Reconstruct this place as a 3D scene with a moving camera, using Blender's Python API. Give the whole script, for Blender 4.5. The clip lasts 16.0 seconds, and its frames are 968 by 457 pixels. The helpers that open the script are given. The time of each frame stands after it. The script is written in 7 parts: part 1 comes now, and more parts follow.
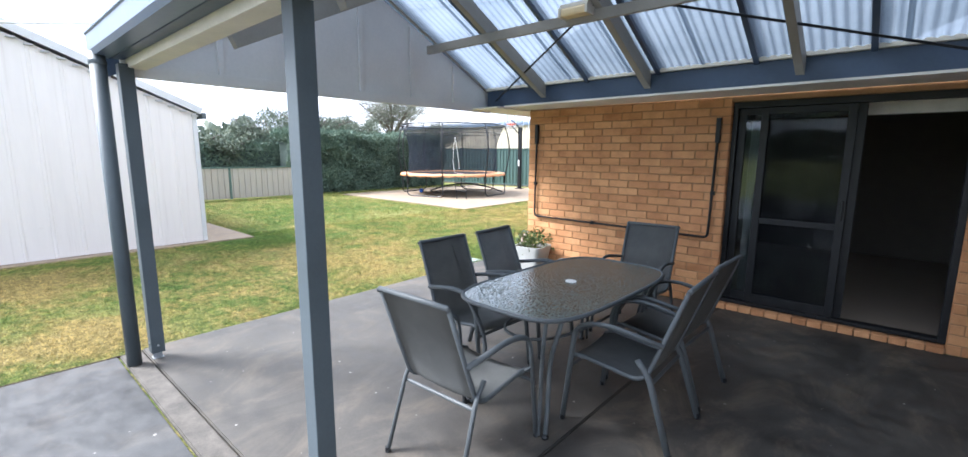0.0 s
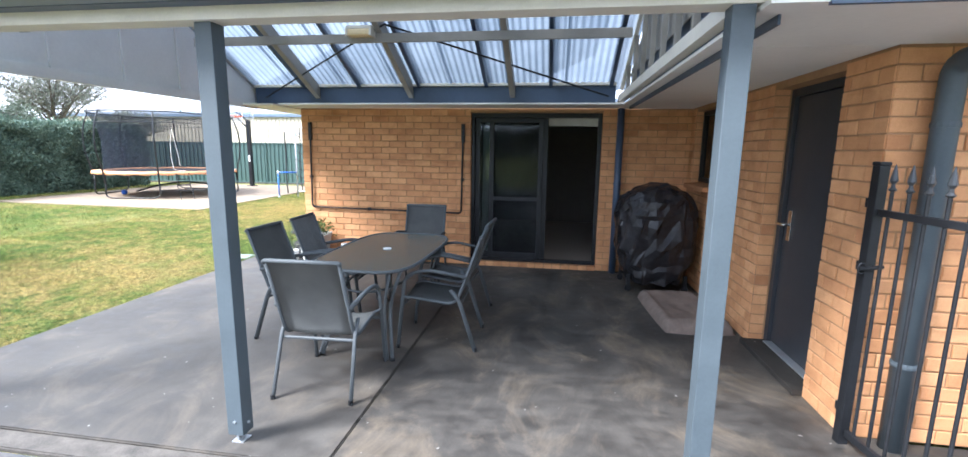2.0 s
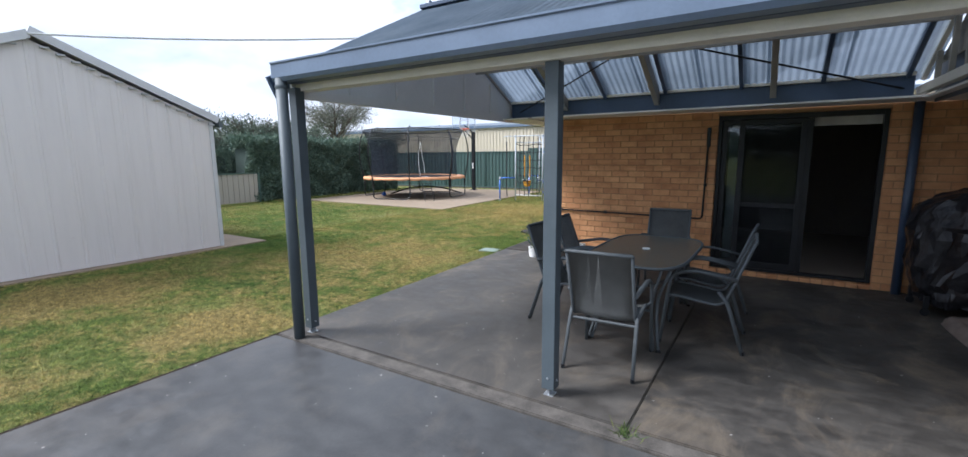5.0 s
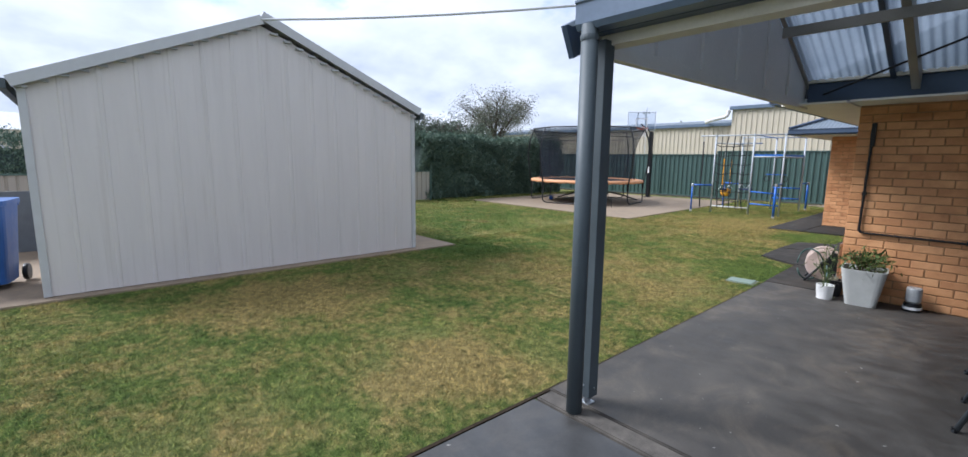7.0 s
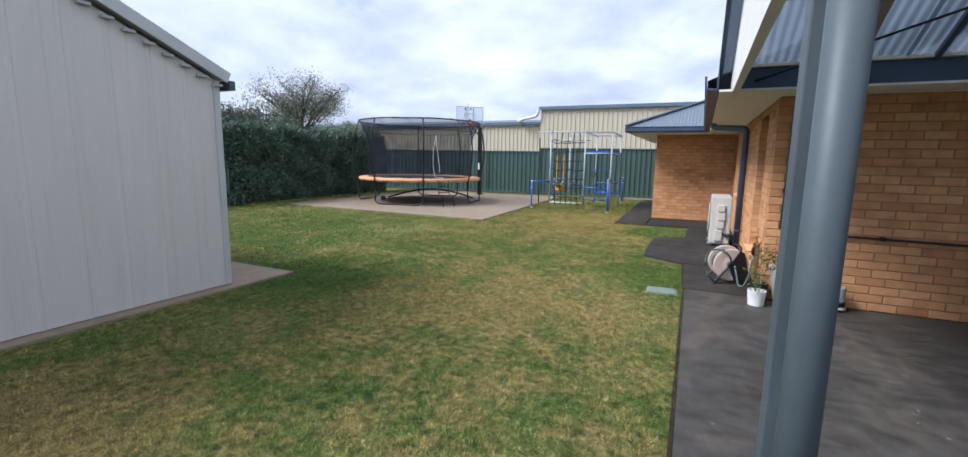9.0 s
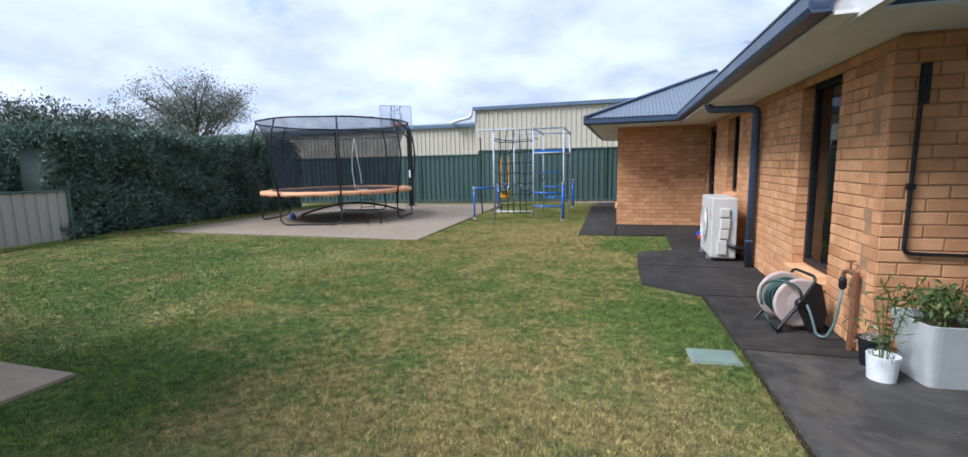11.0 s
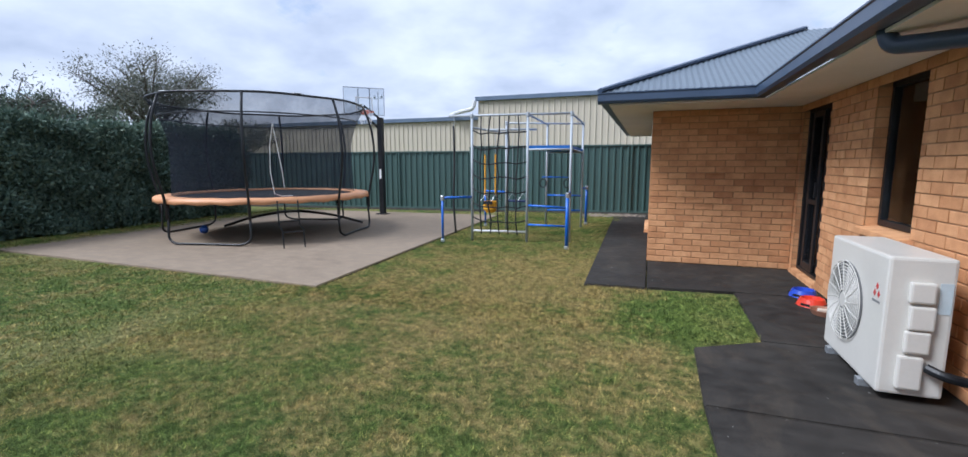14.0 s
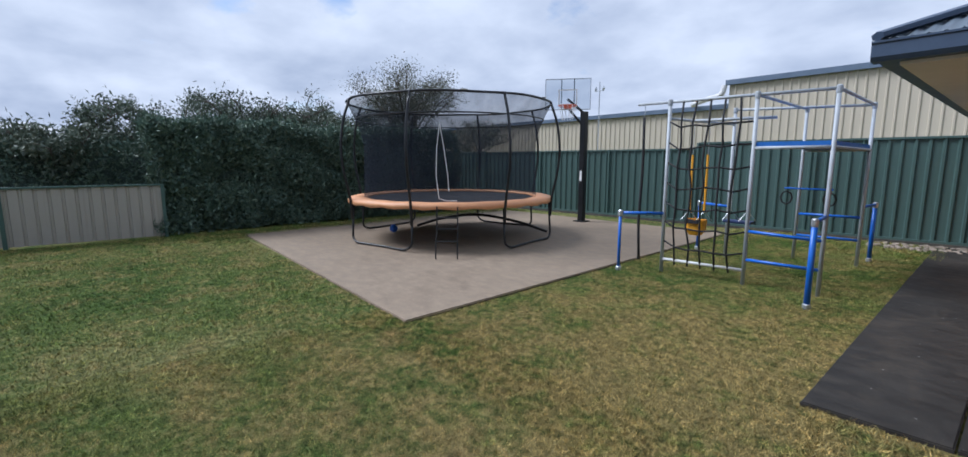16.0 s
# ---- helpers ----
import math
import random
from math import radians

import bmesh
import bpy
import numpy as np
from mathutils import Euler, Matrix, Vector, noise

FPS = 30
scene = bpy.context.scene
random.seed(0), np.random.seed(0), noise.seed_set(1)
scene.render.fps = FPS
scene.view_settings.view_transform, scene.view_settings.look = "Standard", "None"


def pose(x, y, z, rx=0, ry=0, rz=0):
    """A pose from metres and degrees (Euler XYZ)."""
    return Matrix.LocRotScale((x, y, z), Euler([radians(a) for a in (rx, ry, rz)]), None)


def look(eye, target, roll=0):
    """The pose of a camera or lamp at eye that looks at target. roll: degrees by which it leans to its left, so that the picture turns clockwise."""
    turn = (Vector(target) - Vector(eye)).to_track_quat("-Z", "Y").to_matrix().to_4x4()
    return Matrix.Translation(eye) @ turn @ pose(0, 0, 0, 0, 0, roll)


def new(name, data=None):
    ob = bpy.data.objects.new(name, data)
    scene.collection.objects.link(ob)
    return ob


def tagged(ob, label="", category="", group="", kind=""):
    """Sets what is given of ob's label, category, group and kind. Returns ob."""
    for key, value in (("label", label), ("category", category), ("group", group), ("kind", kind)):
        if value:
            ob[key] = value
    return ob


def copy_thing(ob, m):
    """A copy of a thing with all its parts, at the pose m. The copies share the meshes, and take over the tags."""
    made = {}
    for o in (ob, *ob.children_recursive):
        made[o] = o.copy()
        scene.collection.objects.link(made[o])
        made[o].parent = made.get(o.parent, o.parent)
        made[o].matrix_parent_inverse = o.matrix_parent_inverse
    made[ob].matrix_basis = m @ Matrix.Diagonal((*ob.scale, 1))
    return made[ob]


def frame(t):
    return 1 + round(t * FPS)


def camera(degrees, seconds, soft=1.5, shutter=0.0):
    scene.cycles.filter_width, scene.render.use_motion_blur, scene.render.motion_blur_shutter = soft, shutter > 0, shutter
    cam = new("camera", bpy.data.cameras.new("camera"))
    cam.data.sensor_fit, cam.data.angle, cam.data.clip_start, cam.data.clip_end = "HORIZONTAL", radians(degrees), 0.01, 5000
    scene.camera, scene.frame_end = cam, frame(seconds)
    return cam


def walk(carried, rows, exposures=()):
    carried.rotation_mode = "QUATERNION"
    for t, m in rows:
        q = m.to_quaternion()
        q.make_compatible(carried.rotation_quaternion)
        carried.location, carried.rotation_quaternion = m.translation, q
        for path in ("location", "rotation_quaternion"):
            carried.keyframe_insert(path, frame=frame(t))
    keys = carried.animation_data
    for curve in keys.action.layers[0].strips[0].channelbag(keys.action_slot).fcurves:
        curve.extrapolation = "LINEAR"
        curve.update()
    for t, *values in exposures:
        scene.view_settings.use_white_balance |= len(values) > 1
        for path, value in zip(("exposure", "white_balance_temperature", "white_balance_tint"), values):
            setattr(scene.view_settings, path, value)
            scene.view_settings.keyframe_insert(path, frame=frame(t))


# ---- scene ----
cam = camera(92.5, 16.0)
PATH = [
    (0, (0.186, -0.2, 1.603), (-1.126, 1.274, 1.28), 0.3),
    (0.5, (0.200, -0.613, 1.598), (-0.887, 1.035, 1.277), 0.7),
    (1, (0.157, -0.946, 1.6), (-0.677, 0.842, 1.271), 0.8),
    (1.5, (0.152, -1.185, 1.636), (-0.452, 0.691, 1.297), 0.7),
    (2, (0.029, -1.378, 1.604), (-0.264, 0.572, 1.273), 0.8),
    (2.5, (-0.049, -1.521, 1.608), (-0.076, 0.451, 1.276), 0.8),
    (3, (-0.067, -1.637, 1.606), (-0.046, 0.335, 1.276), 0.5),
    (3.5, (-0.073, -1.767, 1.613), (-0.159, 0.204, 1.284), 0.0),
    (4, (-0.102, -1.843, 1.622), (-0.526, 0.085, 1.298), -0.7),
    (4.5, (-0.211, -1.915, 1.627), (-0.982, -0.097, 1.31), -0.7),
    (5, (-0.441, -2.003, 1.62), (-1.489, -0.328, 1.309), -0.5),
    (5.2, (-0.591, -2.016, 1.617), (-1.712, -0.39, 1.304), -0.3),
    (7.3, (-2.685, -1.624, 1.502), (-4.187, -0.337, 1.206), 0.7),
    (7.5, (-2.892, -1.59, 1.481), (-4.397, -0.307, 1.186), 0.7),
    (8, (-3.417, -1.392, 1.48), (-4.853, -0.033, 1.181), 1.1),
    (8.5, (-3.867, -1.125, 1.481), (-5.075, 0.441, 1.183), 1.3),
    (8.8, (-4.136, -0.979, 1.48), (-5.144, 0.723, 1.182), 1.2),
    (9, (-4.280, -0.837, 1.476), (-5.113, 0.956, 1.177), 1.0),
    (11.3, (-5.336, 1.62, 1.391), (-5.885, 3.523, 1.113), -0.4),
    (11.5, (-5.389, 1.852, 1.391), (-5.916, 3.76, 1.106), 0.2),
    (12, (-5.429, 2.485, 1.409), (-5.935, 4.399, 1.123), 0.1),
    (12.5, (-5.427, 3.133, 1.422), (-5.930, 5.048, 1.138), 0.1),
    (13, (-5.408, 3.781, 1.428), (-5.910, 5.697, 1.146), 0.0),
    (13.5, (-5.403, 4.426, 1.424), (-5.938, 6.333, 1.145), -0.0),
    (14, (-5.417, 5.001, 1.412), (-6.080, 6.868, 1.138), -0.1),
    (14.5, (-5.437, 5.557, 1.402), (-6.245, 7.365, 1.122), -0.1),
    (15, (-5.460, 6.12, 1.454), (-6.422, 7.851, 1.172), 0.2),
    (15.5, (-5.396, 6.677, 1.506), (-6.633, 8.223, 1.222), 0.1),
    (16, (-5.284, 7.154, 1.529), (-6.796, 8.431, 1.239), -0.0),
]
EXPOSURES = [(t, stops, kelvin, 12) for t, stops, kelvin in ((0, 2.2, 5800), (0.6, 2.36, 5740), (1.5, 2.4, 5680), (3.0, 2.26, 5580), (3.5, 2.05, 5580), (4.2, 1.42, 5620), (5.0, 1.04, 5720), (7.3, 0.7, 5700), (9.0, 0.63, 5650), (11.5, 0.65, 5400), (14.0, 0.46, 5450), (15.0, 0.48, 5450), (16.0, 0.22, 5450))]
walk(cam, [(t, look(eye, target, roll)) for t, eye, target, roll in PATH], EXPOSURES)

# ---- world, sun, exposure ----
SUN_ELEVATION, SUN_FROM = 46.0, (-0.80, -0.60)
world = bpy.data.worlds.new("overcast_sky")
scene.world = world
world.use_nodes = True
wt = world.node_tree
wt.nodes.clear()


def wnode(kind, **values):
    n = wt.nodes.new(kind)
    for k, v in values.items():
        n.inputs[k].default_value = v
    return n


w_out = wnode("ShaderNodeOutputWorld")
w_bg = wnode("ShaderNodeBackground", Strength=1.0)
w_sky = wnode("ShaderNodeTexSky")
w_sky.sky_type, w_sky.sun_disc = "NISHITA", False
w_sky.sun_elevation = radians(SUN_ELEVATION)
w_sky.sun_rotation = math.atan2(SUN_FROM[0], SUN_FROM[1])
w_dim = wnode("ShaderNodeMix")
w_dim.data_type, w_dim.blend_type = "RGBA", "MULTIPLY"
w_dim.inputs[0].default_value = 1.0
w_dim.inputs[7].default_value = (0.12, 0.12, 0.12, 1)
w_co = wnode("ShaderNodeTexCoord")
w_sep = wnode("ShaderNodeSeparateXYZ")
w_up = wnode("ShaderNodeMath")
w_up.operation = "MAXIMUM"
w_up.inputs[1].default_value = 0.0
w_add = wnode("ShaderNodeMath")
w_add.operation = "ADD"
w_add.inputs[1].default_value = 0.30
w_div = wnode("ShaderNodeVectorMath")
w_div.operation = "DIVIDE"
w_cmb = wnode("ShaderNodeCombineXYZ")
w_flat = wnode("ShaderNodeVectorMath")
w_flat.operation = "MULTIPLY"
w_flat.inputs[1].default_value = (1, 1, 0)
w_n1 = wnode("ShaderNodeTexNoise", Scale=1.7, Detail=8.0, Roughness=0.52)
w_n2 = wnode("ShaderNodeTexNoise", Scale=2.0, Detail=9.0, Roughness=0.50, Distortion=0.1)
w_r1 = wnode("ShaderNodeValToRGB")
w_r1.color_ramp.elements[0].position, w_r1.color_ramp.elements[1].position = 0.31, 0.40
w_r2 = wnode("ShaderNodeValToRGB")
w_r2.color_ramp.elements[0].position, w_r2.color_ramp.elements[1].position = 0.36, 0.64
w_r2.color_ramp.elements[0].color = (0.43, 0.465, 0.53, 1)
w_r2.color_ramp.elements[1].color = (0.70, 0.715, 0.74, 1)
w_mix = wnode("ShaderNodeMix")
w_mix.data_type = "RGBA"
for a, b in ((w_co.outputs["Generated"], w_sep.inputs[0]), (w_sep.outputs[2], w_up.inputs[0]), (w_up.outputs[0], w_add.inputs[0]),
             (w_add.outputs[0], w_cmb.inputs[0]), (w_add.outputs[0], w_cmb.inputs[1]), (w_add.outputs[0], w_cmb.inputs[2]),
             (w_co.outputs["Generated"], w_div.inputs[0]), (w_cmb.outputs[0], w_div.inputs[1]), (w_div.outputs[0], w_flat.inputs[0]),
             (w_flat.outputs[0], w_n1.inputs["Vector"]), (w_flat.outputs[0], w_n2.inputs["Vector"]), (w_n1.outputs[0], w_r1.inputs[0]), (w_n2.outputs[0], w_r2.inputs[0]),
             (w_sky.outputs[0], w_dim.inputs[6]), (w_r1.outputs[0], w_mix.inputs[0]), (w_dim.outputs[2], w_mix.inputs[6]), (w_r2.outputs[0], w_mix.inputs[7]),
             (w_mix.outputs[2], w_bg.inputs["Color"]), (w_bg.outputs[0], w_out.inputs[0])):
    wt.links.new(a, b)

sun_data = bpy.data.lights.new("sun", "SUN")
sun_data.energy, sun_data.angle, sun_data.color = 3.3, radians(22), (1.0, 0.95, 0.88)
sun = new("sun", sun_data)
e = radians(SUN_ELEVATION)
sun.matrix_world = look((SUN_FROM[0] * 40, SUN_FROM[1] * 40, 40 * math.tan(e)), (0, 0, 0))


# ---- materials ----
class Nodes:
    def __init__(self, name):
        self.mat = bpy.data.materials.new(name)
        self.mat.use_nodes = True
        self.t = self.mat.node_tree
        self.p = self.t.nodes["Principled BSDF"]
        self.out = self.t.nodes["Material Output"]
        self.co = self.t.nodes.new("ShaderNodeTexCoord")

    def link(self, a, b):
        self.t.links.new(a, b)

    def noise(self, scale, detail=5.0, rough=0.6, where="Object", stretch=None):
        n = self.t.nodes.new("ShaderNodeTexNoise")
        n.inputs["Scale"].default_value, n.inputs["Detail"].default_value, n.inputs["Roughness"].default_value = scale, detail, rough
        src = self.co.outputs[where]
        if stretch:
            m = self.t.nodes.new("ShaderNodeMapping")
            m.inputs["Scale"].default_value = stretch
            self.link(src, m.inputs[0])
            src = m.outputs[0]
        self.link(src, n.inputs["Vector"])
        return n.outputs[0]

    def ramp(self, fac, *stops):
        r = self.t.nodes.new("ShaderNodeValToRGB")
        els = r.color_ramp.elements
        while len(els) < len(stops):
            els.new(0.5)
        for el, (pos, col) in zip(els, stops):
            el.position, el.color = pos, (*col, 1)
        self.link(fac, r.inputs[0])
        return r.outputs[0]

    def mix(self, fac, a, b, blend="MIX"):
        m = self.t.nodes.new("ShaderNodeMix")
        m.data_type, m.blend_type = "RGBA", blend
        for sock, v in ((m.inputs[0], fac), (m.inputs[6], a), (m.inputs[7], b)):
            if isinstance(v, (int, float)):
                sock.default_value = v
            elif isinstance(v, tuple):
                sock.default_value = (*v, 1)
            else:
                self.link(v, sock)
        return m.outputs[2]

    def math(self, op, a, b):
        m = self.t.nodes.new("ShaderNodeMath")
        m.operation = op
        for sock, v in ((m.inputs[0], a), (m.inputs[1], b)):
            if isinstance(v, (int, float)):
                sock.default_value = v
            else:
                self.link(v, sock)
        return m.outputs[0]

    def bump(self, height, strength=0.3, dist=0.01):
        b = self.t.nodes.new("ShaderNodeBump")
        b.inputs["Strength"].default_value, b.inputs["Distance"].default_value = strength, dist
        self.link(height, b.inputs["Height"])
        self.link(b.outputs[0], self.p.inputs["Normal"])

    def done(self, color=None, rough=0.6, metal=0.0, spec=0.5):
        if color is not None:
            if isinstance(color, tuple):
                self.p.inputs["Base Color"].default_value = (*color, 1)
            else:
                self.link(color, self.p.inputs["Base Color"])
        if isinstance(rough, (int, float)):
            self.p.inputs["Roughness"].default_value = rough
        else:
            self.link(rough, self.p.inputs["Roughness"])
        self.p.inputs["Metallic"].default_value = metal
        self.p.inputs["Specular IOR Level"].default_value = spec
        return self.mat


def plain(name, color, rough=0.5, metal=0.0, vary=0.14, scale=6.0, bump=0.08, where="Object", spec=0.5):
    """Painted, plastic or metal surface with faint patches of dust and fine grain."""
    n = Nodes(name)
    big, fine = n.noise(scale, 4, 0.6, where), n.noise(scale * 18, 3, 0.6, where)
    dark = tuple(c * (1 - vary) for c in color)
    light = tuple(min(1, c * (1 + vary) + 0.004) for c in color)
    col = n.ramp(big, (0.3, dark), (0.7, light))
    col = n.mix(0.25, col, n.ramp(fine, (0.35, dark), (0.65, light)))
    r = n.ramp(big, (0.3, (rough * 0.85,) * 3), (0.75, (min(1, rough * 1.2),) * 3))
    if bump:
        n.bump(fine, bump, 0.003)
    return n.done(col, r, metal, spec)


def brick_material():
    n = Nodes("orange_clay_brick")
    info = n.t.nodes.new("ShaderNodeObjectInfo")
    geo = n.t.nodes.new("ShaderNodeNewGeometry")
    rnd = n.math("FRACT", n.math("ADD", info.outputs["Random"], geo.outputs["Random Per Island"]), 0.0)
    col = n.ramp(rnd, (0.0, (0.54, 0.275, 0.128)), (0.3, (0.62, 0.33, 0.158)), (0.65, (0.67, 0.372, 0.184)), (0.9, (0.60, 0.31, 0.148)), (1.0, (0.47, 0.23, 0.107)))
    wide = n.t.nodes.new("ShaderNodeTexNoise")
    wide.inputs["Scale"].default_value, wide.inputs["Detail"].default_value = 6.5, 6
    n.link(geo.outputs["Position"], wide.inputs["Vector"])
    col = n.mix(0.36, col, n.ramp(wide.outputs[0], (0.36, (0.62, 0.53, 0.47)), (0.56, (1.06, 1.05, 1.03))), "MULTIPLY")
    level = n.t.nodes.new("ShaderNodeVectorMath")
    level.operation = "MULTIPLY"
    level.inputs[1].default_value = (0.55, 0.55, 4.5)
    n.link(geo.outputs["Position"], level.inputs[0])
    stain = n.t.nodes.new("ShaderNodeTexNoise")
    stain.inputs["Scale"].default_value, stain.inputs["Detail"].default_value = 1.3, 5
    n.link(level.outputs[0], stain.inputs["Vector"])
    col = n.mix(0.45, col, n.ramp(stain.outputs[0], (0.62, (1, 1, 1)), (0.72, (0.58, 0.48, 0.40))), "MULTIPLY")
    blotch = n.noise(7, 5, 0.65)
    col = n.mix(0.35, col, n.ramp(blotch, (0.3, (0.66, 0.57, 0.50)), (0.6, (1.0, 1.0, 1.0))), "MULTIPLY")
    grain = n.noise(140, 4, 0.7)
    col = n.mix(0.35, col, n.ramp(grain, (0.35, (0.7, 0.62, 0.55)), (0.6, (1.05, 1.05, 1.05))), "MULTIPLY")
    n.bump(grain, 0.45, 0.003)
    return n.done(col, 0.88, 0, 0.25)


def concrete_material(name, dark, light, gloss=0.55, trowel=0.2, specks=0.8, spec=0.4):
    n = Nodes(name)
    a, b, c = n.noise(0.9, 8, 0.62), n.noise(4.5, 6, 0.65, stretch=(1, 1.6, 1)), n.noise(60, 4, 0.7)
    col = n.ramp(a, (0.34, dark), (0.68, light))
    col = n.mix(0.5, col, n.ramp(b, (0.33, tuple(v * 0.66 for v in dark)), (0.66, tuple(v * 1.1 for v in light))))
    swirl = n.noise(2.1, 9, 0.70, stretch=(1.0, 0.6, 1))
    swirl.node.inputs["Distortion"].default_value = 0.7
    tan = n.ramp(swirl, (0.50, (0, 0, 0)), (0.68, (1.3 * trowel,) * 3))
    col = n.mix(tan, col, tuple(0.72 * l + 0.28 * t for l, t in zip(light, (0.36, 0.27, 0.17))))
    dark_swirl = n.ramp(swirl, (0.32, (trowel,) * 3), (0.47, (0, 0, 0)))
    col = n.mix(dark_swirl, col, tuple(v * 0.62 for v in dark))
    col = n.mix(0.25, col, n.ramp(c, (0.4, (0.72, 0.72, 0.72)), (0.6, (1.1, 1.1, 1.1))), "MULTIPLY")
    spots = n.ramp(n.noise(23, 2, 0.4), (0.755, (0, 0, 0)), (0.775, (specks,) * 3))
    col = n.mix(spots, col, (0.32, 0.31, 0.29))
    n.bump(c, 0.25, 0.003)
    return n.done(col, n.ramp(b, (0.3, (gloss * 0.8,) * 3), (0.7, (min(1, gloss * 1.35),) * 3)), 0, spec)


def lawn_colour(n):
    big, mid, small = n.noise(0.45, 5, 0.6, "Object"), n.noise(2.3, 7, 0.7, "Object"), n.noise(13, 5, 0.7, "Object")
    col = n.ramp(big, (0.36, (0.085, 0.155, 0.038)), (0.52, (0.150, 0.205, 0.060)), (0.64, (0.250, 0.262, 0.105)))
    mid = n.mix(0.4, mid, small)
    for spot, reach, much in (((-6.5, 10.2, 0), 3.6, 0.13), ((-6.1, 3.6, 0), 2.6, 0.09), ((-11.5, 6.0, 0), 3.5, -0.05), ((-8.6, 3.5, 0), 1.6, -0.1), ((-7.5, 0.0, 0), 1.2, 0.24), ((-5.0, 0.35, 0), 0.7, 0.26), ((-4.9, 9.7, 0), 1.1, -0.3), ((-4.7, 5.4, 0), 1.0, -0.16)):
        far = n.t.nodes.new("ShaderNodeVectorMath")
        far.operation = "DISTANCE"
        far.inputs[1].default_value = spot
        n.link(n.co.outputs["Object"], far.inputs[0])
        mid = n.math("ADD", mid, n.math("MULTIPLY", n.math("MAXIMUM", n.math("SUBTRACT", 1.0, n.math("DIVIDE", far.outputs["Value"], reach)), 0.0), much))
    dry = n.ramp(mid, (0.46, (0, 0, 0)), (0.61, (0.88, 0.88, 0.88)))
    col = n.mix(dry, col, (0.370, 0.285, 0.135))
    bare = n.ramp(n.noise(0.75, 4, 0.6, "Object"), (0.64, (0, 0, 0)), (0.74, (0.7, 0.7, 0.7)))
    col = n.mix(bare, col, (0.36, 0.25, 0.135))
    return col, small


def lawn_material():
    n = Nodes("patchy_lawn_soil")
    col, small = lawn_colour(n)
    col = n.mix(0.6, col, n.ramp(small, (0.40, (0.25, 0.27, 0.22)), (0.60, (1.25, 1.25, 1.1))), "MULTIPLY")
    fine = n.noise(120, 4, 0.75)
    col = n.mix(0.6, col, n.ramp(fine, (0.35, (0.35, 0.38, 0.3)), (0.65, (1.25, 1.25, 1.15))), "MULTIPLY")
    n.bump(fine, 0.9, 0.03)
    return n.done(col, 0.95, 0, 0.15)


def blade_material():
    n = Nodes("grass_blade")
    col, small = lawn_colour(n)
    geo = n.t.nodes.new("ShaderNodeNewGeometry")
    col = n.mix(0.75, col, n.ramp(geo.outputs["Random Per Island"], (0.0, (0.20, 0.26, 0.18)), (0.45, (0.95, 0.97, 0.85)), (0.8, (1.6, 1.5, 1.25)), (1.0, (2.4, 2.05, 1.7))), "MULTIPLY")
    col = n.mix(0.95, col, n.ramp(n.noise(17, 8, 0.82), (0.41, (0.28, 0.31, 0.25)), (0.58, (1.45, 1.40, 1.25))), "MULTIPLY")
    return n.done(col, 0.75, 0, 0.2)


def leaf_material(name, a, b, c):
    n = Nodes(name)
    geo = n.t.nodes.new("ShaderNodeNewGeometry")
    col = n.ramp(geo.outputs["Random Per Island"], (0.0, a), (0.6, b), (1.0, c))
    col = n.mix(0.5, col, n.ramp(n.noise(1.1, 4), (0.3, (0.5, 0.55, 0.55)), (0.7, (1.15, 1.15, 1.1))), "MULTIPLY")
    return n.done(col, 0.6, 0, 0.3)


def glass_material(name, tint=(0.8, 0.86, 0.87), rough=0.0):
    n = Nodes(name)
    t = n.t
    clear, gloss, mix, fr = (t.nodes.new(k) for k in ("ShaderNodeBsdfTransparent", "ShaderNodeBsdfGlossy", "ShaderNodeMixShader", "ShaderNodeFresnel"))
    clear.inputs[0].default_value = (*tint, 1)
    gloss.inputs["Roughness"].default_value = rough
    gloss.inputs["Color"].default_value = (0.9, 0.93, 0.95, 1)
    fr.inputs[0].default_value = 1.45
    n.link(fr.outputs[0], mix.inputs[0])
    n.link(clear.outputs[0], mix.inputs[1])
    n.link(gloss.outputs[0], mix.inputs[2])
    n.link(mix.outputs[0], n.out.inputs[0])
    return n.mat


def sheet_material():
    """Milky corrugated polycarbonate with dust gathered in streaks."""
    n = Nodes("milky_polycarbonate")
    t = n.t
    streak = n.noise(1.6, 5, 0.6)
    col = n.ramp(streak, (0.3, (0.14, 0.178, 0.225)), (0.7, (0.215, 0.26, 0.31)))
    tr, di, cl, m1, m2 = (t.nodes.new(k) for k in ("ShaderNodeBsdfTranslucent", "ShaderNodeBsdfDiffuse", "ShaderNodeBsdfTransparent", "ShaderNodeMixShader", "ShaderNodeMixShader"))
    cl.inputs[0].default_value = (0.75, 0.82, 0.9, 1)
    for s in (tr.inputs[0], di.inputs[0]):
        n.link(col, s)
    m1.inputs[0].default_value, m2.inputs[0].default_value = 0.4, 0.10
    n.link(tr.outputs[0], m1.inputs[1])
    n.link(di.outputs[0], m1.inputs[2])
    n.link(m1.outputs[0], m2.inputs[1])
    n.link(cl.outputs[0], m2.inputs[2])
    n.link(m2.outputs[0], n.out.inputs[0])
    return n.mat


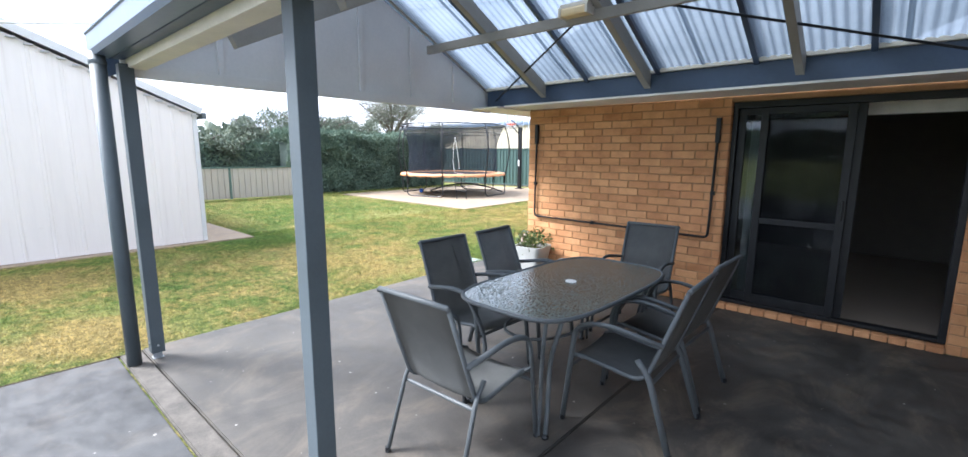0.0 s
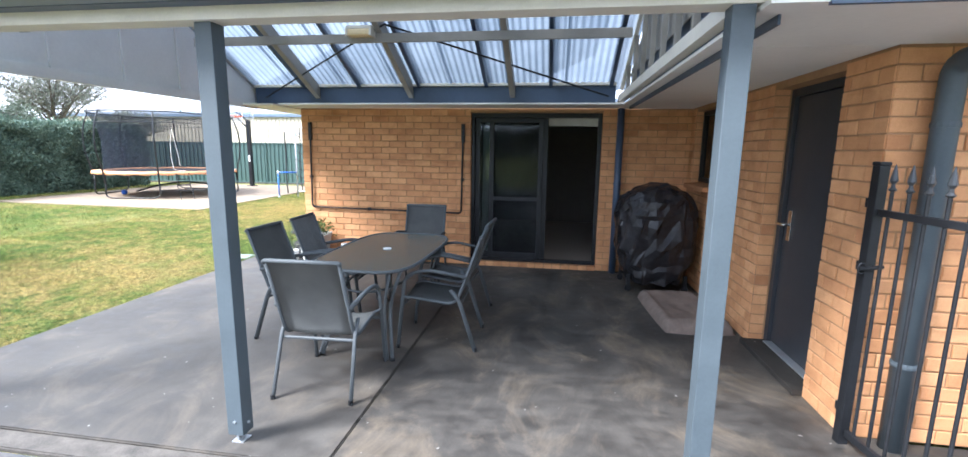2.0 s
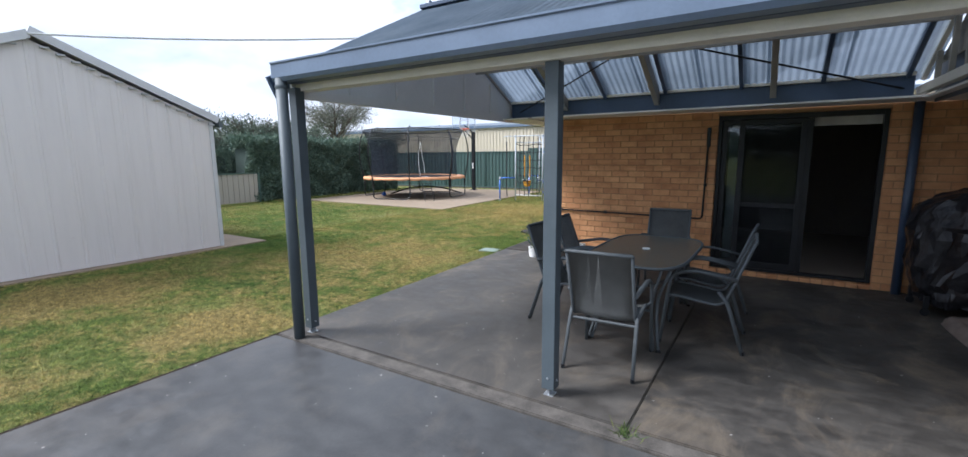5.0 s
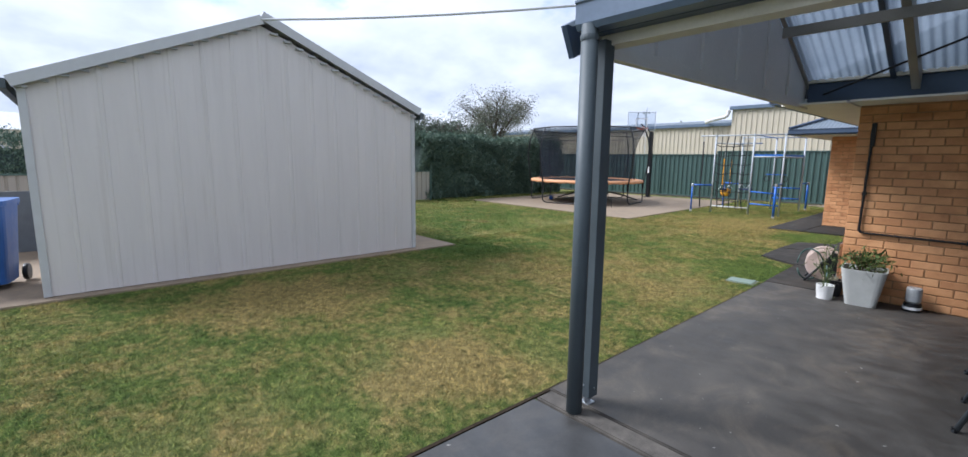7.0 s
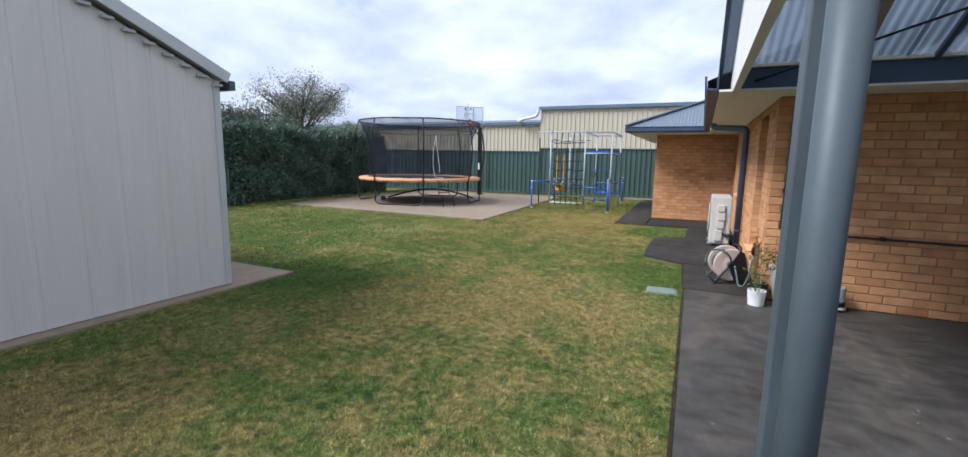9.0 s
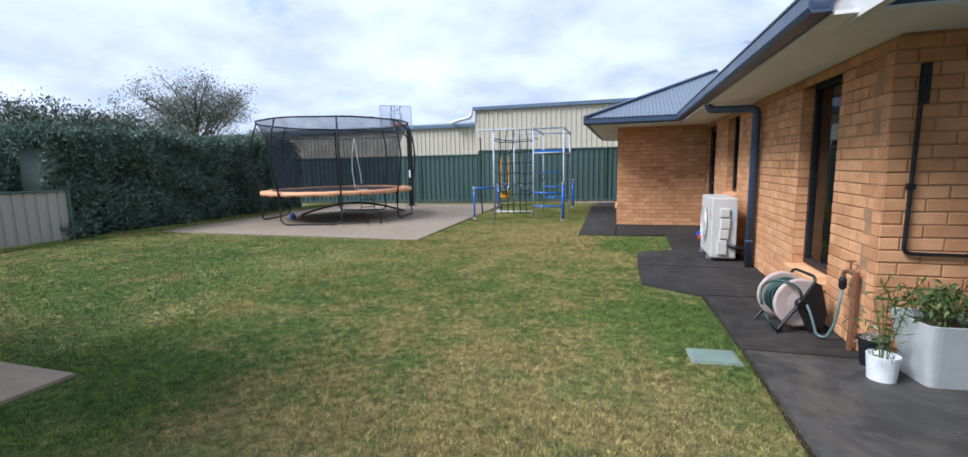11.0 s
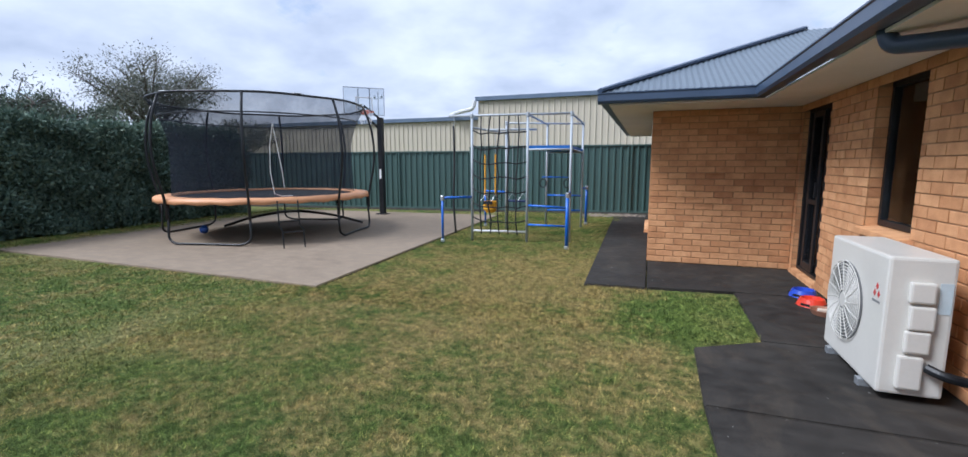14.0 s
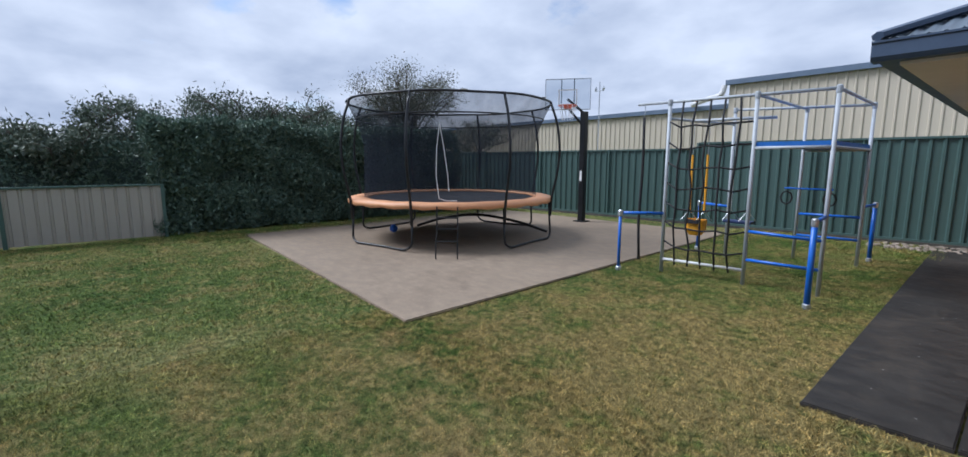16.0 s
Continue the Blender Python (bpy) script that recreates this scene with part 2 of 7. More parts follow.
def mesh_net_material(name, color, density):
    """Woven safety net seen as a fine veil."""
    n = Nodes(name)
    t = n.t
    di, cl, mx = (t.nodes.new(k) for k in ("ShaderNodeBsdfDiffuse", "ShaderNodeBsdfTransparent", "ShaderNodeMixShader"))
    di.inputs[0].default_value = (*color, 1)
    f = n.ramp(n.noise(3.0, 4), (0.3, (density - 0.07,) * 3), (0.7, (density + 0.07,) * 3))
    n.link(f, mx.inputs[0])
    n.link(cl.outputs[0], mx.inputs[1])
    n.link(di.outputs[0], mx.inputs[2])
    n.link(mx.outputs[0], n.out.inputs[0])
    return n.mat


def shed_material(name, base, streak_amount=0.5):
    n = Nodes(name)
    streak = n.noise(2.2, 6, 0.7, stretch=(2.5, 2.5, 0.25))
    col = n.ramp(streak, (0.3, tuple(v * 0.93 for v in base)), (0.65, base))
    dirt = n.ramp(n.noise(14, 5, 0.7), (0.62, (1, 1, 1)), (0.8, (0.75, 0.7, 0.66)))
    col = n.mix(streak_amount, col, dirt, "MULTIPLY")
    drips = n.ramp(n.noise(3.0, 5, 0.65, stretch=(5.0, 5.0, 0.14)), (0.56, (1, 1, 1)), (0.68, (0.70, 0.67, 0.63)))
    col = n.mix(streak_amount * 0.9, col, drips, "MULTIPLY")
    return n.done(col, 0.45, 0.0, 0.4)


BRICK = brick_material()
MORTAR = plain("tan_mortar", (0.34, 0.20, 0.105), 0.95, vary=0.2, scale=9, bump=0.4, spec=0.2)
CONC = concrete_material("dark_stained_concrete", (0.033, 0.030, 0.027), (0.086, 0.079, 0.070), 0.58, 0.35)
CONC_MOTTLED = concrete_material("mottled_trowelled_concrete", (0.025, 0.023, 0.021), (0.078, 0.071, 0.062), 0.6, 0.6)
CONC_NEW = concrete_material("charcoal_sealed_concrete", (0.036, 0.036, 0.037), (0.070, 0.071, 0.072), 0.42)
CONC_PATH = concrete_material("damp_grey_path_concrete", (0.018, 0.0165, 0.015), (0.050, 0.046, 0.041), 0.7, spec=0.22)
CONC_PALE = concrete_material("pale_sandy_concrete", (0.22, 0.168, 0.118), (0.30, 0.235, 0.168), 0.8, 0.1, 0.0)
CONC_EDGE = plain("worn_concrete_edge", (0.076, 0.068, 0.059), 0.9, vary=0.6, scale=8, bump=0.3)
LAWN = lawn_material()
BLADE = blade_material()
SLATE = plain("slate_blue_paint", (0.062, 0.080, 0.092), 0.55, vary=0.12, scale=4)
NAVY = plain("deep_navy_colorbond", (0.045, 0.070, 0.120), 0.38, vary=0.15, scale=3, bump=0.02)
GUTTER = plain("blue_grey_gutter_paint", (0.115, 0.155, 0.22), 0.35, vary=0.15, scale=2, bump=0.02)
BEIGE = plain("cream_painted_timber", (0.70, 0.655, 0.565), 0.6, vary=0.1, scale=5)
# darker copy of the cream timber; the under-roof shade is in its colour
BEIGE_SHADED = plain("shaded_cream_timber", (0.30, 0.275, 0.235), 0.6, vary=0.14, scale=5)
SOFFIT = plain("grey_white_soffit_board", (0.77, 0.75, 0.71), 0.7, vary=0.06, scale=2)
GABLE = plain("pale_grey_fibre_cement", (0.70, 0.68, 0.65), 0.7, vary=0.08, scale=2)
BLACK = plain("black_powder_coat", (0.010, 0.011, 0.013), 0.4, vary=0.3, scale=10, spec=0.3)
CHAR = plain("charcoal_door_paint", (0.032, 0.036, 0.042), 0.45, vary=0.12, scale=3)
STEEL = plain("galvanised_steel", (0.50, 0.53, 0.56), 0.35, 0.7, vary=0.15, scale=12)
CHROME = plain("brushed_chrome", (0.6, 0.6, 0.6), 0.22, 1.0, vary=0.08)
GLASS = glass_material("window_glass")
SHEET = sheet_material()
SHED = shed_material("off_white_shed_steel", (0.64, 0.608, 0.59), 0.3)
CREAM = shed_material("cream_wall_sheet", (0.52, 0.465, 0.37), 0.25)
GREEN = shed_material("green_fence_sheet", (0.068, 0.118, 0.108), 0.35)
CREAM_FENCE = shed_material("greyish_cream_fence_sheet", (0.36, 0.335, 0.29), 0.4)
# plaster with the indoor shade put into its colour
SHADED_PLASTER = plain("shaded_plaster", (0.13, 0.115, 0.10), 0.8)
TILE = plain("beige_floor_tile", (0.30, 0.25, 0.20), 0.45, vary=0.12, scale=3)
ROOF = shed_material("slate_blue_roof_sheet", (0.135, 0.165, 0.20), 0.3)


# ---- mesh helpers ----
def obj(name, bm, mat=None, parent=None, smooth=False):
    me = bpy.data.meshes.new(name)
    bm.to_mesh(me)
    bm.free()
    if mat:
        me.materials.append(mat)
    if smooth:
        for p in me.polygons:
            p.use_smooth = True
    ob = new(name, me)
    if parent:
        ob.parent = parent
    return ob


def part(name, bm, mat, parent, label="", smooth=False):
    return tagged(obj(name, bm, mat, parent, smooth), label)


def thing(name, label, category, m=None, group=""):
    ob = new(name)
    ob.empty_display_size = 0.1
    if m is not None:
        ob.matrix_basis = m
    return tagged(ob, label, category, group)


def box(bm, x0, x1, y0, y1, z0, z1, bevel=0.0, m=None):
    g = bmesh.ops.create_cube(bm, size=1.0)["verts"]
    for v in g:
        v.co = Vector(((x0 + x1) / 2 + v.co.x * (x1 - x0), (y0 + y1) / 2 + v.co.y * (y1 - y0), (z0 + z1) / 2 + v.co.z * (z1 - z0)))
    if m is not None:
        bmesh.ops.transform(bm, matrix=m, verts=g)
    if bevel:
        edges = {ed for v in g for ed in v.link_edges}
        bmesh.ops.bevel(bm, geom=list(edges), offset=bevel, segments=2, profile=0.6, affect="EDGES")
    return bm


def B(*a, **k):
    return box(bmesh.new(), *a, **k)


def round_path(pts, r, n=5):
    """A polyline with its inner corners rounded."""
    pts = [Vector(p) for p in pts]
    out = [pts[0]]
    for a, b, c in zip(pts, pts[1:], pts[2:]):
        u, w = (a - b), (c - b)
        k = min(r, u.length * 0.48, w.length * 0.48)
        p, q = b + u.normalized() * k, b + w.normalized() * k
        out += [p.lerp(b, s).lerp(b.lerp(q, s), s) for s in [i / n for i in range(n + 1)]]
    return out + [pts[-1]]


def tube(bm, pts, r, seg=8, caps=True, closed=False, flat=1.0):
    pts = [Vector(p) for p in pts]
    n = len(pts)
    rings, ref = [], None
    for i, p in enumerate(pts):
        a = pts[(i - 1) % n] if (closed or i > 0) else p
        b = pts[(i + 1) % n] if (closed or i < n - 1) else p
        d = (b - a).normalized()
        if ref is None:
            ref = d.orthogonal().normalized()
            if abs(d.z) < 0.9:
                ref = Vector((0, 0, 1)).cross(d).normalized()
        ref = (ref - d * ref.dot(d)).normalized()
        s = d.cross(ref)
        rr = r[i] if isinstance(r, (list, tuple)) else r
        rings.append([bm.verts.new(p + ref * (math.cos(t) * rr) + s * (math.sin(t) * rr * flat)) for t in [2 * math.pi * (k + 0.5) / seg for k in range(seg)]])
    for i in range(n if closed else n - 1):
        A, C = rings[i], rings[(i + 1) % n]
        for k in range(seg):
            bm.faces.new((A[k], A[(k + 1) % seg], C[(k + 1) % seg], C[k]))
    if caps and not closed:
        bm.faces.new(rings[0][::-1])
        bm.faces.new(rings[-1])
    return bm


def T(pts, r, seg=8, round_by=0.0, **k):
    return tube(bmesh.new(), round_path(pts, round_by) if round_by else pts, r, seg, **k)


def lathe(bm, profile, seg=20, m=None):
    rings = []
    for r, z in profile:
        rings.append([bm.verts.new((r * math.cos(2 * math.pi * k / seg), r * math.sin(2 * math.pi * k / seg), z)) for k in range(seg)])
    for A, C in zip(rings, rings[1:]):
        for k in range(seg):
            bm.faces.new((A[k], A[(k + 1) % seg], C[(k + 1) % seg], C[k]))
    bm.faces.new(rings[0][::-1])
    bm.faces.new(rings[-1])
    if m is not None:
        bmesh.ops.transform(bm, matrix=m, verts=[v for ring in rings for v in ring])
    return bm


def prism(bm, poly, z0, z1):
    """A slab of the outline poly (counter-clockwise) between two heights."""
    lo, hi = [bm.verts.new((x, y, z0)) for x, y in poly], [bm.verts.new((x, y, z1)) for x, y in poly]
    n = len(poly)
    bm.faces.new(lo[::-1])
    bm.faces.new(hi)
    for i in range(n):
        bm.faces.new((lo[i], lo[(i + 1) % n], hi[(i + 1) % n], hi[i]))
    return bm


def mesh_arrays(name, verts, faces, mat, smooth=False):
    """One mesh from numpy arrays: verts (n,3), faces (m,k)."""
    me = bpy.data.meshes.new(name)
    verts, faces = np.asarray(verts, dtype=np.float32), np.asarray(faces, dtype=np.int32)
    k = faces.shape[1]
    me.vertices.add(len(verts))
    me.vertices.foreach_set("co", verts.ravel())
    me.loops.add(faces.size)
    me.loops.foreach_set("vertex_index", faces.ravel())
    me.polygons.add(len(faces))
    me.polygons.foreach_set("loop_start", np.arange(0, faces.size, k, dtype=np.int32))
    me.polygons.foreach_set("loop_total", np.full(len(faces), k, dtype=np.int32))
    me.update(calc_edges=True)
    me.materials.append(mat)
    if smooth:
        me.polygons.foreach_set("use_smooth", np.ones(len(faces), dtype=bool))
    return me


def corrugated(bm, corner, along, up, length, lo, hi, pitch=0.076, depth=0.009, step=4):
    """Corrugated sheet: waves follow along, ribs follow up, between the rises lo(u) and hi(u)."""
    corner, along, up = Vector(corner), Vector(along).normalized(), Vector(up).normalized()
    nrm = along.cross(up).normalized()
    count = int(length / pitch * step)
    last = None
    for i in range(count + 1):
        u = length * i / count
        w = nrm * (depth * math.sin(2 * math.pi * u / pitch))
        a, b = lo(u), hi(u)
        if b - a < 0.004:
            last = None
            continue
        pair = (bm.verts.new(corner + along * u + up * a + w), bm.verts.new(corner + along * u + up * b + w))
        if last:
            bm.faces.new((last[0], pair[0], pair[1], last[1]))
        last = pair
    return bm


def ribbed(bm, length, height, pitch=0.2, rib=0.06, depth=0.03, thick=0.002, lo=None, hi=None):
    """Folded wall or fence sheet along x, facing -y: flat pans with raised trapezoid ribs."""
    xs = []
    x = 0.0
    while x < length - 1e-6:
        for f, d in ((0, 0), (pitch - rib, 0), (pitch - rib * 0.75, -depth), (pitch - rib * 0.25, -depth)):
            if x + f <= length:
                xs.append((x + f, d))
        x += pitch
    xs.append((length, 0))
    last = None
    for x, d in xs:
        zlo, zhi = (lo(x) if lo else 0.0), (hi(x) if hi else height)
        pair = (bm.verts.new((x, d, zlo)), bm.verts.new((x, d, zhi)))
        if last:
            bm.faces.new((last[0], pair[0], pair[1], last[1]))
        last = pair
    return bm


# ---- ground, paths and slabs ----
g = bmesh.new()
bmesh.ops.create_grid(g, x_segments=60, y_segments=60, size=400)
ground = tagged(obj("ground", g, LAWN), "patchy green and straw-brown mown lawn", "lawn", kind="structure")
ground.location.z = -0.03


def slab(name, poly, mat, label, top=0.0, thick=0.12):
    bm = prism(bmesh.new(), poly, top - thick, top)
    bmesh.ops.bevel(bm, geom=[ed for ed in bm.edges if all(abs(v.co.z - top) < 1e-5 for v in ed.verts)], offset=0.008, segments=2, affect="EDGES")
    return tagged(obj(name, bm, mat), label, "paving", kind="structure")


SOIL_EDGE = plain("dark_edge_soil", (0.030, 0.022, 0.014), 0.95, vary=0.5, scale=30, bump=0.6, spec=0.1)
for nm, poly in (("ground_edge_soil", [(-4.308, -9.0), (-4.283, -9.0), (-4.293, 0.62), (-4.363, 4.97), (-4.423, 6.42), (-4.447, 6.42), (-4.387, 4.97), (-4.317, 0.62)]),
                 ("ground_edge_soil_2", [(-9.065, 9.36), (-9.045, 9.36), (-9.395, 17.4), (-9.415, 17.4)])):
    tagged(obj(nm, prism(bmesh.new(), poly, -0.06, -0.018), SOIL_EDGE), "strip of dark bare soil beside the concrete", "soil", kind="structure")
slab("pavement_patio_west", [(-4.29, 0.62), (-1.081, 0.62), (-1.081, 4.97), (-4.36, 4.97)], CONC, "dark grey stained concrete patio slab under the verandah")
slab("pavement_patio_east", [(-1.075, 0.62), (1.95, 0.62), (1.95, 4.97), (-1.075, 4.97)], CONC_MOTTLED, "dark grey mottled concrete patio slab under the verandah")
slab("pavement_edge_strip", [(-4.27, 0.47), (1.65, 0.47), (1.65, 0.612), (-4.27, 0.612)], CONC_EDGE, "worn pale concrete edging strip", top=-0.004)
slab("pavement_drive", [(-4.28, -9.0), (9.0, -9.0), (9.0, 0.455), (-4.28, 0.455)], CONC_NEW, "smooth charcoal sealed concrete driveway", top=-0.012)
slab("pavement_gate_path", [(1.66, 0.465), (9.0, 0.465), (9.0, 1.36), (1.66, 1.36)], CONC_PATH, "damp grey concrete path behind the gate", top=-0.006)
slab("pavement_wall_path", [(-4.38, 4.98), (-3.55, 4.98), (-3.55, 6.44), (-4.42, 6.44)], CONC_PATH, "dark grey concrete path along the brick wall")
slab("pavement_pad", [(-4.42, 6.452), (-3.55, 6.452), (-3.55, 7.85), (-5.05, 7.85), (-5.02, 6.82)], CONC_PATH, "dark grey concrete pad by the house wall")
slab("pavement_pad_2", [(-5.05, 7.862), (-3.55, 7.862), (-3.55, 9.10), (-4.50, 9.10), (-5.03, 8.80)], CONC_PATH, "dark grey concrete pad under the air conditioner")
slab("pavement_door_path", [(-4.50, 9.112), (-3.55, 9.112), (-3.55, 10.65), (-4.47, 10.65)], CONC_PATH, "dark grey concrete path by the sliding door")
slab("pavement_wing_path", [(-5.39, 10.56), (-4.48, 10.662), (-3.55, 10.662), (-3.55, 12.13), (-5.39, 12.13)], CONC_PATH, "dark grey concrete path in front of the wing")
slab("pavement_side_path", [(-6.10, 10.50), (-5.402, 10.55), (-5.402, 18.6), (-6.30, 18.6)], CONC_PATH, "dark grey concrete path beside the wing")
slab("pavement_play_slab", [(-15.95, 9.54), (-9.07, 9.35), (-9.42, 17.4), (-16.3, 17.0)], CONC_PALE, "pale sandy concrete slab under the trampoline", top=-0.004)
slab("pavement_shed_apron", [(-17, -2.55), (-8.95, -2.55), (-8.95, 3.42), (-17, 3.42)], CONC_PALE, "pale concrete apron round the shed", top=-0.008)
slab("pavement_bin_pad", [(-17, -9), (-9.0, -9), (-9.0, -2.56), (-17, -2.56)], CONC_PALE, "pale concrete yard behind the shed", top=-0.01)


# ---- brick walls ----
COURSE, BL, BH = 0.0860, 0.230, 0.076
PIECES = []
BRICK_MESH = {}


def brick_mesh(w, h=BH, d=0.011):
    key = (round(w, 2), round(h, 3), round(d, 3))
    if key not in BRICK_MESH:
        w = key[0]
        c = 0.004
        vs = [(x, y, z) for y, i in ((d, 0), (c * 0.8, 0), (0, c)) for x, z in ((i, i), (w - i, i), (w - i, h - i), (i, h - i))]
        fs = [(0, 1, 5, 4), (1, 2, 6, 5), (2, 3, 7, 6), (3, 0, 4, 7), (4, 5, 9, 8), (5, 6, 10, 9), (6, 7, 11, 10), (7, 4, 8, 11), (8, 9, 10, 11)]
        me = bpy.data.meshes.new("brick")
        me.from_pydata(vs, [], fs)
        me.materials.append(BRICK)
        BRICK_MESH[key] = me
    return BRICK_MESH[key]


def brick_wall(name, label, m, length, height, openings=(), thick=0.24, singles=300, near=None):
    """Wall along local x facing -y; openings as (x0, x1, z0, z1). Mortar core with proud bricks laid in courses."""
    xs = sorted({0.0, length, *[v for o in openings for v in o[:2]]})
    zs = sorted({0.0, height, *[v for o in openings for v in o[2:]]})
    core = bmesh.new()
    for x0, x1 in zip(xs, xs[1:]):
        for z0, z1 in zip(zs, zs[1:]):
            if not any(o[0] <= x0 and x1 <= o[1] and o[2] <= z0 and z1 <= o[3] for o in openings):
                box(core, x0, x1, 0.007, thick, z0, z1)
    wall = tagged(obj(name, core, MORTAR), label, "wall", kind="structure")
    wall.matrix_world = m
    laid = []
    rows = int(height / COURSE)
    for r in range(rows):
        z = 0.006 + r * COURSE
        cuts = sorted((o[0], o[1]) for o in openings if o[2] < z + BH * 0.6 and o[3] > z + BH * 0.4)
        spans, start = [], 0.0
        for a, b in cuts:
            spans.append((start, a))
            start = b
        spans.append((start, length))
        off = -0.12 if r % 2 else 0.0
        for a, b in spans:
            k = math.floor((a - off) / 0.24)
            while off + k * 0.24 < b:
                x0, x1 = max(a, off + k * 0.24), min(b, off + k * 0.24 + BL)
                k += 1
                if x1 - x0 > 0.025:
                    laid.append((x0, x1, z))
    mid = near if near is not None else length / 2
    laid.sort(key=lambda q: abs((q[0] + q[1]) / 2 - mid) + 0.4 * abs(q[2] - 1.0))
    rnd = random.Random(name)
    for x0, x1, z in laid[:singles]:
        PIECES.append(("brick", brick_mesh(x1 - x0), wall, Matrix.Translation((x0 + rnd.uniform(-0.0015, 0.0015), rnd.uniform(-0.0025, 0.0015), z + rnd.uniform(-0.0015, 0.0015)))))
    vs, fs = [], []
    c = 0.004

    def add(x0, x1, y0, y1, z0, z1):
        i = len(vs)
        vs.extend([(x, y, z) for y in (y1, y0) for x, z in ((x0, z0), (x1, z0), (x1, z1), (x0, z1))])
        fs.extend([(i, i + 1, i + 5, i + 4), (i + 1, i + 2, i + 6, i + 5), (i + 2, i + 3, i + 7, i + 6), (i + 3, i, i + 4, i + 7), (i + 4, i + 5, i + 6, i + 7), (i + 1, i, i + 3, i + 2)])
    for x0, x1, z in laid[singles:]:
        w = rnd.uniform(-0.002, 0.001)
        add(x0, x1, w, 0.012, z, z + BH)
    for o in openings:
        for r in range(rows):
            z = 0.006 + r * COURSE
            if o[2] < z + BH * 0.6 and o[3] > z + BH * 0.4:
                add(o[0] - 0.03, o[0] + 0.006, 0.012, 0.115, z, z + BH)
                add(o[1] - 0.006, o[1] + 0.03, 0.012, 0.115, z, z + BH)
    for r in range(rows):
        z = 0.006 + r * COURSE
        add(-0.005, 0.02, 0.010, 0.112, z, z + BH)
        add(length - 0.02, length + 0.005, 0.010, 0.112, z, z + BH)
    me = bpy.data.meshes.new("brickwork")
    me.from_pydata(vs, [], fs)
    me.materials.append(BRICK)
    rest = tagged(new("brickwork", me), "", kind="stuff")
    rest.parent = wall
    return wall


def west(x, y):
    """A wall that faces -x: local x runs towards -y from the given far end."""
    return Matrix.Translation((x, y, 0)) @ pose(0, 0, 0, 0, 0, -90)


H_WALL = 2.21
brick_wall("wall_patio_back", "orange-tan clay brick wall at the back of the patio", Matrix.Translation((-3.6, 4.97, 0)), 5.35, H_WALL, [(2.47, 4.23, 0.04, 2.11)], near=1.2)
brick_wall("wall_west", "long orange-tan clay brick house wall beside the path", west(-3.6, 12.13), 7.15, H_WALL, [(5.52, 6.38, 0.30, 2.10), (2.13, 2.93, 0.82, 2.10), (0.10, 1.05, 0.04, 2.10)], near=5.2)
brick_wall("wall_wing", "orange-tan clay brick end wall of the wing", Matrix.Translation((-5.4, 12.13, 0)), 1.8, H_WALL)
brick_wall("wall_wing_side", "orange-tan clay brick side wall of the wing", west(-5.4, 18.0), 5.86, H_WALL, [(3.5, 4.9, 0.30, 2.10)], singles=120, near=5.0)
brick_wall("wall_patio_side", "orange-tan clay brick wall with a charcoal side door", west(1.725, 4.97), 3.60, H_WALL, [(2.25, 3.17, 0.03, 2.11), (0.17, 0.92, 1.20, 2.11)], near=2.6)
brick_wall("wall_front", "orange-tan clay brick house wall behind the gate", Matrix.Translation((1.73, 1.36, 0)), 6.2, H_WALL, near=1.2)

for nm, a in (("wall_north", (-5.3, 8.0, 17.76, 18.0)), ("wall_east", (7.76, 8.0, 1.6, 17.76))):
    tagged(obj(nm, B(a[0], a[1], a[2], a[3], 0, 2.21), MORTAR), "plain outer house wall", "wall", kind="structure")
tagged(obj("floor_inside", B(-3.36, 7.75, 5.22, 17.7, -0.1, 0.03), TILE), "beige tiled floor inside the house", "floor", kind="structure")
tagged(obj("floor_inside_2", B(2.0, 7.75, 1.61, 5.21, -0.1, 0.03), TILE), "beige tiled floor inside the house", "floor", kind="structure")
tagged(obj("floor_inside_3", B(-5.15, -3.38, 12.37, 17.7, -0.1, 0.03), TILE), "beige tiled floor inside the wing", "floor", kind="structure")
# added room walls and ceilings; their dark colour carries the indoor shade
tagged(obj("wall_inside", B(-3.34, 7.7, 9.3, 9.4, 0.03, 2.2), SHADED_PLASTER), "room wall, plaster darkened for indoor shade", "wall", kind="structure")
tagged(obj("wall_inside_2", B(2.6, 2.7, 5.22, 9.29, 0.03, 2.2), SHADED_PLASTER), "room wall, plaster darkened for indoor shade", "wall", kind="structure")
tagged(obj("wall_inside_3", B(-1.5, -1.4, 9.41, 12.1, 0.03, 2.2), SHADED_PLASTER), "room wall, plaster darkened for indoor shade", "wall", kind="structure")
tagged(obj("wall_inside_4", B(-3.34, -2.35, 7.3, 7.4, 0.03, 2.2), SHADED_PLASTER), "room wall, plaster darkened for indoor shade", "wall", kind="structure")
tagged(obj("ceiling", B(-3.38, 7.8, 5.0, 17.8, 2.215, 2.25), SHADED_PLASTER), "ceiling inside the house, plaster darkened for indoor shade", "ceiling", kind="structure")
tagged(obj("ceiling_3", B(1.80, 7.8, 1.40, 4.99, 2.215, 2.25), SHADED_PLASTER), "ceiling inside the house, plaster darkened for indoor shade", "ceiling", kind="structure")
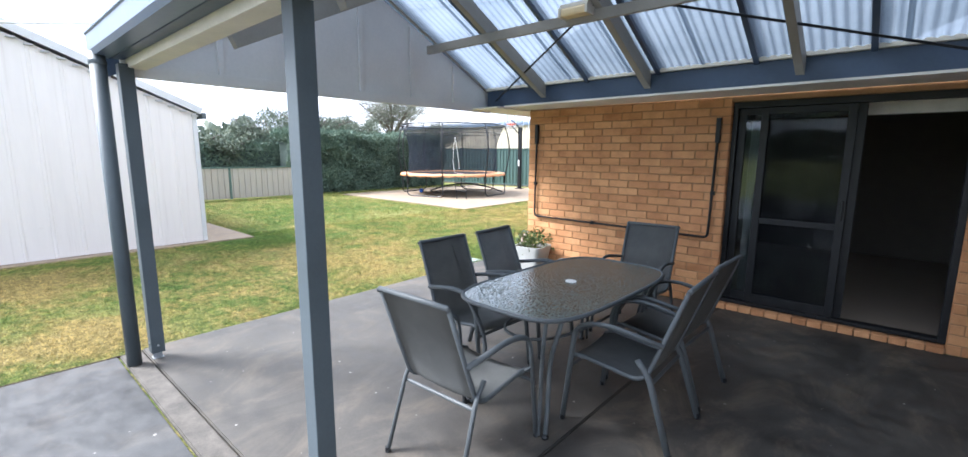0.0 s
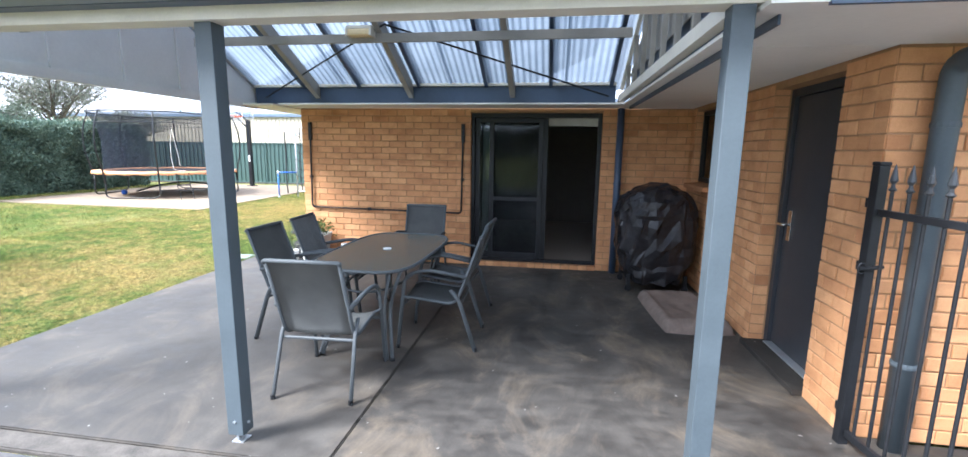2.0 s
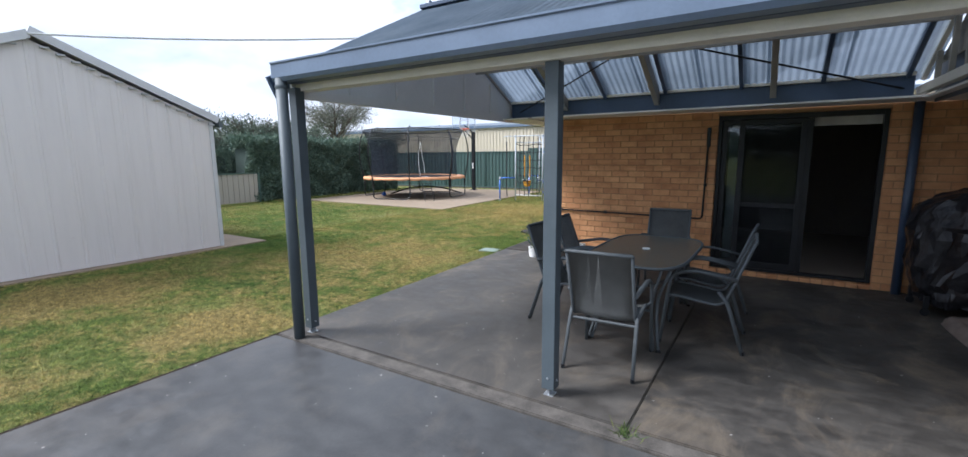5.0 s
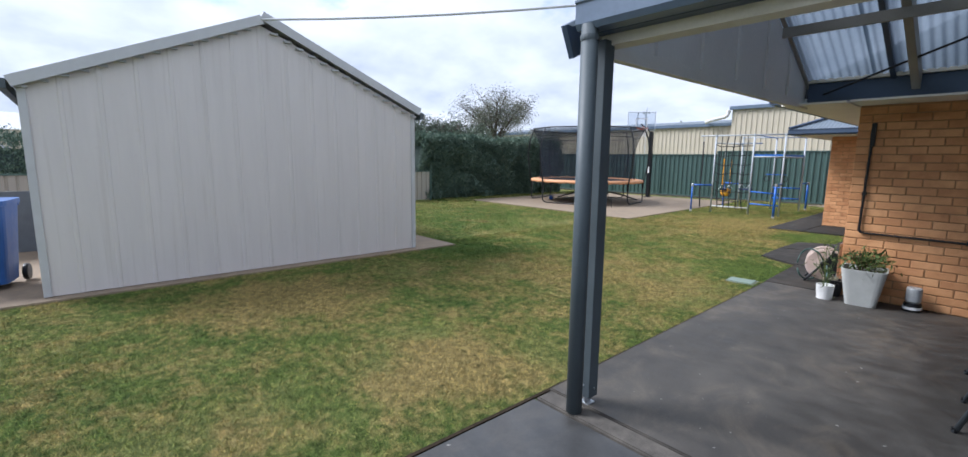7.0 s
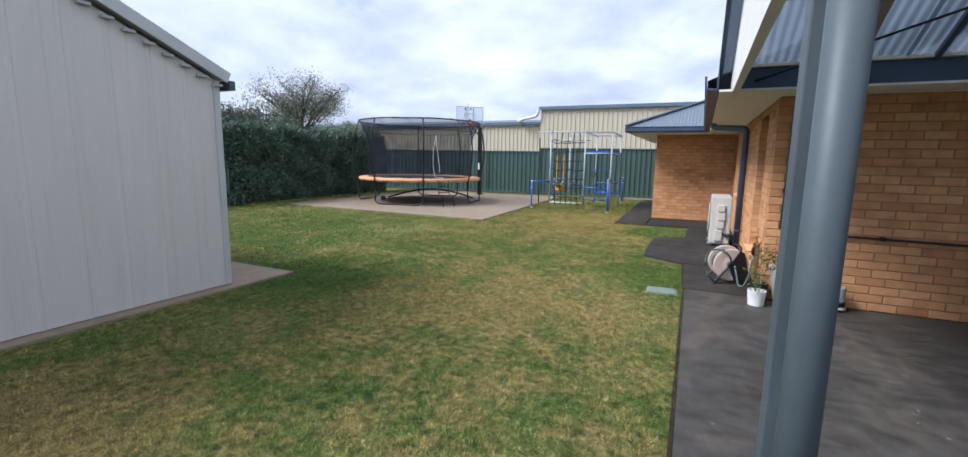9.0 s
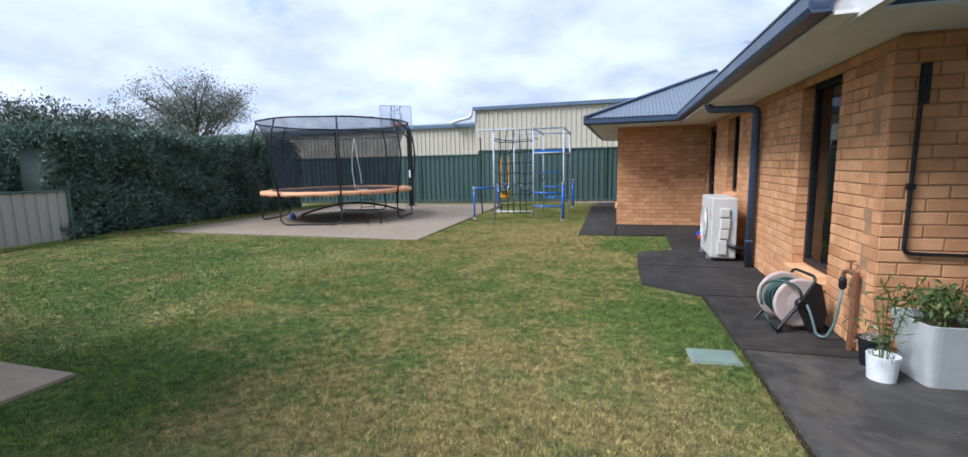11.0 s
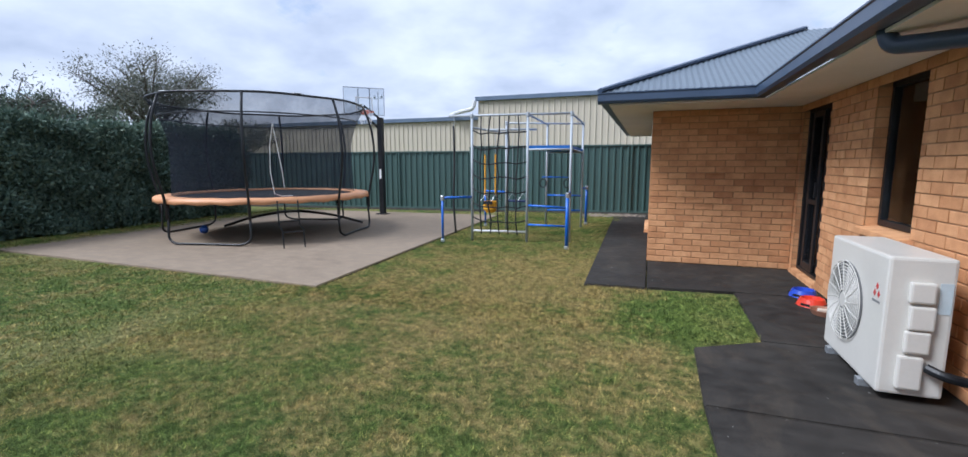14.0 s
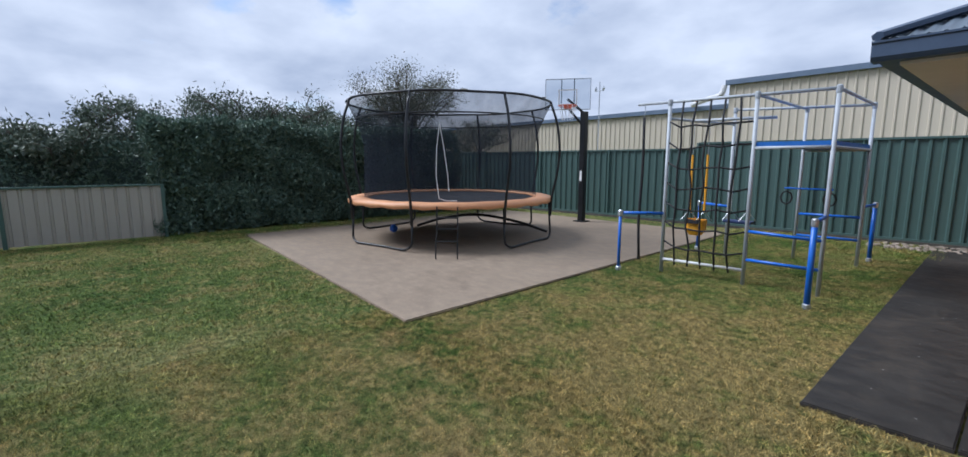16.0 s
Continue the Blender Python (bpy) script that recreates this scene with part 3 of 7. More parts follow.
tagged(obj("ceiling_2", B(-5.2, -3.39, 12.3, 17.8, 2.215, 2.25), SHADED_PLASTER), "ceiling inside the wing, plaster darkened for indoor shade", "ceiling", kind="structure")


# ---- soffits, fascias, gutters ----
def soffit(name, x0, x1, y0, y1, z=2.15):
    bm = B(x0, x1, y0, y1, z, z + 0.02)
    return tagged(obj(name, bm, SOFFIT), "grey-white eave soffit lining", "soffit", kind="structure")


soffit("trim_soffit_west", -4.19, -3.605, 4.30, 11.26)
soffit("trim_soffit_wing", -5.94, -3.605, 11.27, 12.12)
soffit("trim_soffit_wing_side", -5.94, -5.405, 12.125, 18.4)
soffit("trim_soffit_patio_back", -3.60, 0.80, 4.42, 4.965, 2.165)
soffit("trim_soffit_patio_side", 0.80, 1.72, 1.36, 4.965, 2.16)
soffit("trim_soffit_front", 0.80, 8.3, 0.60, 1.352, 2.16)


def gutter(name, a, b, z0=2.17, z1=2.30, mat=None, label="dark blue-grey steel roof gutter"):
    """Square-lipped gutter along a to b; its outer side lies to the right of the way."""
    a, b = Vector((*a, 0)), Vector((*b, 0))
    d = (b - a).normalized()
    out = Vector((d.y, -d.x, 0))
    prof = [(0, z0), (0.095, z0), (0.115, z0 + 0.03), (0.115, z1 - 0.02), (0.125, z1 - 0.012), (0.125, z1), (0.105, z1), (0.10, z0 + 0.02), (0.012, z0 + 0.012), (0.012, z1 + 0.02), (0, z1 + 0.02)]
    bm = bmesh.new()
    r1, r2 = ([bm.verts.new(p + out * o + Vector((0, 0, z))) for o, z in prof] for p in (a, b))
    n = len(prof)
    for k in range(n):
        bm.faces.new((r1[k], r1[(k + 1) % n], r2[(k + 1) % n], r2[k]))
    bm.faces.new(r1[::-1])
    bm.faces.new(r2)
    bmesh.ops.recalc_face_normals(bm, faces=bm.faces)
    return tagged(obj(name, bm, mat or NAVY), label, "gutter", kind="structure")


gutter("trim_gutter_west", (-4.20, 11.26), (-4.20, 4.30))
gutter("trim_gutter_wing", (-6.075, 11.27), (-4.20, 11.27))
gutter("trim_gutter_wing_side", (-5.95, 18.4), (-5.95, 11.272))
gutter("trim_gutter_front", (1.055, 0.59), (8.3, 0.59), 2.245, 2.40, GUTTER)
gutter("trim_gutter_verandah", (-4.08, 0.59), (1.050, 0.59), 2.245, 2.40, GUTTER)

tagged(obj("trim_fascia_front", B(1.002, 8.3, 0.592, 0.612, 2.15, 2.39), NAVY), "dark navy fascia board under the gutter", "fascia", kind="structure")

TAN = 0.43
SL = math.sqrt(1 + TAN * TAN)


def roof_face(name, corner, along, up, length, lo, hi):
    bm = corrugated(bmesh.new(), corner, along, up, length, lo, hi)
    return tagged(obj(name, bm, ROOF, smooth=True), "slate-blue corrugated steel roof", "roof", kind="structure")


roof_face("roof_west", (-4.30, 14.4, 2.30), (0, -1, 0), (1, 0, TAN), 9.75, lambda u: max(0, (14.4 - u - 11.16)) * SL, lambda u: 5.4 * SL)
roof_face("roof_wing", (-6.05, 11.16, 2.30), (1, 0, 0), (0, 1, TAN), 4.6, lambda u: max(0, u - 1.75) * SL, lambda u: min(u, 2.85) * SL)
roof_face("roof_wing_side", (-6.05, 18.5, 2.30), (0, -1, 0), (1, 0, TAN), 7.34, lambda u: 0, lambda u: min(2.85, 7.34 - u) * SL)
roof_face("roof_front", (0.98, 0.50, 2.41), (1, 0, 0), (0, 1, TAN), 7.4, lambda u: 0, lambda u: min(4.0, u) * SL)
roof_face("roof_patio_side", (0.98, 5.5, 2.41), (0, -1, 0), (1, 0, TAN), 5.0, lambda u: 0, lambda u: min(4.0, 5.0 - u) * SL)
for nm, a, b in (("trim_hip_cap", (-6.05, 11.16, 2.33), (-3.20, 14.01, 3.555)), ("trim_ridge_cap", (-3.20, 14.01, 3.555), (-3.20, 18.5, 3.555)), ("trim_ridge_cap_2", (1.10, 14.4, 4.64), (1.10, 4.1, 4.64))):
    tagged(obj(nm, T([a, b], 0.06, 6, flat=0.5), NAVY), "dark blue steel ridge capping", "roof trim", kind="structure")


# ---- windows and doors ----
def window(name, label, m, w, h, bars=(), sill=True, frame_w=0.05, depth=0.09):
    """Aluminium window with panes in its opening; local x along, -y outward, origin at the lower left corner."""
    win = tagged(new(name), label, "window", kind="structure")
    win.matrix_world = m
    f = bmesh.new()
    box(f, 0, frame_w, 0, 0.06, 0, h, 0.004)
    box(f, w - frame_w, w, 0, 0.06, 0, h, 0.004)
    box(f, frame_w, w - frame_w, 0, 0.06, 0, frame_w, 0.004)
    box(f, frame_w, w - frame_w, 0, 0.06, h - frame_w, h, 0.004)
    part("window_frame", f, BLACK, win)
    edges = [frame_w, *bars, w - frame_w]
    for a, b in zip(edges, edges[1:]):
        p = part("pane", B(a, b, 0.028, 0.034, frame_w, h - frame_w), GLASS, win)
        p.visible_shadow = False
    for b in bars:
        part("mullion", B(b - 0.025, b + 0.025, -0.004, 0.064, frame_w + 0.001, h - frame_w - 0.001, 0.003), BLACK, win)
    if sill:
        s = box(bmesh.new(), -0.01, w + 0.01, -0.165, 0.05, -0.075, -0.004, 0.004)
        for v in s.verts:
            if v.co.y < -0.05 and v.co.z > -0.03:
                v.co.z -= 0.02
        part("window_sill", s, BRICK, win)
    return win


window("window_1", "tall narrow dark-framed window with a sloping brick sill", west(-3.5, 6.61) @ Matrix.Translation((0, 0, 0.36)), 0.86, 1.74)
window("window_2", "narrow dark-framed window above the air conditioner", west(-3.5, 10.0) @ Matrix.Translation((0, 0, 0.88)), 0.80, 1.22)
window("window_3", "dark window in the wall above the covered barbecue", west(1.81, 4.80) @ Matrix.Translation((0, 0, 1.26)), 0.75, 0.85)
window("window_4", "dark-framed window in the wing's side wall", west(-5.3, 14.5) @ Matrix.Translation((0, 0, 0.36)), 1.40, 1.74, (0.7,))


SCREEN = mesh_net_material("black_insect_screen", (0.012, 0.013, 0.015), 0.3)


def sliding_door(name, label, m, w, h):
    d = tagged(new(name), label, "sliding door", kind="structure")
    d.matrix_world = m
    f = bmesh.new()
    box(f, 0, 0.05, 0, 0.10, 0, h, 0.004)
    box(f, w - 0.05, w, 0, 0.10, 0, h, 0.004)
    box(f, 0.05, w - 0.05, 0, 0.10, h - 0.06, h, 0.004)
    box(f, 0.05, w - 0.05, 0, 0.10, 0, 0.035, 0.003)
    part("frame", f, BLACK, d)

    def leaf(nm, a, b, y, mid):
        s = bmesh.new()
        z0, z1 = 0.04, h - 0.065
        box(s, a, a + 0.065, y, y + 0.03, z0, z1, 0.003)
        box(s, b - 0.065, b, y, y + 0.03, z0, z1, 0.003)
        box(s, a + 0.065, b - 0.065, y, y + 0.03, z0, z0 + 0.09, 0.003)
        box(s, a + 0.065, b - 0.065, y, y + 0.03, z1 - 0.06, z1, 0.003)
        lf = part(nm, s, BLACK, d)
        p = part("insect_screen" if mid else "pane", B(a + 0.06, b - 0.06, y + 0.012, y + 0.018, z0 + 0.08, z1 - 0.05), SCREEN if mid else GLASS, lf)
        p.visible_shadow = False
        return lf
    leaf("door_leaf", 0.052, w * 0.60, 0.055, False)
    sl = leaf("screen_leaf", w * 0.145, w * 0.565, 0.008, True)
    part("mid_rail", B(w * 0.145 + 0.066, w * 0.565 - 0.066, 0.010, 0.036, 0.86, 0.915, 0.003), BLACK, sl)
    part("door_handle", B(w * 0.565 - 0.045, w * 0.565 - 0.02, -0.022, 0.006, 0.95, 1.13, 0.006), BLACK, sl)
    return d


sliding_door("door_1", "black aluminium glass sliding door half open", Matrix.Translation((-1.13, 5.03, 0.06)), 1.755, 2.05)
rail_box = thing("blind_headrail", "pale headrail of a blind drawn aside inside the sliding door", "blind")
part("headrail", B(-0.98, 0.74, 5.28, 5.345, 1.955, 2.125, 0.006), plain("pale_blind_rail", (0.62, 0.60, 0.56), 0.5), rail_box)
for k in range(9):
    part("slat", B(-1.0 + 0.012 * k, -0.996 + 0.012 * k, 5.27, 5.355, 0.09, 1.95), plain("drawn_blind_slat", (0.40, 0.39, 0.36), 0.7) if "drawn_blind_slat" not in bpy.data.materials else bpy.data.materials["drawn_blind_slat"], rail_box)
sill = bmesh.new()
for k in range(15):
    box(sill, -1.13 + k * 0.117, -1.13 + k * 0.117 + 0.107, 4.945, 5.03, 0.0, 0.055, 0.004)
tagged(obj("trim_door_sill", sill, BRICK), "row of orange sill bricks under the sliding door", "sill", kind="structure")
sliding_door("door_2", "black aluminium glass sliding door by the wing", west(-3.54, 12.03) @ Matrix.Translation((0, 0, 0.06)), 0.95, 2.04)
sill = bmesh.new()
for k in range(8):
    box(sill, -3.63, -3.54, 11.085 + k * 0.118, 11.085 + k * 0.118 + 0.108, 0.0, 0.055, 0.004)
tagged(obj("trim_door_sill_2", sill, BRICK), "row of orange sill bricks under the sliding door", "sill", kind="structure")

door = tagged(new("door_3"), "charcoal painted solid door with a chrome lever handle", "door", kind="structure")
door.matrix_world = west(1.885, 2.72)
f = bmesh.new()
box(f, 0, 0.06, -0.03, 0.06, 0.035, 2.11, 0.004)
box(f, 0.86, 0.92, -0.03, 0.06, 0.03, 2.11, 0.004)
box(f, 0.06, 0.86, -0.03, 0.06, 2.05, 2.11, 0.004)
part("door_frame", f, CHAR, door)
leaf = part("door_leaf", B(0.063, 0.857, 0.0, 0.04, 0.055, 2.047, 0.003), CHAR, door)
part("threshold", B(0.06, 0.86, -0.06, 0.06, 0.03, 0.05, 0.003), STEEL, door, "worn pale metal threshold")
part("lock_plate", B(0.125, 0.178, -0.010, 0.002, 0.93, 1.17, 0.003), CHROME, leaf)
part("door_handle", T([(0.15, -0.004, 1.06), (0.15, -0.055, 1.06), (0.06, -0.055, 1.055)], 0.012, 8, 0.02), CHROME, leaf)
tagged(obj("trim_doorstep", B(1.665, 1.86, 1.805, 2.715, 0.002, 0.042, 0.006), CONC_PATH), "dark worn concrete doorstep", "doorstep", kind="structure")


# ---- verandah ----
XW, XE = -4.02, 0.72
YF, YB, YR = 0.75, 4.60, 2.68
ZE = 2.40
VT = (3.36 - ZE) / (YR - YF)
verandah = thing("verandah", "gabled patio verandah with slate posts, cream rafters and milky corrugated sheets", "verandah")
for nm, x, y in (("post", -1.64, YF), ("post", 0.74, YF - 0.02), ("post", -4.019, 0.665)):
    bm = B(x - 0.045, x + 0.045, y - 0.045, y + 0.045, 0.05, 2.21, 0.004)
    p = part(nm, bm, SLATE, verandah)
    part("post_foot", box(box(bmesh.new(), x - 0.008, x + 0.008, y - 0.03, y + 0.03, 0, 0.16), x - 0.035, x + 0.035, y - 0.035, y + 0.035, 0, 0.006), STEEL, p, "galvanised stirrup foot")
    part("bolt", T([(x - 0.055, y, 0.11), (x + 0.055, y, 0.11)], 0.008, 6), STEEL, p)
    part("bolt", T([(x, y - 0.05, 0.13), (x, y + 0.05, 0.13)], 0.008, 6), STEEL, p)
part("front_beam", B(XW - 0.02, 1.0, YF - 0.075, YF + 0.045, 2.185, 2.36, 0.005), BEIGE, verandah, "cream painted front beam")
part("fascia", B(XW - 0.02, 1.0, 0.595, YF - 0.08, 2.242, 2.40, 0.004), NAVY, verandah)
part("back_beam", B(XW, XE, YB - 0.02, YB + 0.12, 2.19, 2.40, 0.005), NAVY, verandah, "dark navy beam along the wall")
part("wall_plate", B(XW, XE, YB - 0.05, YB + 0.06, 2.405, 2.44, 0.003), BEIGE, verandah)
part("ridge_beam", B(XW, XE, YR - 0.025, YR + 0.025, 3.14, 3.30, 0.004), NAVY, verandah)


def slope_bar(nm, x, w, d, drop, mat, back, lo=0.0, hi=1.0):
    """A timber along the roof slope, d deep, with its top drop below the sheets."""
    y0 = YB if back else YF
    a, b = Vector((x, y0, ZE - drop)), Vector((x, YR, ZE + VT * (YR - YF) - drop))
    a, b = a.lerp(b, lo), a.lerp(b, hi)
    s = b - a
    bm = B(-w / 2, w / 2, 0, s.length, -d, 0, 0.004)
    ang = math.atan2(s.z, s.y)
    bmesh.ops.transform(bm, matrix=Matrix.Translation(a) @ pose(0, 0, 0, math.degrees(ang)), verts=bm.verts)
    return part(nm, bm, mat, verandah)


for back in (True, False):
    for x in (-3.30, -2.53, -1.73, -0.86, -0.06, 0.66):
        slope_bar("dark_rafter", x, 0.045, 0.09, 0.03, NAVY, back)
    for x in (-3.12, -1.84, -0.53):
        slope_bar("rafter", x, 0.065, 0.14, 0.15, BEIGE_SHADED, back, lo=-0.02 if back else 0.14)
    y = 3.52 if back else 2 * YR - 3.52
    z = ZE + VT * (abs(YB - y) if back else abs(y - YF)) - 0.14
    part("purlin", B(XW + 0.02, XE, y - 0.02, y + 0.02, z - 0.09, z, 0.003), BEIGE_SHADED, verandah)
    for a, b in (((-3.9, 0.0), (-1.75, 0.62)), ((-1.75, 0.62), (0.66, 0.0))):
        pts = []
        for x, s in (a, b):
            yy = (YB if back else YF) + (YR - (YB if back else YF)) * s
            pts.append((x, yy, ZE + VT * abs(yy - (YB if back else YF)) - 0.13))
        part("brace_strap", T(pts, 0.011, 6), BLACK, verandah)

for back in (True, False):
    d = -1 if back else 1
    y0, x = (YB + 0.10 if back else YF - 0.24), XW - 0.16
    n_sheet, wide = 7, (XE + 0.1 - x) / 7
    run = abs(YR - y0) * math.sqrt(1 + VT * VT)
    z0 = ZE - VT * (0.10 if back else 0.24) + 0.012
    for k in range(n_sheet):
        bm = corrugated(bmesh.new(), (x + k * wide, y0, z0 + 0.002 * (k % 2)), (1, 0, 0), (0, d, VT), wide + 0.03, lambda u: 0, lambda u: run, depth=0.009, step=6)
        part("roof_sheet", bm, SHEET, verandah, smooth=True)
part("ridge_cap", T([(XW - 0.17, YR, 3.385), (XE + 0.1, YR, 3.385)], 0.11, 6, flat=0.35), NAVY, verandah)


def gable(nm, x, mat, lattice, label):
    """Triangular end frame of the verandah in the plane x."""
    grp = thing(nm, label, "gable")
    zb = 2.13
    zt = lambda y: ZE - 0.05 + VT * min(y - YF, YB + 0.1 - y)
    if not lattice:
        bm = bmesh.new()
        pts = [(YF - 0.1, zb), (YB + 0.05, zb), (YB + 0.05, zt(YB + 0.05)), (YR, zt(YR)), (YF - 0.1, zt(YF - 0.1))]
        a, b = [bm.verts.new((x - 0.012, y, z)) for y, z in pts], [bm.verts.new((x + 0.012, y, z)) for y, z in pts]
        bm.faces.new(a)
        bm.faces.new(b[::-1])
        for i in range(5):
            bm.faces.new((a[i], b[i], b[(i + 1) % 5], a[(i + 1) % 5]))
        bmesh.ops.recalc_face_normals(bm, faces=bm.faces)
        part("panel", bm, GABLE, grp)
        for k in range(1, 6):
            y = YF - 0.1 + k * (YB + 0.15 - YF) / 6
            part("batten", B(x + 0.0125, x + 0.034, y - 0.022, y + 0.022, zb + 0.09, zt(y) - 0.06, 0.002), GABLE, grp)
        part("bottom_rail", B(x + 0.0125, x + 0.045, YF - 0.1, YB + 0.05, zb, zb + 0.088, 0.002), GABLE, grp)
    else:
        # navy board: real band below the chord; above it, painted shade of the gap
        for nm2, mt, xx, low, high in (("backing_panel", BEIGE_SHADED, x + 0.05, 2.47, None), ("shadow_board", NAVY, x + 0.09, 2.12, 2.60)):
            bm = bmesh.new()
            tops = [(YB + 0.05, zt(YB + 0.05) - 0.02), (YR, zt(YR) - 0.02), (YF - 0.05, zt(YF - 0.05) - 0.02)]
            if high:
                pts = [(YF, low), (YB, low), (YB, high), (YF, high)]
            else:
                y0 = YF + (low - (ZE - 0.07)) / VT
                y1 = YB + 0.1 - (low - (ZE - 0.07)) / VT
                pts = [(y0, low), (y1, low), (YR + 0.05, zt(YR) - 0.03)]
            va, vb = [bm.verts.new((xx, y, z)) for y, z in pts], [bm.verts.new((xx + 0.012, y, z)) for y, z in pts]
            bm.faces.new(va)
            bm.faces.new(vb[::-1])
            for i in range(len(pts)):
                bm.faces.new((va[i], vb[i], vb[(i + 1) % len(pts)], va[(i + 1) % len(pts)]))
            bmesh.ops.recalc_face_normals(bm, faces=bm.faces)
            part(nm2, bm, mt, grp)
        part("bottom_chord", B(x - 0.035, x + 0.035, YF - 0.02, YB + 0.16, 2.215, 2.30, 0.003), BEIGE, grp)
        for k in range(1, 9):
            y = YF + k * (YB - YF) / 9
            part("batten", B(x - 0.02, x + 0.02, y - 0.022, y + 0.022, 2.302, zt(y) - 0.05, 0.002), BEIGE_SHADED, grp)
    for back in (True, False):
        y0, e = (YB + 0.08, -1) if back else (YF - 0.08, 1)
        run = abs(YR - y0) * math.sqrt(1 + VT * VT)
        bm = B(-0.02, 0.02, 0, run, -0.1, 0, 0.003)
        ang = math.atan2(VT, e)
        bmesh.ops.transform(bm, matrix=Matrix.Translation((x + 0.03 if not lattice else x, y0, zt(y0))) @ pose(0, 0, 0, math.degrees(ang)), verts=bm.verts)
        part("barge" if not lattice else "top_chord", bm, BEIGE_SHADED if not lattice else BEIGE, grp)
    return grp


gable("gable_end", XW - 0.05, GABLE, False, "pale grey panelled gable end of the verandah")
gable("gable_truss", 0.80, BEIGE, True, "cream painted open gable truss with upright battens")
for back in (True, False):
    y0, e = (YB + 0.10, -1) if back else (YF - 0.24, 1)
    run = abs(YR - y0) * math.sqrt(1 + VT * VT)
    bm = B(-0.025, 0.015, 0, run, -0.17, 0.02, 0.004)
    bmesh.ops.transform(bm, matrix=Matrix.Translation((XW - 0.16, y0, ZE - VT * (0.10 if back else 0.24))) @ pose(0, 0, 0, math.degrees(math.atan2(VT, e))), verts=bm.verts)
    tagged(obj("trim_barge", bm, NAVY), "dark navy barge board along the gable", "barge board", kind="structure")

lamp = thing("batten_light", "ceiling batten light with a yellowed diffuser on the purlin", "lamp")
zl = ZE + VT * (YB - 3.52) - 0.05
part("base", B(-2.16, -1.885, 3.40, 3.50, zl - 0.06, zl - 0.03, 0.004), BEIGE, lamp)
part("diffuser", B(-2.15, -1.895, 3.385, 3.515, zl - 0.13, zl - 0.062, 0.02), plain("yellowed_diffuser", (0.80, 0.62, 0.34), 0.4), lamp, "yellowed plastic diffuser")
for x in (-2.152, -1.893):
    part("end_cap", B(x - 0.012, x + 0.012, 3.38, 3.52, zl - 0.134, zl - 0.058, 0.004), BEIGE, lamp)

# downpipes
def downpipe(label, pts, r=0.045, straps=(), mat=None):
    d = thing("downpipe", label, "downpipe")
    part("pipe", T(pts, r, 16, 0.09), mat or NAVY, d, smooth=True)
    for (x, y, z) in straps:
        part("strap", lathe(bmesh.new(), [(r + 0.004, z - 0.014), (r + 0.006, z), (r + 0.004, z + 0.014)], 16, Matrix.Translation((x, y, 0))), mat or NAVY, d)
    return d


downpipe("round slate-blue downpipe beside the corner post", [(-4.004, 0.512, 0.0), (-4.004, 0.512, 2.27)], 0.048, [(-4.004, 0.512, 2.2)], mat=SLATE)
downpipe("round slate-blue downpipe on the brick wall behind the gate", [(1.93, 1.285, 0.0), (1.93, 1.285, 2.06), (1.905, 0.655, 2.085), (1.905, 0.655, 2.27)], 0.055, [(1.93, 1.285, 1.76), (1.93, 1.285, 0.5)], SLATE)
downpipe("round navy downpipe behind the barbecue", [(0.84, 4.90, 0.0), (0.84, 4.90, 2.17)], 0.045, [(0.84, 4.90, 1.2)])
downpipe("round navy downpipe beside the air conditioner", [(-3.67, 7.97, 0.0), (-3.67, 7.97, 2.03), (-4.15, 8.4, 2.08), (-4.17, 8.42, 2.2)], 0.05, [(-3.67, 7.97, 1.5), (-3.67, 7.97, 0.35)])


# ---- outdoor dining set ----
FRAME_PAINT = plain("grey_powder_coated_tube", (0.066, 0.076, 0.082), 0.6, 0.0, vary=0.15, scale=14)


def sling_material():
    n = Nodes("charcoal_woven_sling")
    w = n.t.nodes.new("ShaderNodeTexWave")
    w.inputs["Scale"].default_value, w.inputs["Distortion"].default_value = 160, 0.6
    n.link(n.co.outputs["Object"], w.inputs["Vector"])
    col = n.ramp(n.noise(5, 4), (0.3, (0.13, 0.134, 0.130)), (0.7, (0.18, 0.184, 0.178)))
    col = n.mix(0.4, col, n.ramp(w.outputs[0], (0.2, (0.6, 0.6, 0.6)), (0.8, (1.15, 1.15, 1.15))), "MULTIPLY")
    specks = n.ramp(n.noise(38, 2, 0.4), (0.77, (0, 0, 0)), (0.79, (0.7, 0.7, 0.7)))
    col = n.mix(specks, col, (0.4, 0.4, 0.4))
    n.bump(w.outputs[0], 0.25, 0.002)
    return n.done(col, 0.7, 0, 0.3)


SLING = sling_material()


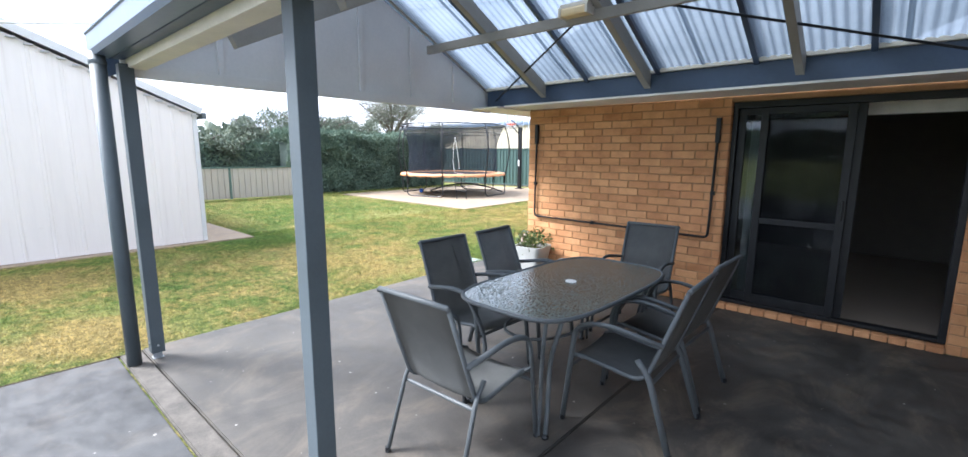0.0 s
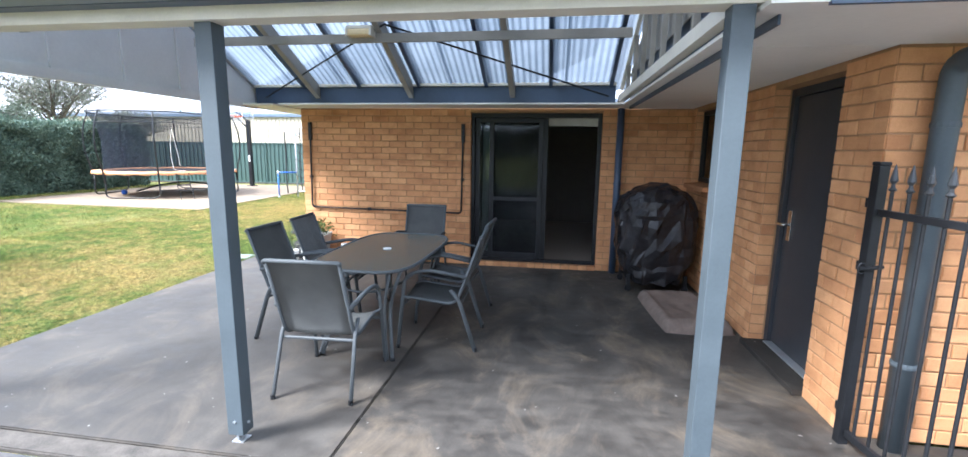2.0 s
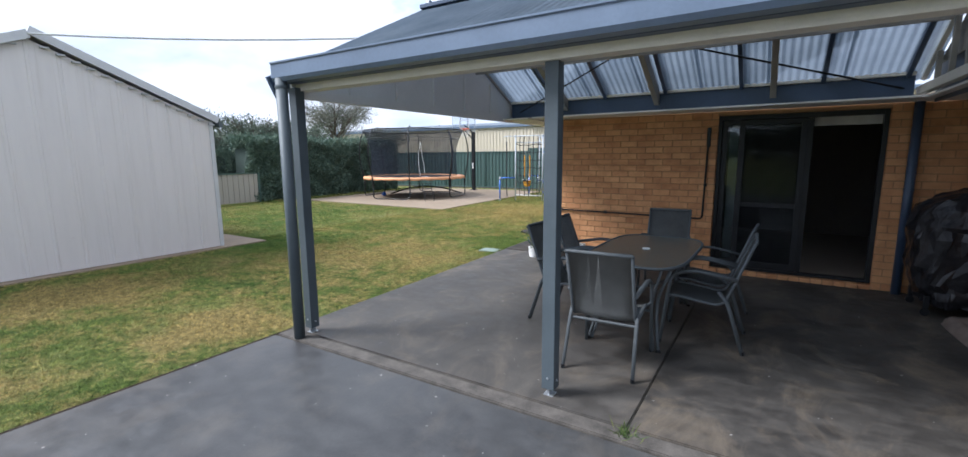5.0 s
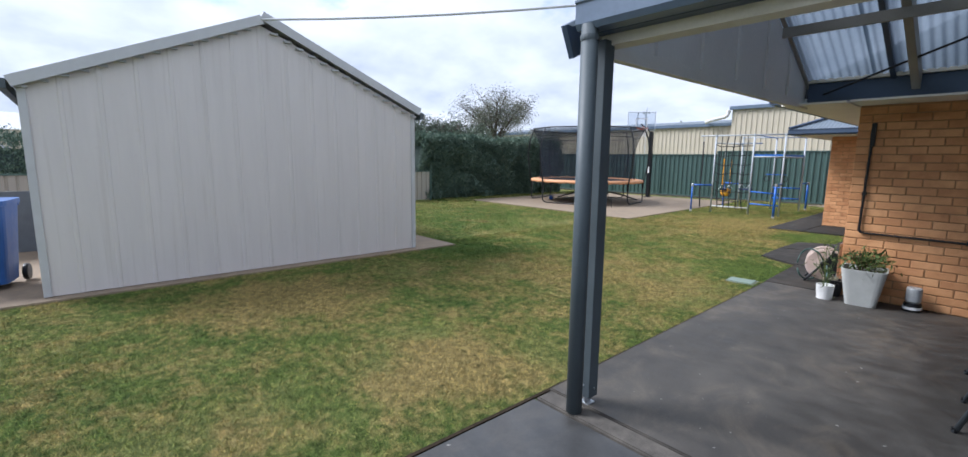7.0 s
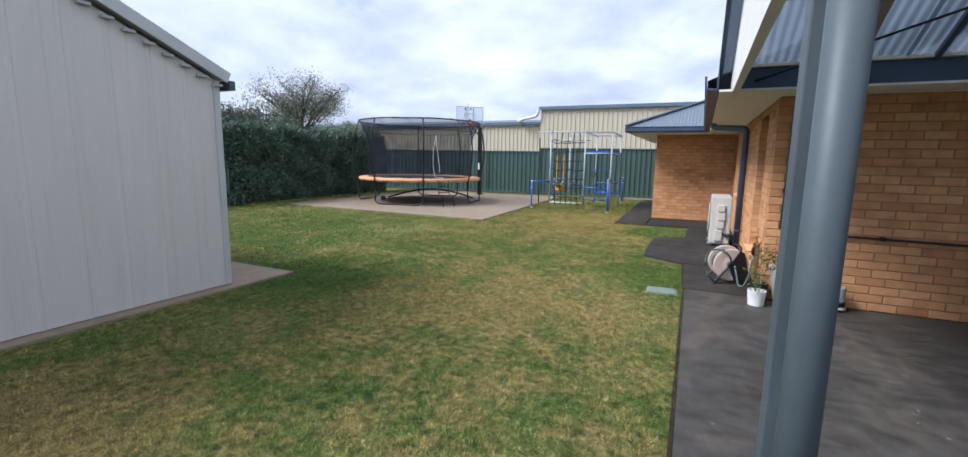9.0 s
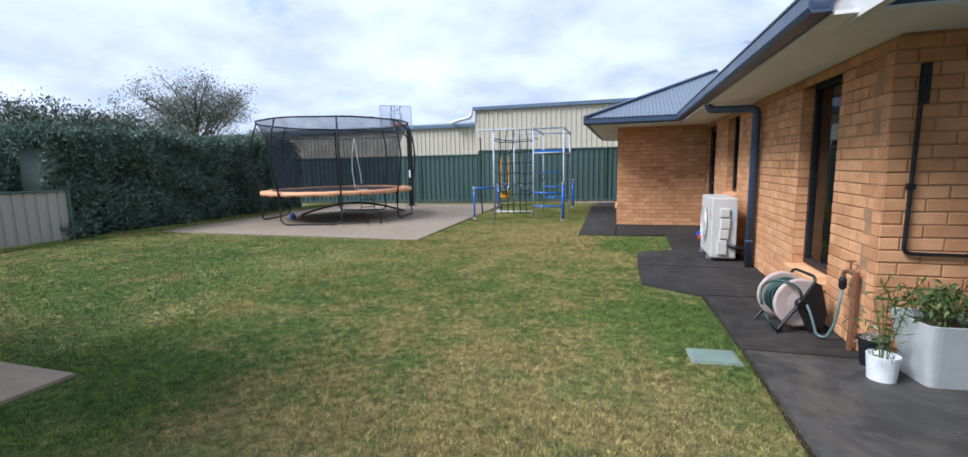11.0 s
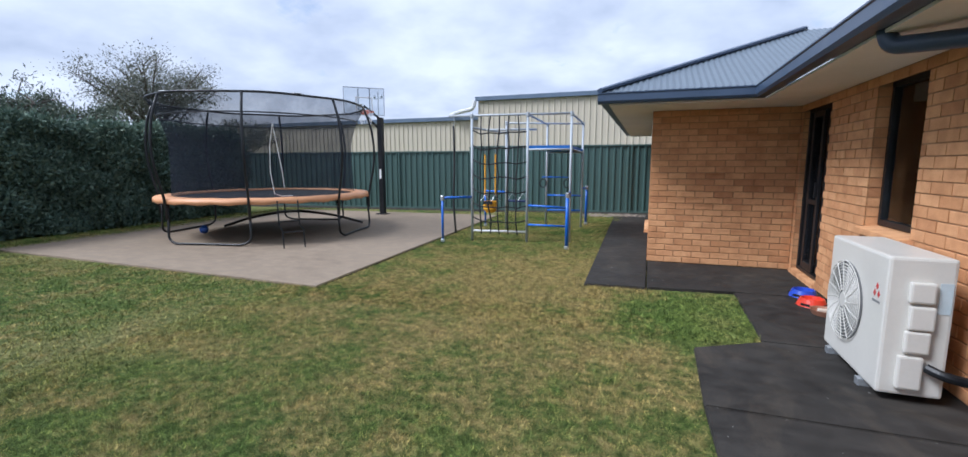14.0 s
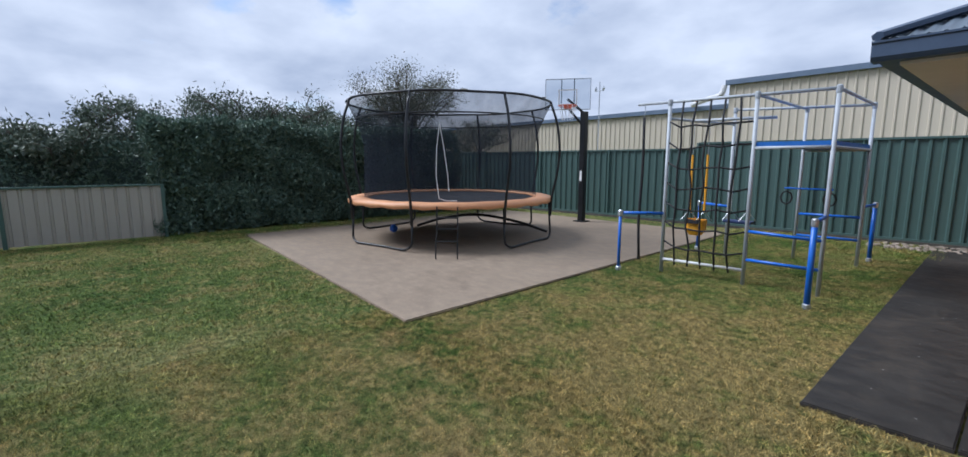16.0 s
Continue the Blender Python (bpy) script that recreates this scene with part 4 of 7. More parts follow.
def make_chair():
    ch = thing("patio_chair", "grey tube-framed patio armchair with a charcoal woven sling", "chair", group="chairs round the glass table")
    rail = round_path([(0, 0.28, 0.40), (0, 0.22, 0.425), (0, -0.17, 0.375), (0, -0.37, 0.93)], 0.09, 6)
    bm = bmesh.new()
    rows = []
    for p in rail:
        sag = 0.018 * min(1.0, max(0.0, (0.93 - p.z) / 0.12))
        rows.append([bm.verts.new((x, p.y - (0.004 if p.z > 0.9 else 0.0), p.z - sag * (1 - (x / 0.225) ** 2))) for x in [-0.225 + 0.45 * k / 6 for k in range(7)]])
    for a, b in zip(rows, rows[1:]):
        for k in range(6):
            bm.faces.new((a[k], a[k + 1], b[k + 1], b[k]))
    bmesh.ops.solidify(bm, geom=bm.faces[:], thickness=0.006)
    part("sling", bm, SLING, ch, "charcoal woven mesh sling", smooth=True)
    for s in (-1, 1):
        part("side_rail", T([(s * 0.235, p.y, p.z) for p in rail], 0.013, 8), FRAME_PAINT, ch, smooth=True)
        part("arm_and_front_leg", T([(s * 0.275, 0.30, 0.0), (s * 0.265, 0.235, 0.62), (s * 0.27, 0.05, 0.665), (s * 0.245, -0.26, 0.61)], 0.013, 8, 0.09, flat=1.3), FRAME_PAINT, ch, smooth=True)
        part("back_leg", T([(s * 0.262, -0.335, 0.0), (s * 0.25, -0.20, 0.42), (s * 0.245, -0.13, 0.50)], 0.012, 8, 0.08, flat=1.6), FRAME_PAINT, ch, smooth=True)
        part("seat_bracket", T([(s * 0.235, 0.20, 0.41), (s * 0.268, 0.25, 0.44)], 0.009, 6), FRAME_PAINT, ch)
        for y in (0.30, -0.335):
            part("foot_cap", lathe(bmesh.new(), [(0.0155, 0.0), (0.0155, 0.03)], 8, Matrix.Translation((s * (0.275 if y > 0 else 0.262), y, 0))), BLACK, ch)
    part("top_rail", T([(-0.245, -0.372, 0.918), (-0.235, -0.374, 0.930), (0.235, -0.374, 0.930), (0.245, -0.372, 0.918)], 0.014, 8), FRAME_PAINT, ch, smooth=True)
    part("rear_stretcher", T([(-0.252, -0.205, 0.375), (0.252, -0.205, 0.375)], 0.011, 8), FRAME_PAINT, ch)
    part("front_stretcher", T([(-0.262, 0.255, 0.36), (0.262, 0.255, 0.36)], 0.011, 8), FRAME_PAINT, ch)
    return ch


chair = make_chair()
spots = [(-1.47, 1.51, 2), (-0.90, 2.36, 92), (-0.925, 2.99, 88), (-2.09, 2.28, -91), (-2.085, 2.92, -86), (-1.50, 3.77, 183)]
chair.matrix_basis = pose(spots[0][0], spots[0][1], 0, 0, 0, spots[0][2])
for x, y, a in spots[1:]:
    copy_thing(chair, pose(x, y, 0, 0, 0, a))


def table_glass():
    """Dark toughened glass, moulded underneath in small ripples that break up what it mirrors."""
    n = Nodes("rippled_dark_table_glass")
    t = n.t
    v = t.nodes.new("ShaderNodeTexVoronoi")
    v.feature = "DISTANCE_TO_EDGE"
    v.inputs["Scale"].default_value = 42
    n.link(n.co.outputs["Object"], v.inputs["Vector"])
    di, gl, mx, fr, bp = (t.nodes.new(k) for k in ("ShaderNodeBsdfDiffuse", "ShaderNodeBsdfGlossy", "ShaderNodeMixShader", "ShaderNodeFresnel", "ShaderNodeBump"))
    n.link(n.ramp(v.outputs[0], (0.0, (0.14, 0.165, 0.155)), (0.14, (0.055, 0.070, 0.066))), di.inputs[0])
    gl.inputs["Roughness"].default_value = 0.09
    gl.inputs["Color"].default_value = (0.92, 0.96, 0.97, 1)
    fr.inputs[0].default_value = 1.75
    bp.inputs["Strength"].default_value, bp.inputs["Distance"].default_value = 0.22, 0.003
    n.link(n.ramp(v.outputs[0], (0.0, (0, 0, 0)), (0.30, (1, 1, 1))), bp.inputs["Height"])
    n.link(bp.outputs[0], gl.inputs["Normal"])
    n.link(fr.outputs[0], mx.inputs[0])
    n.link(di.outputs[0], mx.inputs[1])
    n.link(gl.outputs[0], mx.inputs[2])
    n.link(mx.outputs[0], n.out.inputs[0])
    return n.mat


table = thing("patio_table", "dark rippled-glass patio table with rounded corners and curved tube legs", "table", pose(-1.44, 2.54, 0, 0, 0, -1))


def round_rect(a, b, p, n):
    out = []
    for k in range(n):
        t = 2 * math.pi * k / n
        c, s = math.cos(t), math.sin(t)
        out.append((math.copysign(abs(c) ** (2 / p), c) * a, math.copysign(abs(s) ** (2 / p), s) * b))
    return out


tt = prism(bmesh.new(), round_rect(0.435, 0.79, 4.2, 64), 0.712, 0.720)
part("tabletop", tt, table_glass(), table, "rippled dark glass top")
part("rim", T([(x, y, 0.714) for x, y in round_rect(0.44, 0.795, 4.2, 64)], 0.013, 8, closed=True), FRAME_PAINT, table, smooth=True)
part("umbrella_ring", lathe(bmesh.new(), [(0.022, 0.718), (0.038, 0.718), (0.038, 0.726), (0.022, 0.726)], 20), plain("white_plastic", (0.7, 0.7, 0.68), 0.4), table, "white plastic umbrella ring")
for sx in (-1, 1):
    for sy in (-1, 1):
        leg = T([(sx * 0.36, sy * 0.66, 0.70), (sx * 0.25, sy * 0.60, 0.42), (sx * 0.26, sy * 0.62, 0.2), (sx * 0.30, sy * 0.70, 0.0)], 0.014, 8, 0.12)
        tube(leg, round_path([(sx * 0.30, sy * 0.72, 0.70), (sx * 0.215, sy * 0.63, 0.42), (sx * 0.225, sy * 0.65, 0.2), (sx * 0.265, sy * 0.72, 0.012)], 0.12), 0.012, 8)
        part("leg", leg, FRAME_PAINT, table, smooth=True)
        part("foot_pad", lathe(bmesh.new(), [(0.022, 0.0), (0.022, 0.012), (0.016, 0.02)], 10, Matrix.Translation((sx * 0.30, sy * 0.70, 0))), BLACK, table)
part("brace_ring", T([(x, y, 0.50) for x, y in round_rect(0.245, 0.60, 2.6, 40)], 0.010, 8, closed=True), FRAME_PAINT, table, smooth=True)
for s in (-1, 1):
    part("top_brace", T([(-0.40, s * 0.40, 0.698), (0.40, s * 0.40, 0.698)], 0.011, 8), FRAME_PAINT, table)


# ---- covered barbecue ----
def wrinkled_plastic():
    n = Nodes("wrinkled_black_plastic")
    a, b = n.noise(5, 7, 0.7, stretch=(1, 1, 0.7)), n.noise(17, 5, 0.65)
    warp = n.mix(0.4, n.co.outputs["Object"], n.t.nodes[a.node.name].outputs["Color"])
    cells = []
    for scale in (3.2, 7.5):
        v = n.t.nodes.new("ShaderNodeTexVoronoi")
        v.inputs["Scale"].default_value = scale
        n.link(warp, v.inputs["Vector"])
        cells.append(v.outputs["Distance"])
    n.bump(n.mix(0.3, cells[0], cells[1]), 0.3, 0.08)
    col = n.ramp(b, (0.3, (0.010, 0.010, 0.012)), (0.7, (0.022, 0.022, 0.025)))
    return n.done(col, 0.09, 0, 0.35)


bbq = thing("covered_barbecue", "barbecue under a wrinkled shiny black plastic cover", "barbecue", pose(1.235, 4.34, 0, 0, 0, 3))
bm = bmesh.new()
prof = [(0.11, 0.74, 0.90), (0.26, 0.82, 0.98), (0.34, 0.95, 1.0), (0.52, 1.03, 1.03), (0.78, 1.02, 1.02), (0.93, 1.0, 1.0), (1.05, 0.90, 0.92), (1.15, 0.70, 0.80), (1.21, 0.46, 0.6), (1.25, 0.2, 0.3)]
rings = []
for iz, (z, kx, ky) in enumerate(prof):
    ring = []
    for k, (x, y) in enumerate(round_rect(0.44, 0.36, 3.0, 28)):
        w = 1 + 0.035 * noise.noise(Vector((x * 7, y * 7, z * 3))) + 0.02 * noise.noise(Vector((x * 19, y * 19, z * 6))) + (0.03 * math.sin(k * 1.7) if z < 0.3 else 0)
        ring.append(bm.verts.new((x * kx * w, y * ky * w, z + 0.012 * noise.noise(Vector((x * 9, y * 9, 3))))))
    rings.append(ring)
for a, b in zip(rings, rings[1:]):
    for k in range(28):
        bm.faces.new((a[k], a[(k + 1) % 28], b[(k + 1) % 28], b[k]))
bm.faces.new(rings[-1])
bmesh.ops.subdivide_edges(bm, edges=bm.edges[:], cuts=1, use_grid_fill=True)
for v in bm.verts:
    v.co += Vector((noise.noise(v.co * 9), noise.noise(v.co * 9 + Vector((7, 0, 0))), noise.noise(v.co * 9 + Vector((0, 9, 0))))) * 0.045
    v.co += Vector((noise.noise(v.co * 4), noise.noise(v.co * 4 + Vector((3, 0, 0))), 0)) * 0.03
part("cover", bm, wrinkled_plastic(), bbq, "wrinkled shiny black plastic cover")
for sx in (-0.32, 0.32):
    for sy in (-0.24, 0.24):
        part("castor", lathe(bmesh.new(), [(0.012, -0.018), (0.035, -0.018), (0.04, -0.008), (0.04, 0.008), (0.035, 0.018), (0.012, 0.018)], 14, Matrix.Translation((sx, sy, 0.04)) @ pose(0, 0, 0, 90)), BLACK, bbq)
        part("leg", B(sx - 0.02, sx + 0.02, sy - 0.02, sy + 0.02, 0.075, 0.2, 0.003), BLACK, bbq)

bed = thing("pet_bed", "flattened grey-brown quilted pet cushion on the concrete", "cushion", pose(1.345, 3.37, 0, 0, 0, 4))
bm = bmesh.new()
N = 26
grid = [[None] * (N + 1) for _ in range(N + 1)]
for i in range(N + 1):
    for j in range(N + 1):
        u, v = -1 + 2 * i / N, -1 + 2 * j / N
        rim = max(abs(u), abs(v))
        z = 0.085 * (1 - rim ** 14) + 0.025 * math.exp(-((rim - 0.8) / 0.12) ** 2) - 0.02 * math.exp(-((u * u + v * v) / 0.1)) + 0.010 * noise.noise(Vector((u * 4, v * 6, 0)))
        k = 1 - 0.05 * (abs(u) * abs(v)) ** 3
        grid[i][j] = bm.verts.new((u * 0.32 * k, v * 0.56 * k, max(0.004, z)))
for i in range(N):
    for j in range(N):
        bm.faces.new((grid[i][j], grid[i + 1][j], grid[i + 1][j + 1], grid[i][j + 1]))
skirt = [grid[i][0] for i in range(N + 1)] + [grid[N][j] for j in range(1, N + 1)] + [grid[i][N] for i in range(N - 1, -1, -1)] + [grid[0][j] for j in range(N - 1, 0, -1)]
low = [bm.verts.new((v.co.x, v.co.y, 0.0)) for v in skirt]
for k in range(len(skirt)):
    bm.faces.new((low[k], low[(k + 1) % len(skirt)], skirt[(k + 1) % len(skirt)], skirt[k]))
part("cushion", bm, plain("grey_brown_plush", (0.165, 0.130, 0.110), 0.95, vary=0.3, scale=7, bump=0.6, spec=0.1), bed, smooth=True)

# ---- conduit frame on the brick wall ----
conduit = thing("wall_conduit", "black cable conduit fixed round the brick wall", "conduit")
pts = [(-3.46, 4.945, 1.95), (-3.475, 4.945, 0.76), (-1.25, 4.945, 0.735), (-1.225, 4.945, 1.93)]
part("pipe", T(pts, 0.013, 8, 0.05), BLACK, conduit)
for x, z in ((-3.455, 1.84), (-1.225, 1.83)):
    part("clamp", B(x - 0.022, x + 0.022, 4.915, 4.958, z - 0.12, z + 0.13, 0.006), BLACK, conduit)
for x, z in ((-2.6, 0.752), (-1.8, 0.743), (-3.47, 1.2), (-1.235, 1.2)):
    part("saddle", B(x - 0.02, x + 0.02, 4.930, 4.967, z - 0.02, z + 0.02, 0.004), BLACK, conduit)


# ---- plants by the corner ----
def leaf_quads(centers, dirs, length, width, rnd):
    """Pointed leaves: one folded quad each."""
    n = len(centers)
    d = dirs / np.linalg.norm(dirs, axis=1, keepdims=True)
    side = np.cross(d, rnd.normal(size=(n, 3)))
    side /= np.linalg.norm(side, axis=1, keepdims=True) + 1e-9
    L, W = length[:, None], width[:, None]
    v = np.stack([centers, centers + d * L * 0.5 + side * W, centers + d * L, centers + d * L * 0.5 - side * W], 1).reshape(-1, 3)
    return v, np.arange(4 * n).reshape(n, 4)


GREEN_LEAF = leaf_material("green_shrub_leaf", (0.035, 0.065, 0.015), (0.075, 0.12, 0.03), (0.16, 0.17, 0.05))
DRY_STEM = leaf_material("pale_dry_stem", (0.25, 0.21, 0.16), (0.36, 0.31, 0.25), (0.45, 0.40, 0.33))
POT = plain("pale_grey_pot", (0.45, 0.46, 0.44), 0.7, vary=0.1, scale=8, bump=0.2)
SOIL = plain("potting_soil", (0.05, 0.035, 0.025), 0.95, vary=0.4, scale=40, bump=0.6)


def foliage(name, parent, mat, rng, count, shape, length, width, label=""):
    rnd = np.random.default_rng(rng)
    c = shape(rnd, count)
    dirs = rnd.normal(size=(count, 3)) + np.array([0, 0, 0.6])
    v, f = leaf_quads(c, dirs, rnd.uniform(*length, count), rnd.uniform(*width, count), rnd)
    ob = tagged(new(name, mesh_arrays(name, v, f, mat)), label)
    ob.parent = parent
    return ob


pot = thing("planter", "tapered pale grey square planter with a small leafy shrub", "plant pot", pose(-3.34, 4.73, 0, 0, 0, 6))
bm = bmesh.new()
rings = []
for h, a, z in ((0, 0.135, 0.0), (0, 0.20, 0.40), (0, 0.185, 0.40), (0, 0.175, 0.34)):
    rings.append([bm.verts.new((x, y, z)) for x, y in round_rect(a, a, 7, 32)])
for a, b in zip(rings, rings[1:]):
    for k in range(32):
        bm.faces.new((a[k], a[(k + 1) % 32], b[(k + 1) % 32], b[k]))
bm.faces.new(rings[0][::-1])
part("pot", bm, POT, pot)
part("soil", prism(bmesh.new(), round_rect(0.174, 0.174, 7, 32), 0.33, 0.35), SOIL, pot)
stems = bmesh.new()
rs = random.Random(3)
for k in range(9):
    a = rs.uniform(0, 6.28)
    tube(stems, [(0.04 * math.cos(a), 0.04 * math.sin(a), 0.34), (0.12 * math.cos(a), 0.12 * math.sin(a), 0.46), (rs.uniform(0.12, 0.24) * math.cos(a), rs.uniform(0.12, 0.24) * math.sin(a), rs.uniform(0.48, 0.60))], 0.004, 5)
part("stems", stems, plain("brown_stem", (0.12, 0.08, 0.04), 0.8), pot)
foliage("leaves", pot, GREEN_LEAF, 5, 520, lambda r, n: r.normal(size=(n, 3)) * np.array([0.10, 0.10, 0.055]) + np.array([0, 0, 0.47]), (0.04, 0.085), (0.006, 0.012), "narrow green and yellowing leaves")

pot2 = thing("flower_pot", "small white round pot with a spindly plant", "plant pot", pose(-3.66, 4.66, 0))
part("pot", lathe(bmesh.new(), [(0.075, 0.0), (0.088, 0.16), (0.080, 0.16), (0.076, 0.13)], 24), plain("white_glazed_pot", (0.72, 0.72, 0.70), 0.35), pot2, smooth=False)
stems = bmesh.new()
for k in range(7):
    a = rs.uniform(0, 6.28)
    q = rs.uniform(0.03, 0.13)
    tube(stems, [(0.02 * math.cos(a), 0.02 * math.sin(a), 0.12), (q * 0.4 * math.cos(a), q * 0.4 * math.sin(a), 0.3), (q * math.cos(a), q * math.sin(a), rs.uniform(0.36, 0.62))], 0.003, 5)
part("stem_tuft", stems, GREEN_LEAF, pot2)
foliage("leaves", pot2, GREEN_LEAF, 8, 130, lambda r, n: r.normal(size=(n, 3)) * np.array([0.06, 0.06, 0.13]) + np.array([0, 0, 0.36]), (0.04, 0.10), (0.004, 0.008))

feeder = thing("pet_feeder", "clear plastic canister on a black base with a white label", "pet feeder", pose(-2.93, 4.84, 0))
part("base", lathe(bmesh.new(), [(0.075, 0.0), (0.08, 0.02), (0.07, 0.09)], 20), BLACK, feeder)
part("canister", lathe(bmesh.new(), [(0.055, 0.09), (0.066, 0.11), (0.066, 0.24), (0.06, 0.25)], 20), plain("cloudy_plastic", (0.42, 0.44, 0.45), 0.3), feeder)
part("label_band", lathe(bmesh.new(), [(0.0805, 0.022), (0.0815, 0.026), (0.0795, 0.05), (0.0785, 0.05)], 20), plain("white_label", (0.75, 0.75, 0.75), 0.6), feeder)


pot3 = thing("nursery_pot", "small black plastic pot filled with pale dry stems", "plant pot", pose(-3.62, 4.88, 0))
part("pot", lathe(bmesh.new(), [(0.065, 0.0), (0.085, 0.17), (0.092, 0.175), (0.092, 0.19), (0.080, 0.19), (0.076, 0.15)], 20), BLACK, pot3)
part("soil", lathe(bmesh.new(), [(0.078, 0.14), (0.077, 0.155)], 20), SOIL, pot3)
foliage("dry_stems", pot3, DRY_STEM, 17, 160, lambda r, n: r.normal(size=(n, 3)) * np.array([0.03, 0.03, 0.015]) + np.array([0, 0, 0.175]), (0.03, 0.07), (0.003, 0.006), "pale dry stems")


# ---- gate and fence ----
TAP_RUST = plain("orange_rust", (0.30, 0.12, 0.04), 0.8, vary=0.4, scale=40)
def pool_fence(name, label, a, b, bars, posts):
    """Spear-topped metal fence between plan points a and b."""
    a, b = Vector((*a, 0)), Vector((*b, 0))
    d = b - a
    ang = math.degrees(math.atan2(d.y, d.x))
    L = d.length
    fnc = thing(name, label, "gate" if name.endswith("gate") else "fence", pose(a.x, a.y, 0, 0, 0, ang))
    part("top_rail", B(0, L, -0.014, 0.014, 1.30, 1.335, 0.003), BLACK, fnc)
    part("bottom_rail", B(0, L, -0.014, 0.014, 0.06, 0.10, 0.003), BLACK, fnc)
    for k in range(bars):
        x = L * (k + 0.5) / bars
        bar = part("bar", T([(x, 0, 0.06), (x, 0, 1.45)], 0.009, 8), BLACK, fnc)
        part("spear", lathe(bmesh.new(), [(0.010, 1.43), (0.019, 1.44), (0.010, 1.452), (0.008, 1.468), (0.018, 1.485), (0.010, 1.53), (0.002, 1.565)], 8, Matrix.Translation((x, 0, 0))), plain("grey_spear_tip", (0.05, 0.055, 0.06), 0.3, 0.4) if "grey_spear_tip" not in bpy.data.materials else bpy.data.materials["grey_spear_tip"], bar)
    return fnc


pool_fence("metal_gate", "black spear-topped metal gate with a latch", (1.690, 1.262), (1.762, 0.545), 7, ())
pool_fence("metal_fence", "black spear-topped metal fence panel", (1.775, 0.42), (2.02, -1.95), 22, ())
for lab, x, y, s, h in (("black square steel post by the wall with hinge bolts", 1.686, 1.30, 0.026, 1.555), ("thick black square gate latch post with a rounded cap", 1.768, 0.482, 0.046, 1.56), ("black square fence end post", 2.025, -1.99, 0.035, 1.5)):
    p = thing("gate_post", lab, "post", pose(x, y, 0, 0, 0, 6))
    part("shaft", B(-s, s, -s, s, 0, h, 0.004), BLACK, p)
    part("cap", B(-s - 0.004, s + 0.004, -s - 0.004, s + 0.004, h, h + 0.022, 0.008), BLACK, p)
    if s == 0.026:
        for z in (0.2, 1.02, 1.36):
            part("bracket", B(-0.012, 0.03, 0.0265, 0.06, z - 0.025, z + 0.025, 0.003), BLACK, p)
        part("latch", T([(-0.06, -0.03, 1.02), (-0.02, -0.03, 1.02), (0.06, -0.03, 1.03)], 0.012, 8), BLACK, p)
        part("latch_ring", T([(-0.045 + 0.02 * math.cos(t), -0.03, 1.02 + 0.03 * math.sin(t)) for t in [k * 0.628 for k in range(10)]], 0.005, 6, closed=True), BLACK, p)
    if s == 0.046:
        for k in range(4):
            part("chain_link", T([(-0.052, -0.012 + 0.009 * math.cos(t), 1.505 - 0.028 * k + 0.017 * math.sin(t)) for t in [j * 0.785 for j in range(8)]], 0.0035, 5, closed=True), STEEL, p, "dull steel chain link")
        for y in (-0.058, 0.058):
            part("hinge_bolt", B(-0.016, 0.016, y - 0.014, y + 0.014, 1.535, 1.562, 0.004), TAP_RUST, p, "rusty hinge bolt")


# ---- hose reel, tap, air conditioner, bowls ----
TAP = plain("weathered_copper", (0.30, 0.15, 0.08), 0.45, 0.6, vary=0.3, scale=30)
HOSE = plain("dark_green_hose", (0.02, 0.06, 0.05), 0.45, vary=0.25)
REEL = plain("faded_beige_plastic", (0.56, 0.44, 0.38), 0.5, vary=0.1, scale=10)
tap = thing("garden_tap", "weathered copper garden tap on a wall riser with hose fitting", "tap")
part("riser", T([(-3.645, 5.14, 0.0), (-3.645, 5.14, 0.58)], 0.021, 10), TAP, tap)
part("spout", T([(-3.645, 5.14, 0.565), (-3.65, 5.23, 0.575), (-3.665, 5.28, 0.55), (-3.665, 5.28, 0.51)], 0.016, 10, 0.03), TAP, tap)
part("handle", B(-3.68, -3.62, 5.205, 5.225, 0.64, 0.652, 0.003), TAP, tap)
part("spindle", T([(-3.65, 5.215, 0.58), (-3.65, 5.215, 0.645)], 0.007, 8), TAP, tap)
part("hose_fitting", lathe(bmesh.new(), [(0.016, 0.42), (0.026, 0.435), (0.026, 0.49), (0.016, 0.515)], 12, Matrix.Translation((-3.665, 5.28, 0))), BLACK, tap)

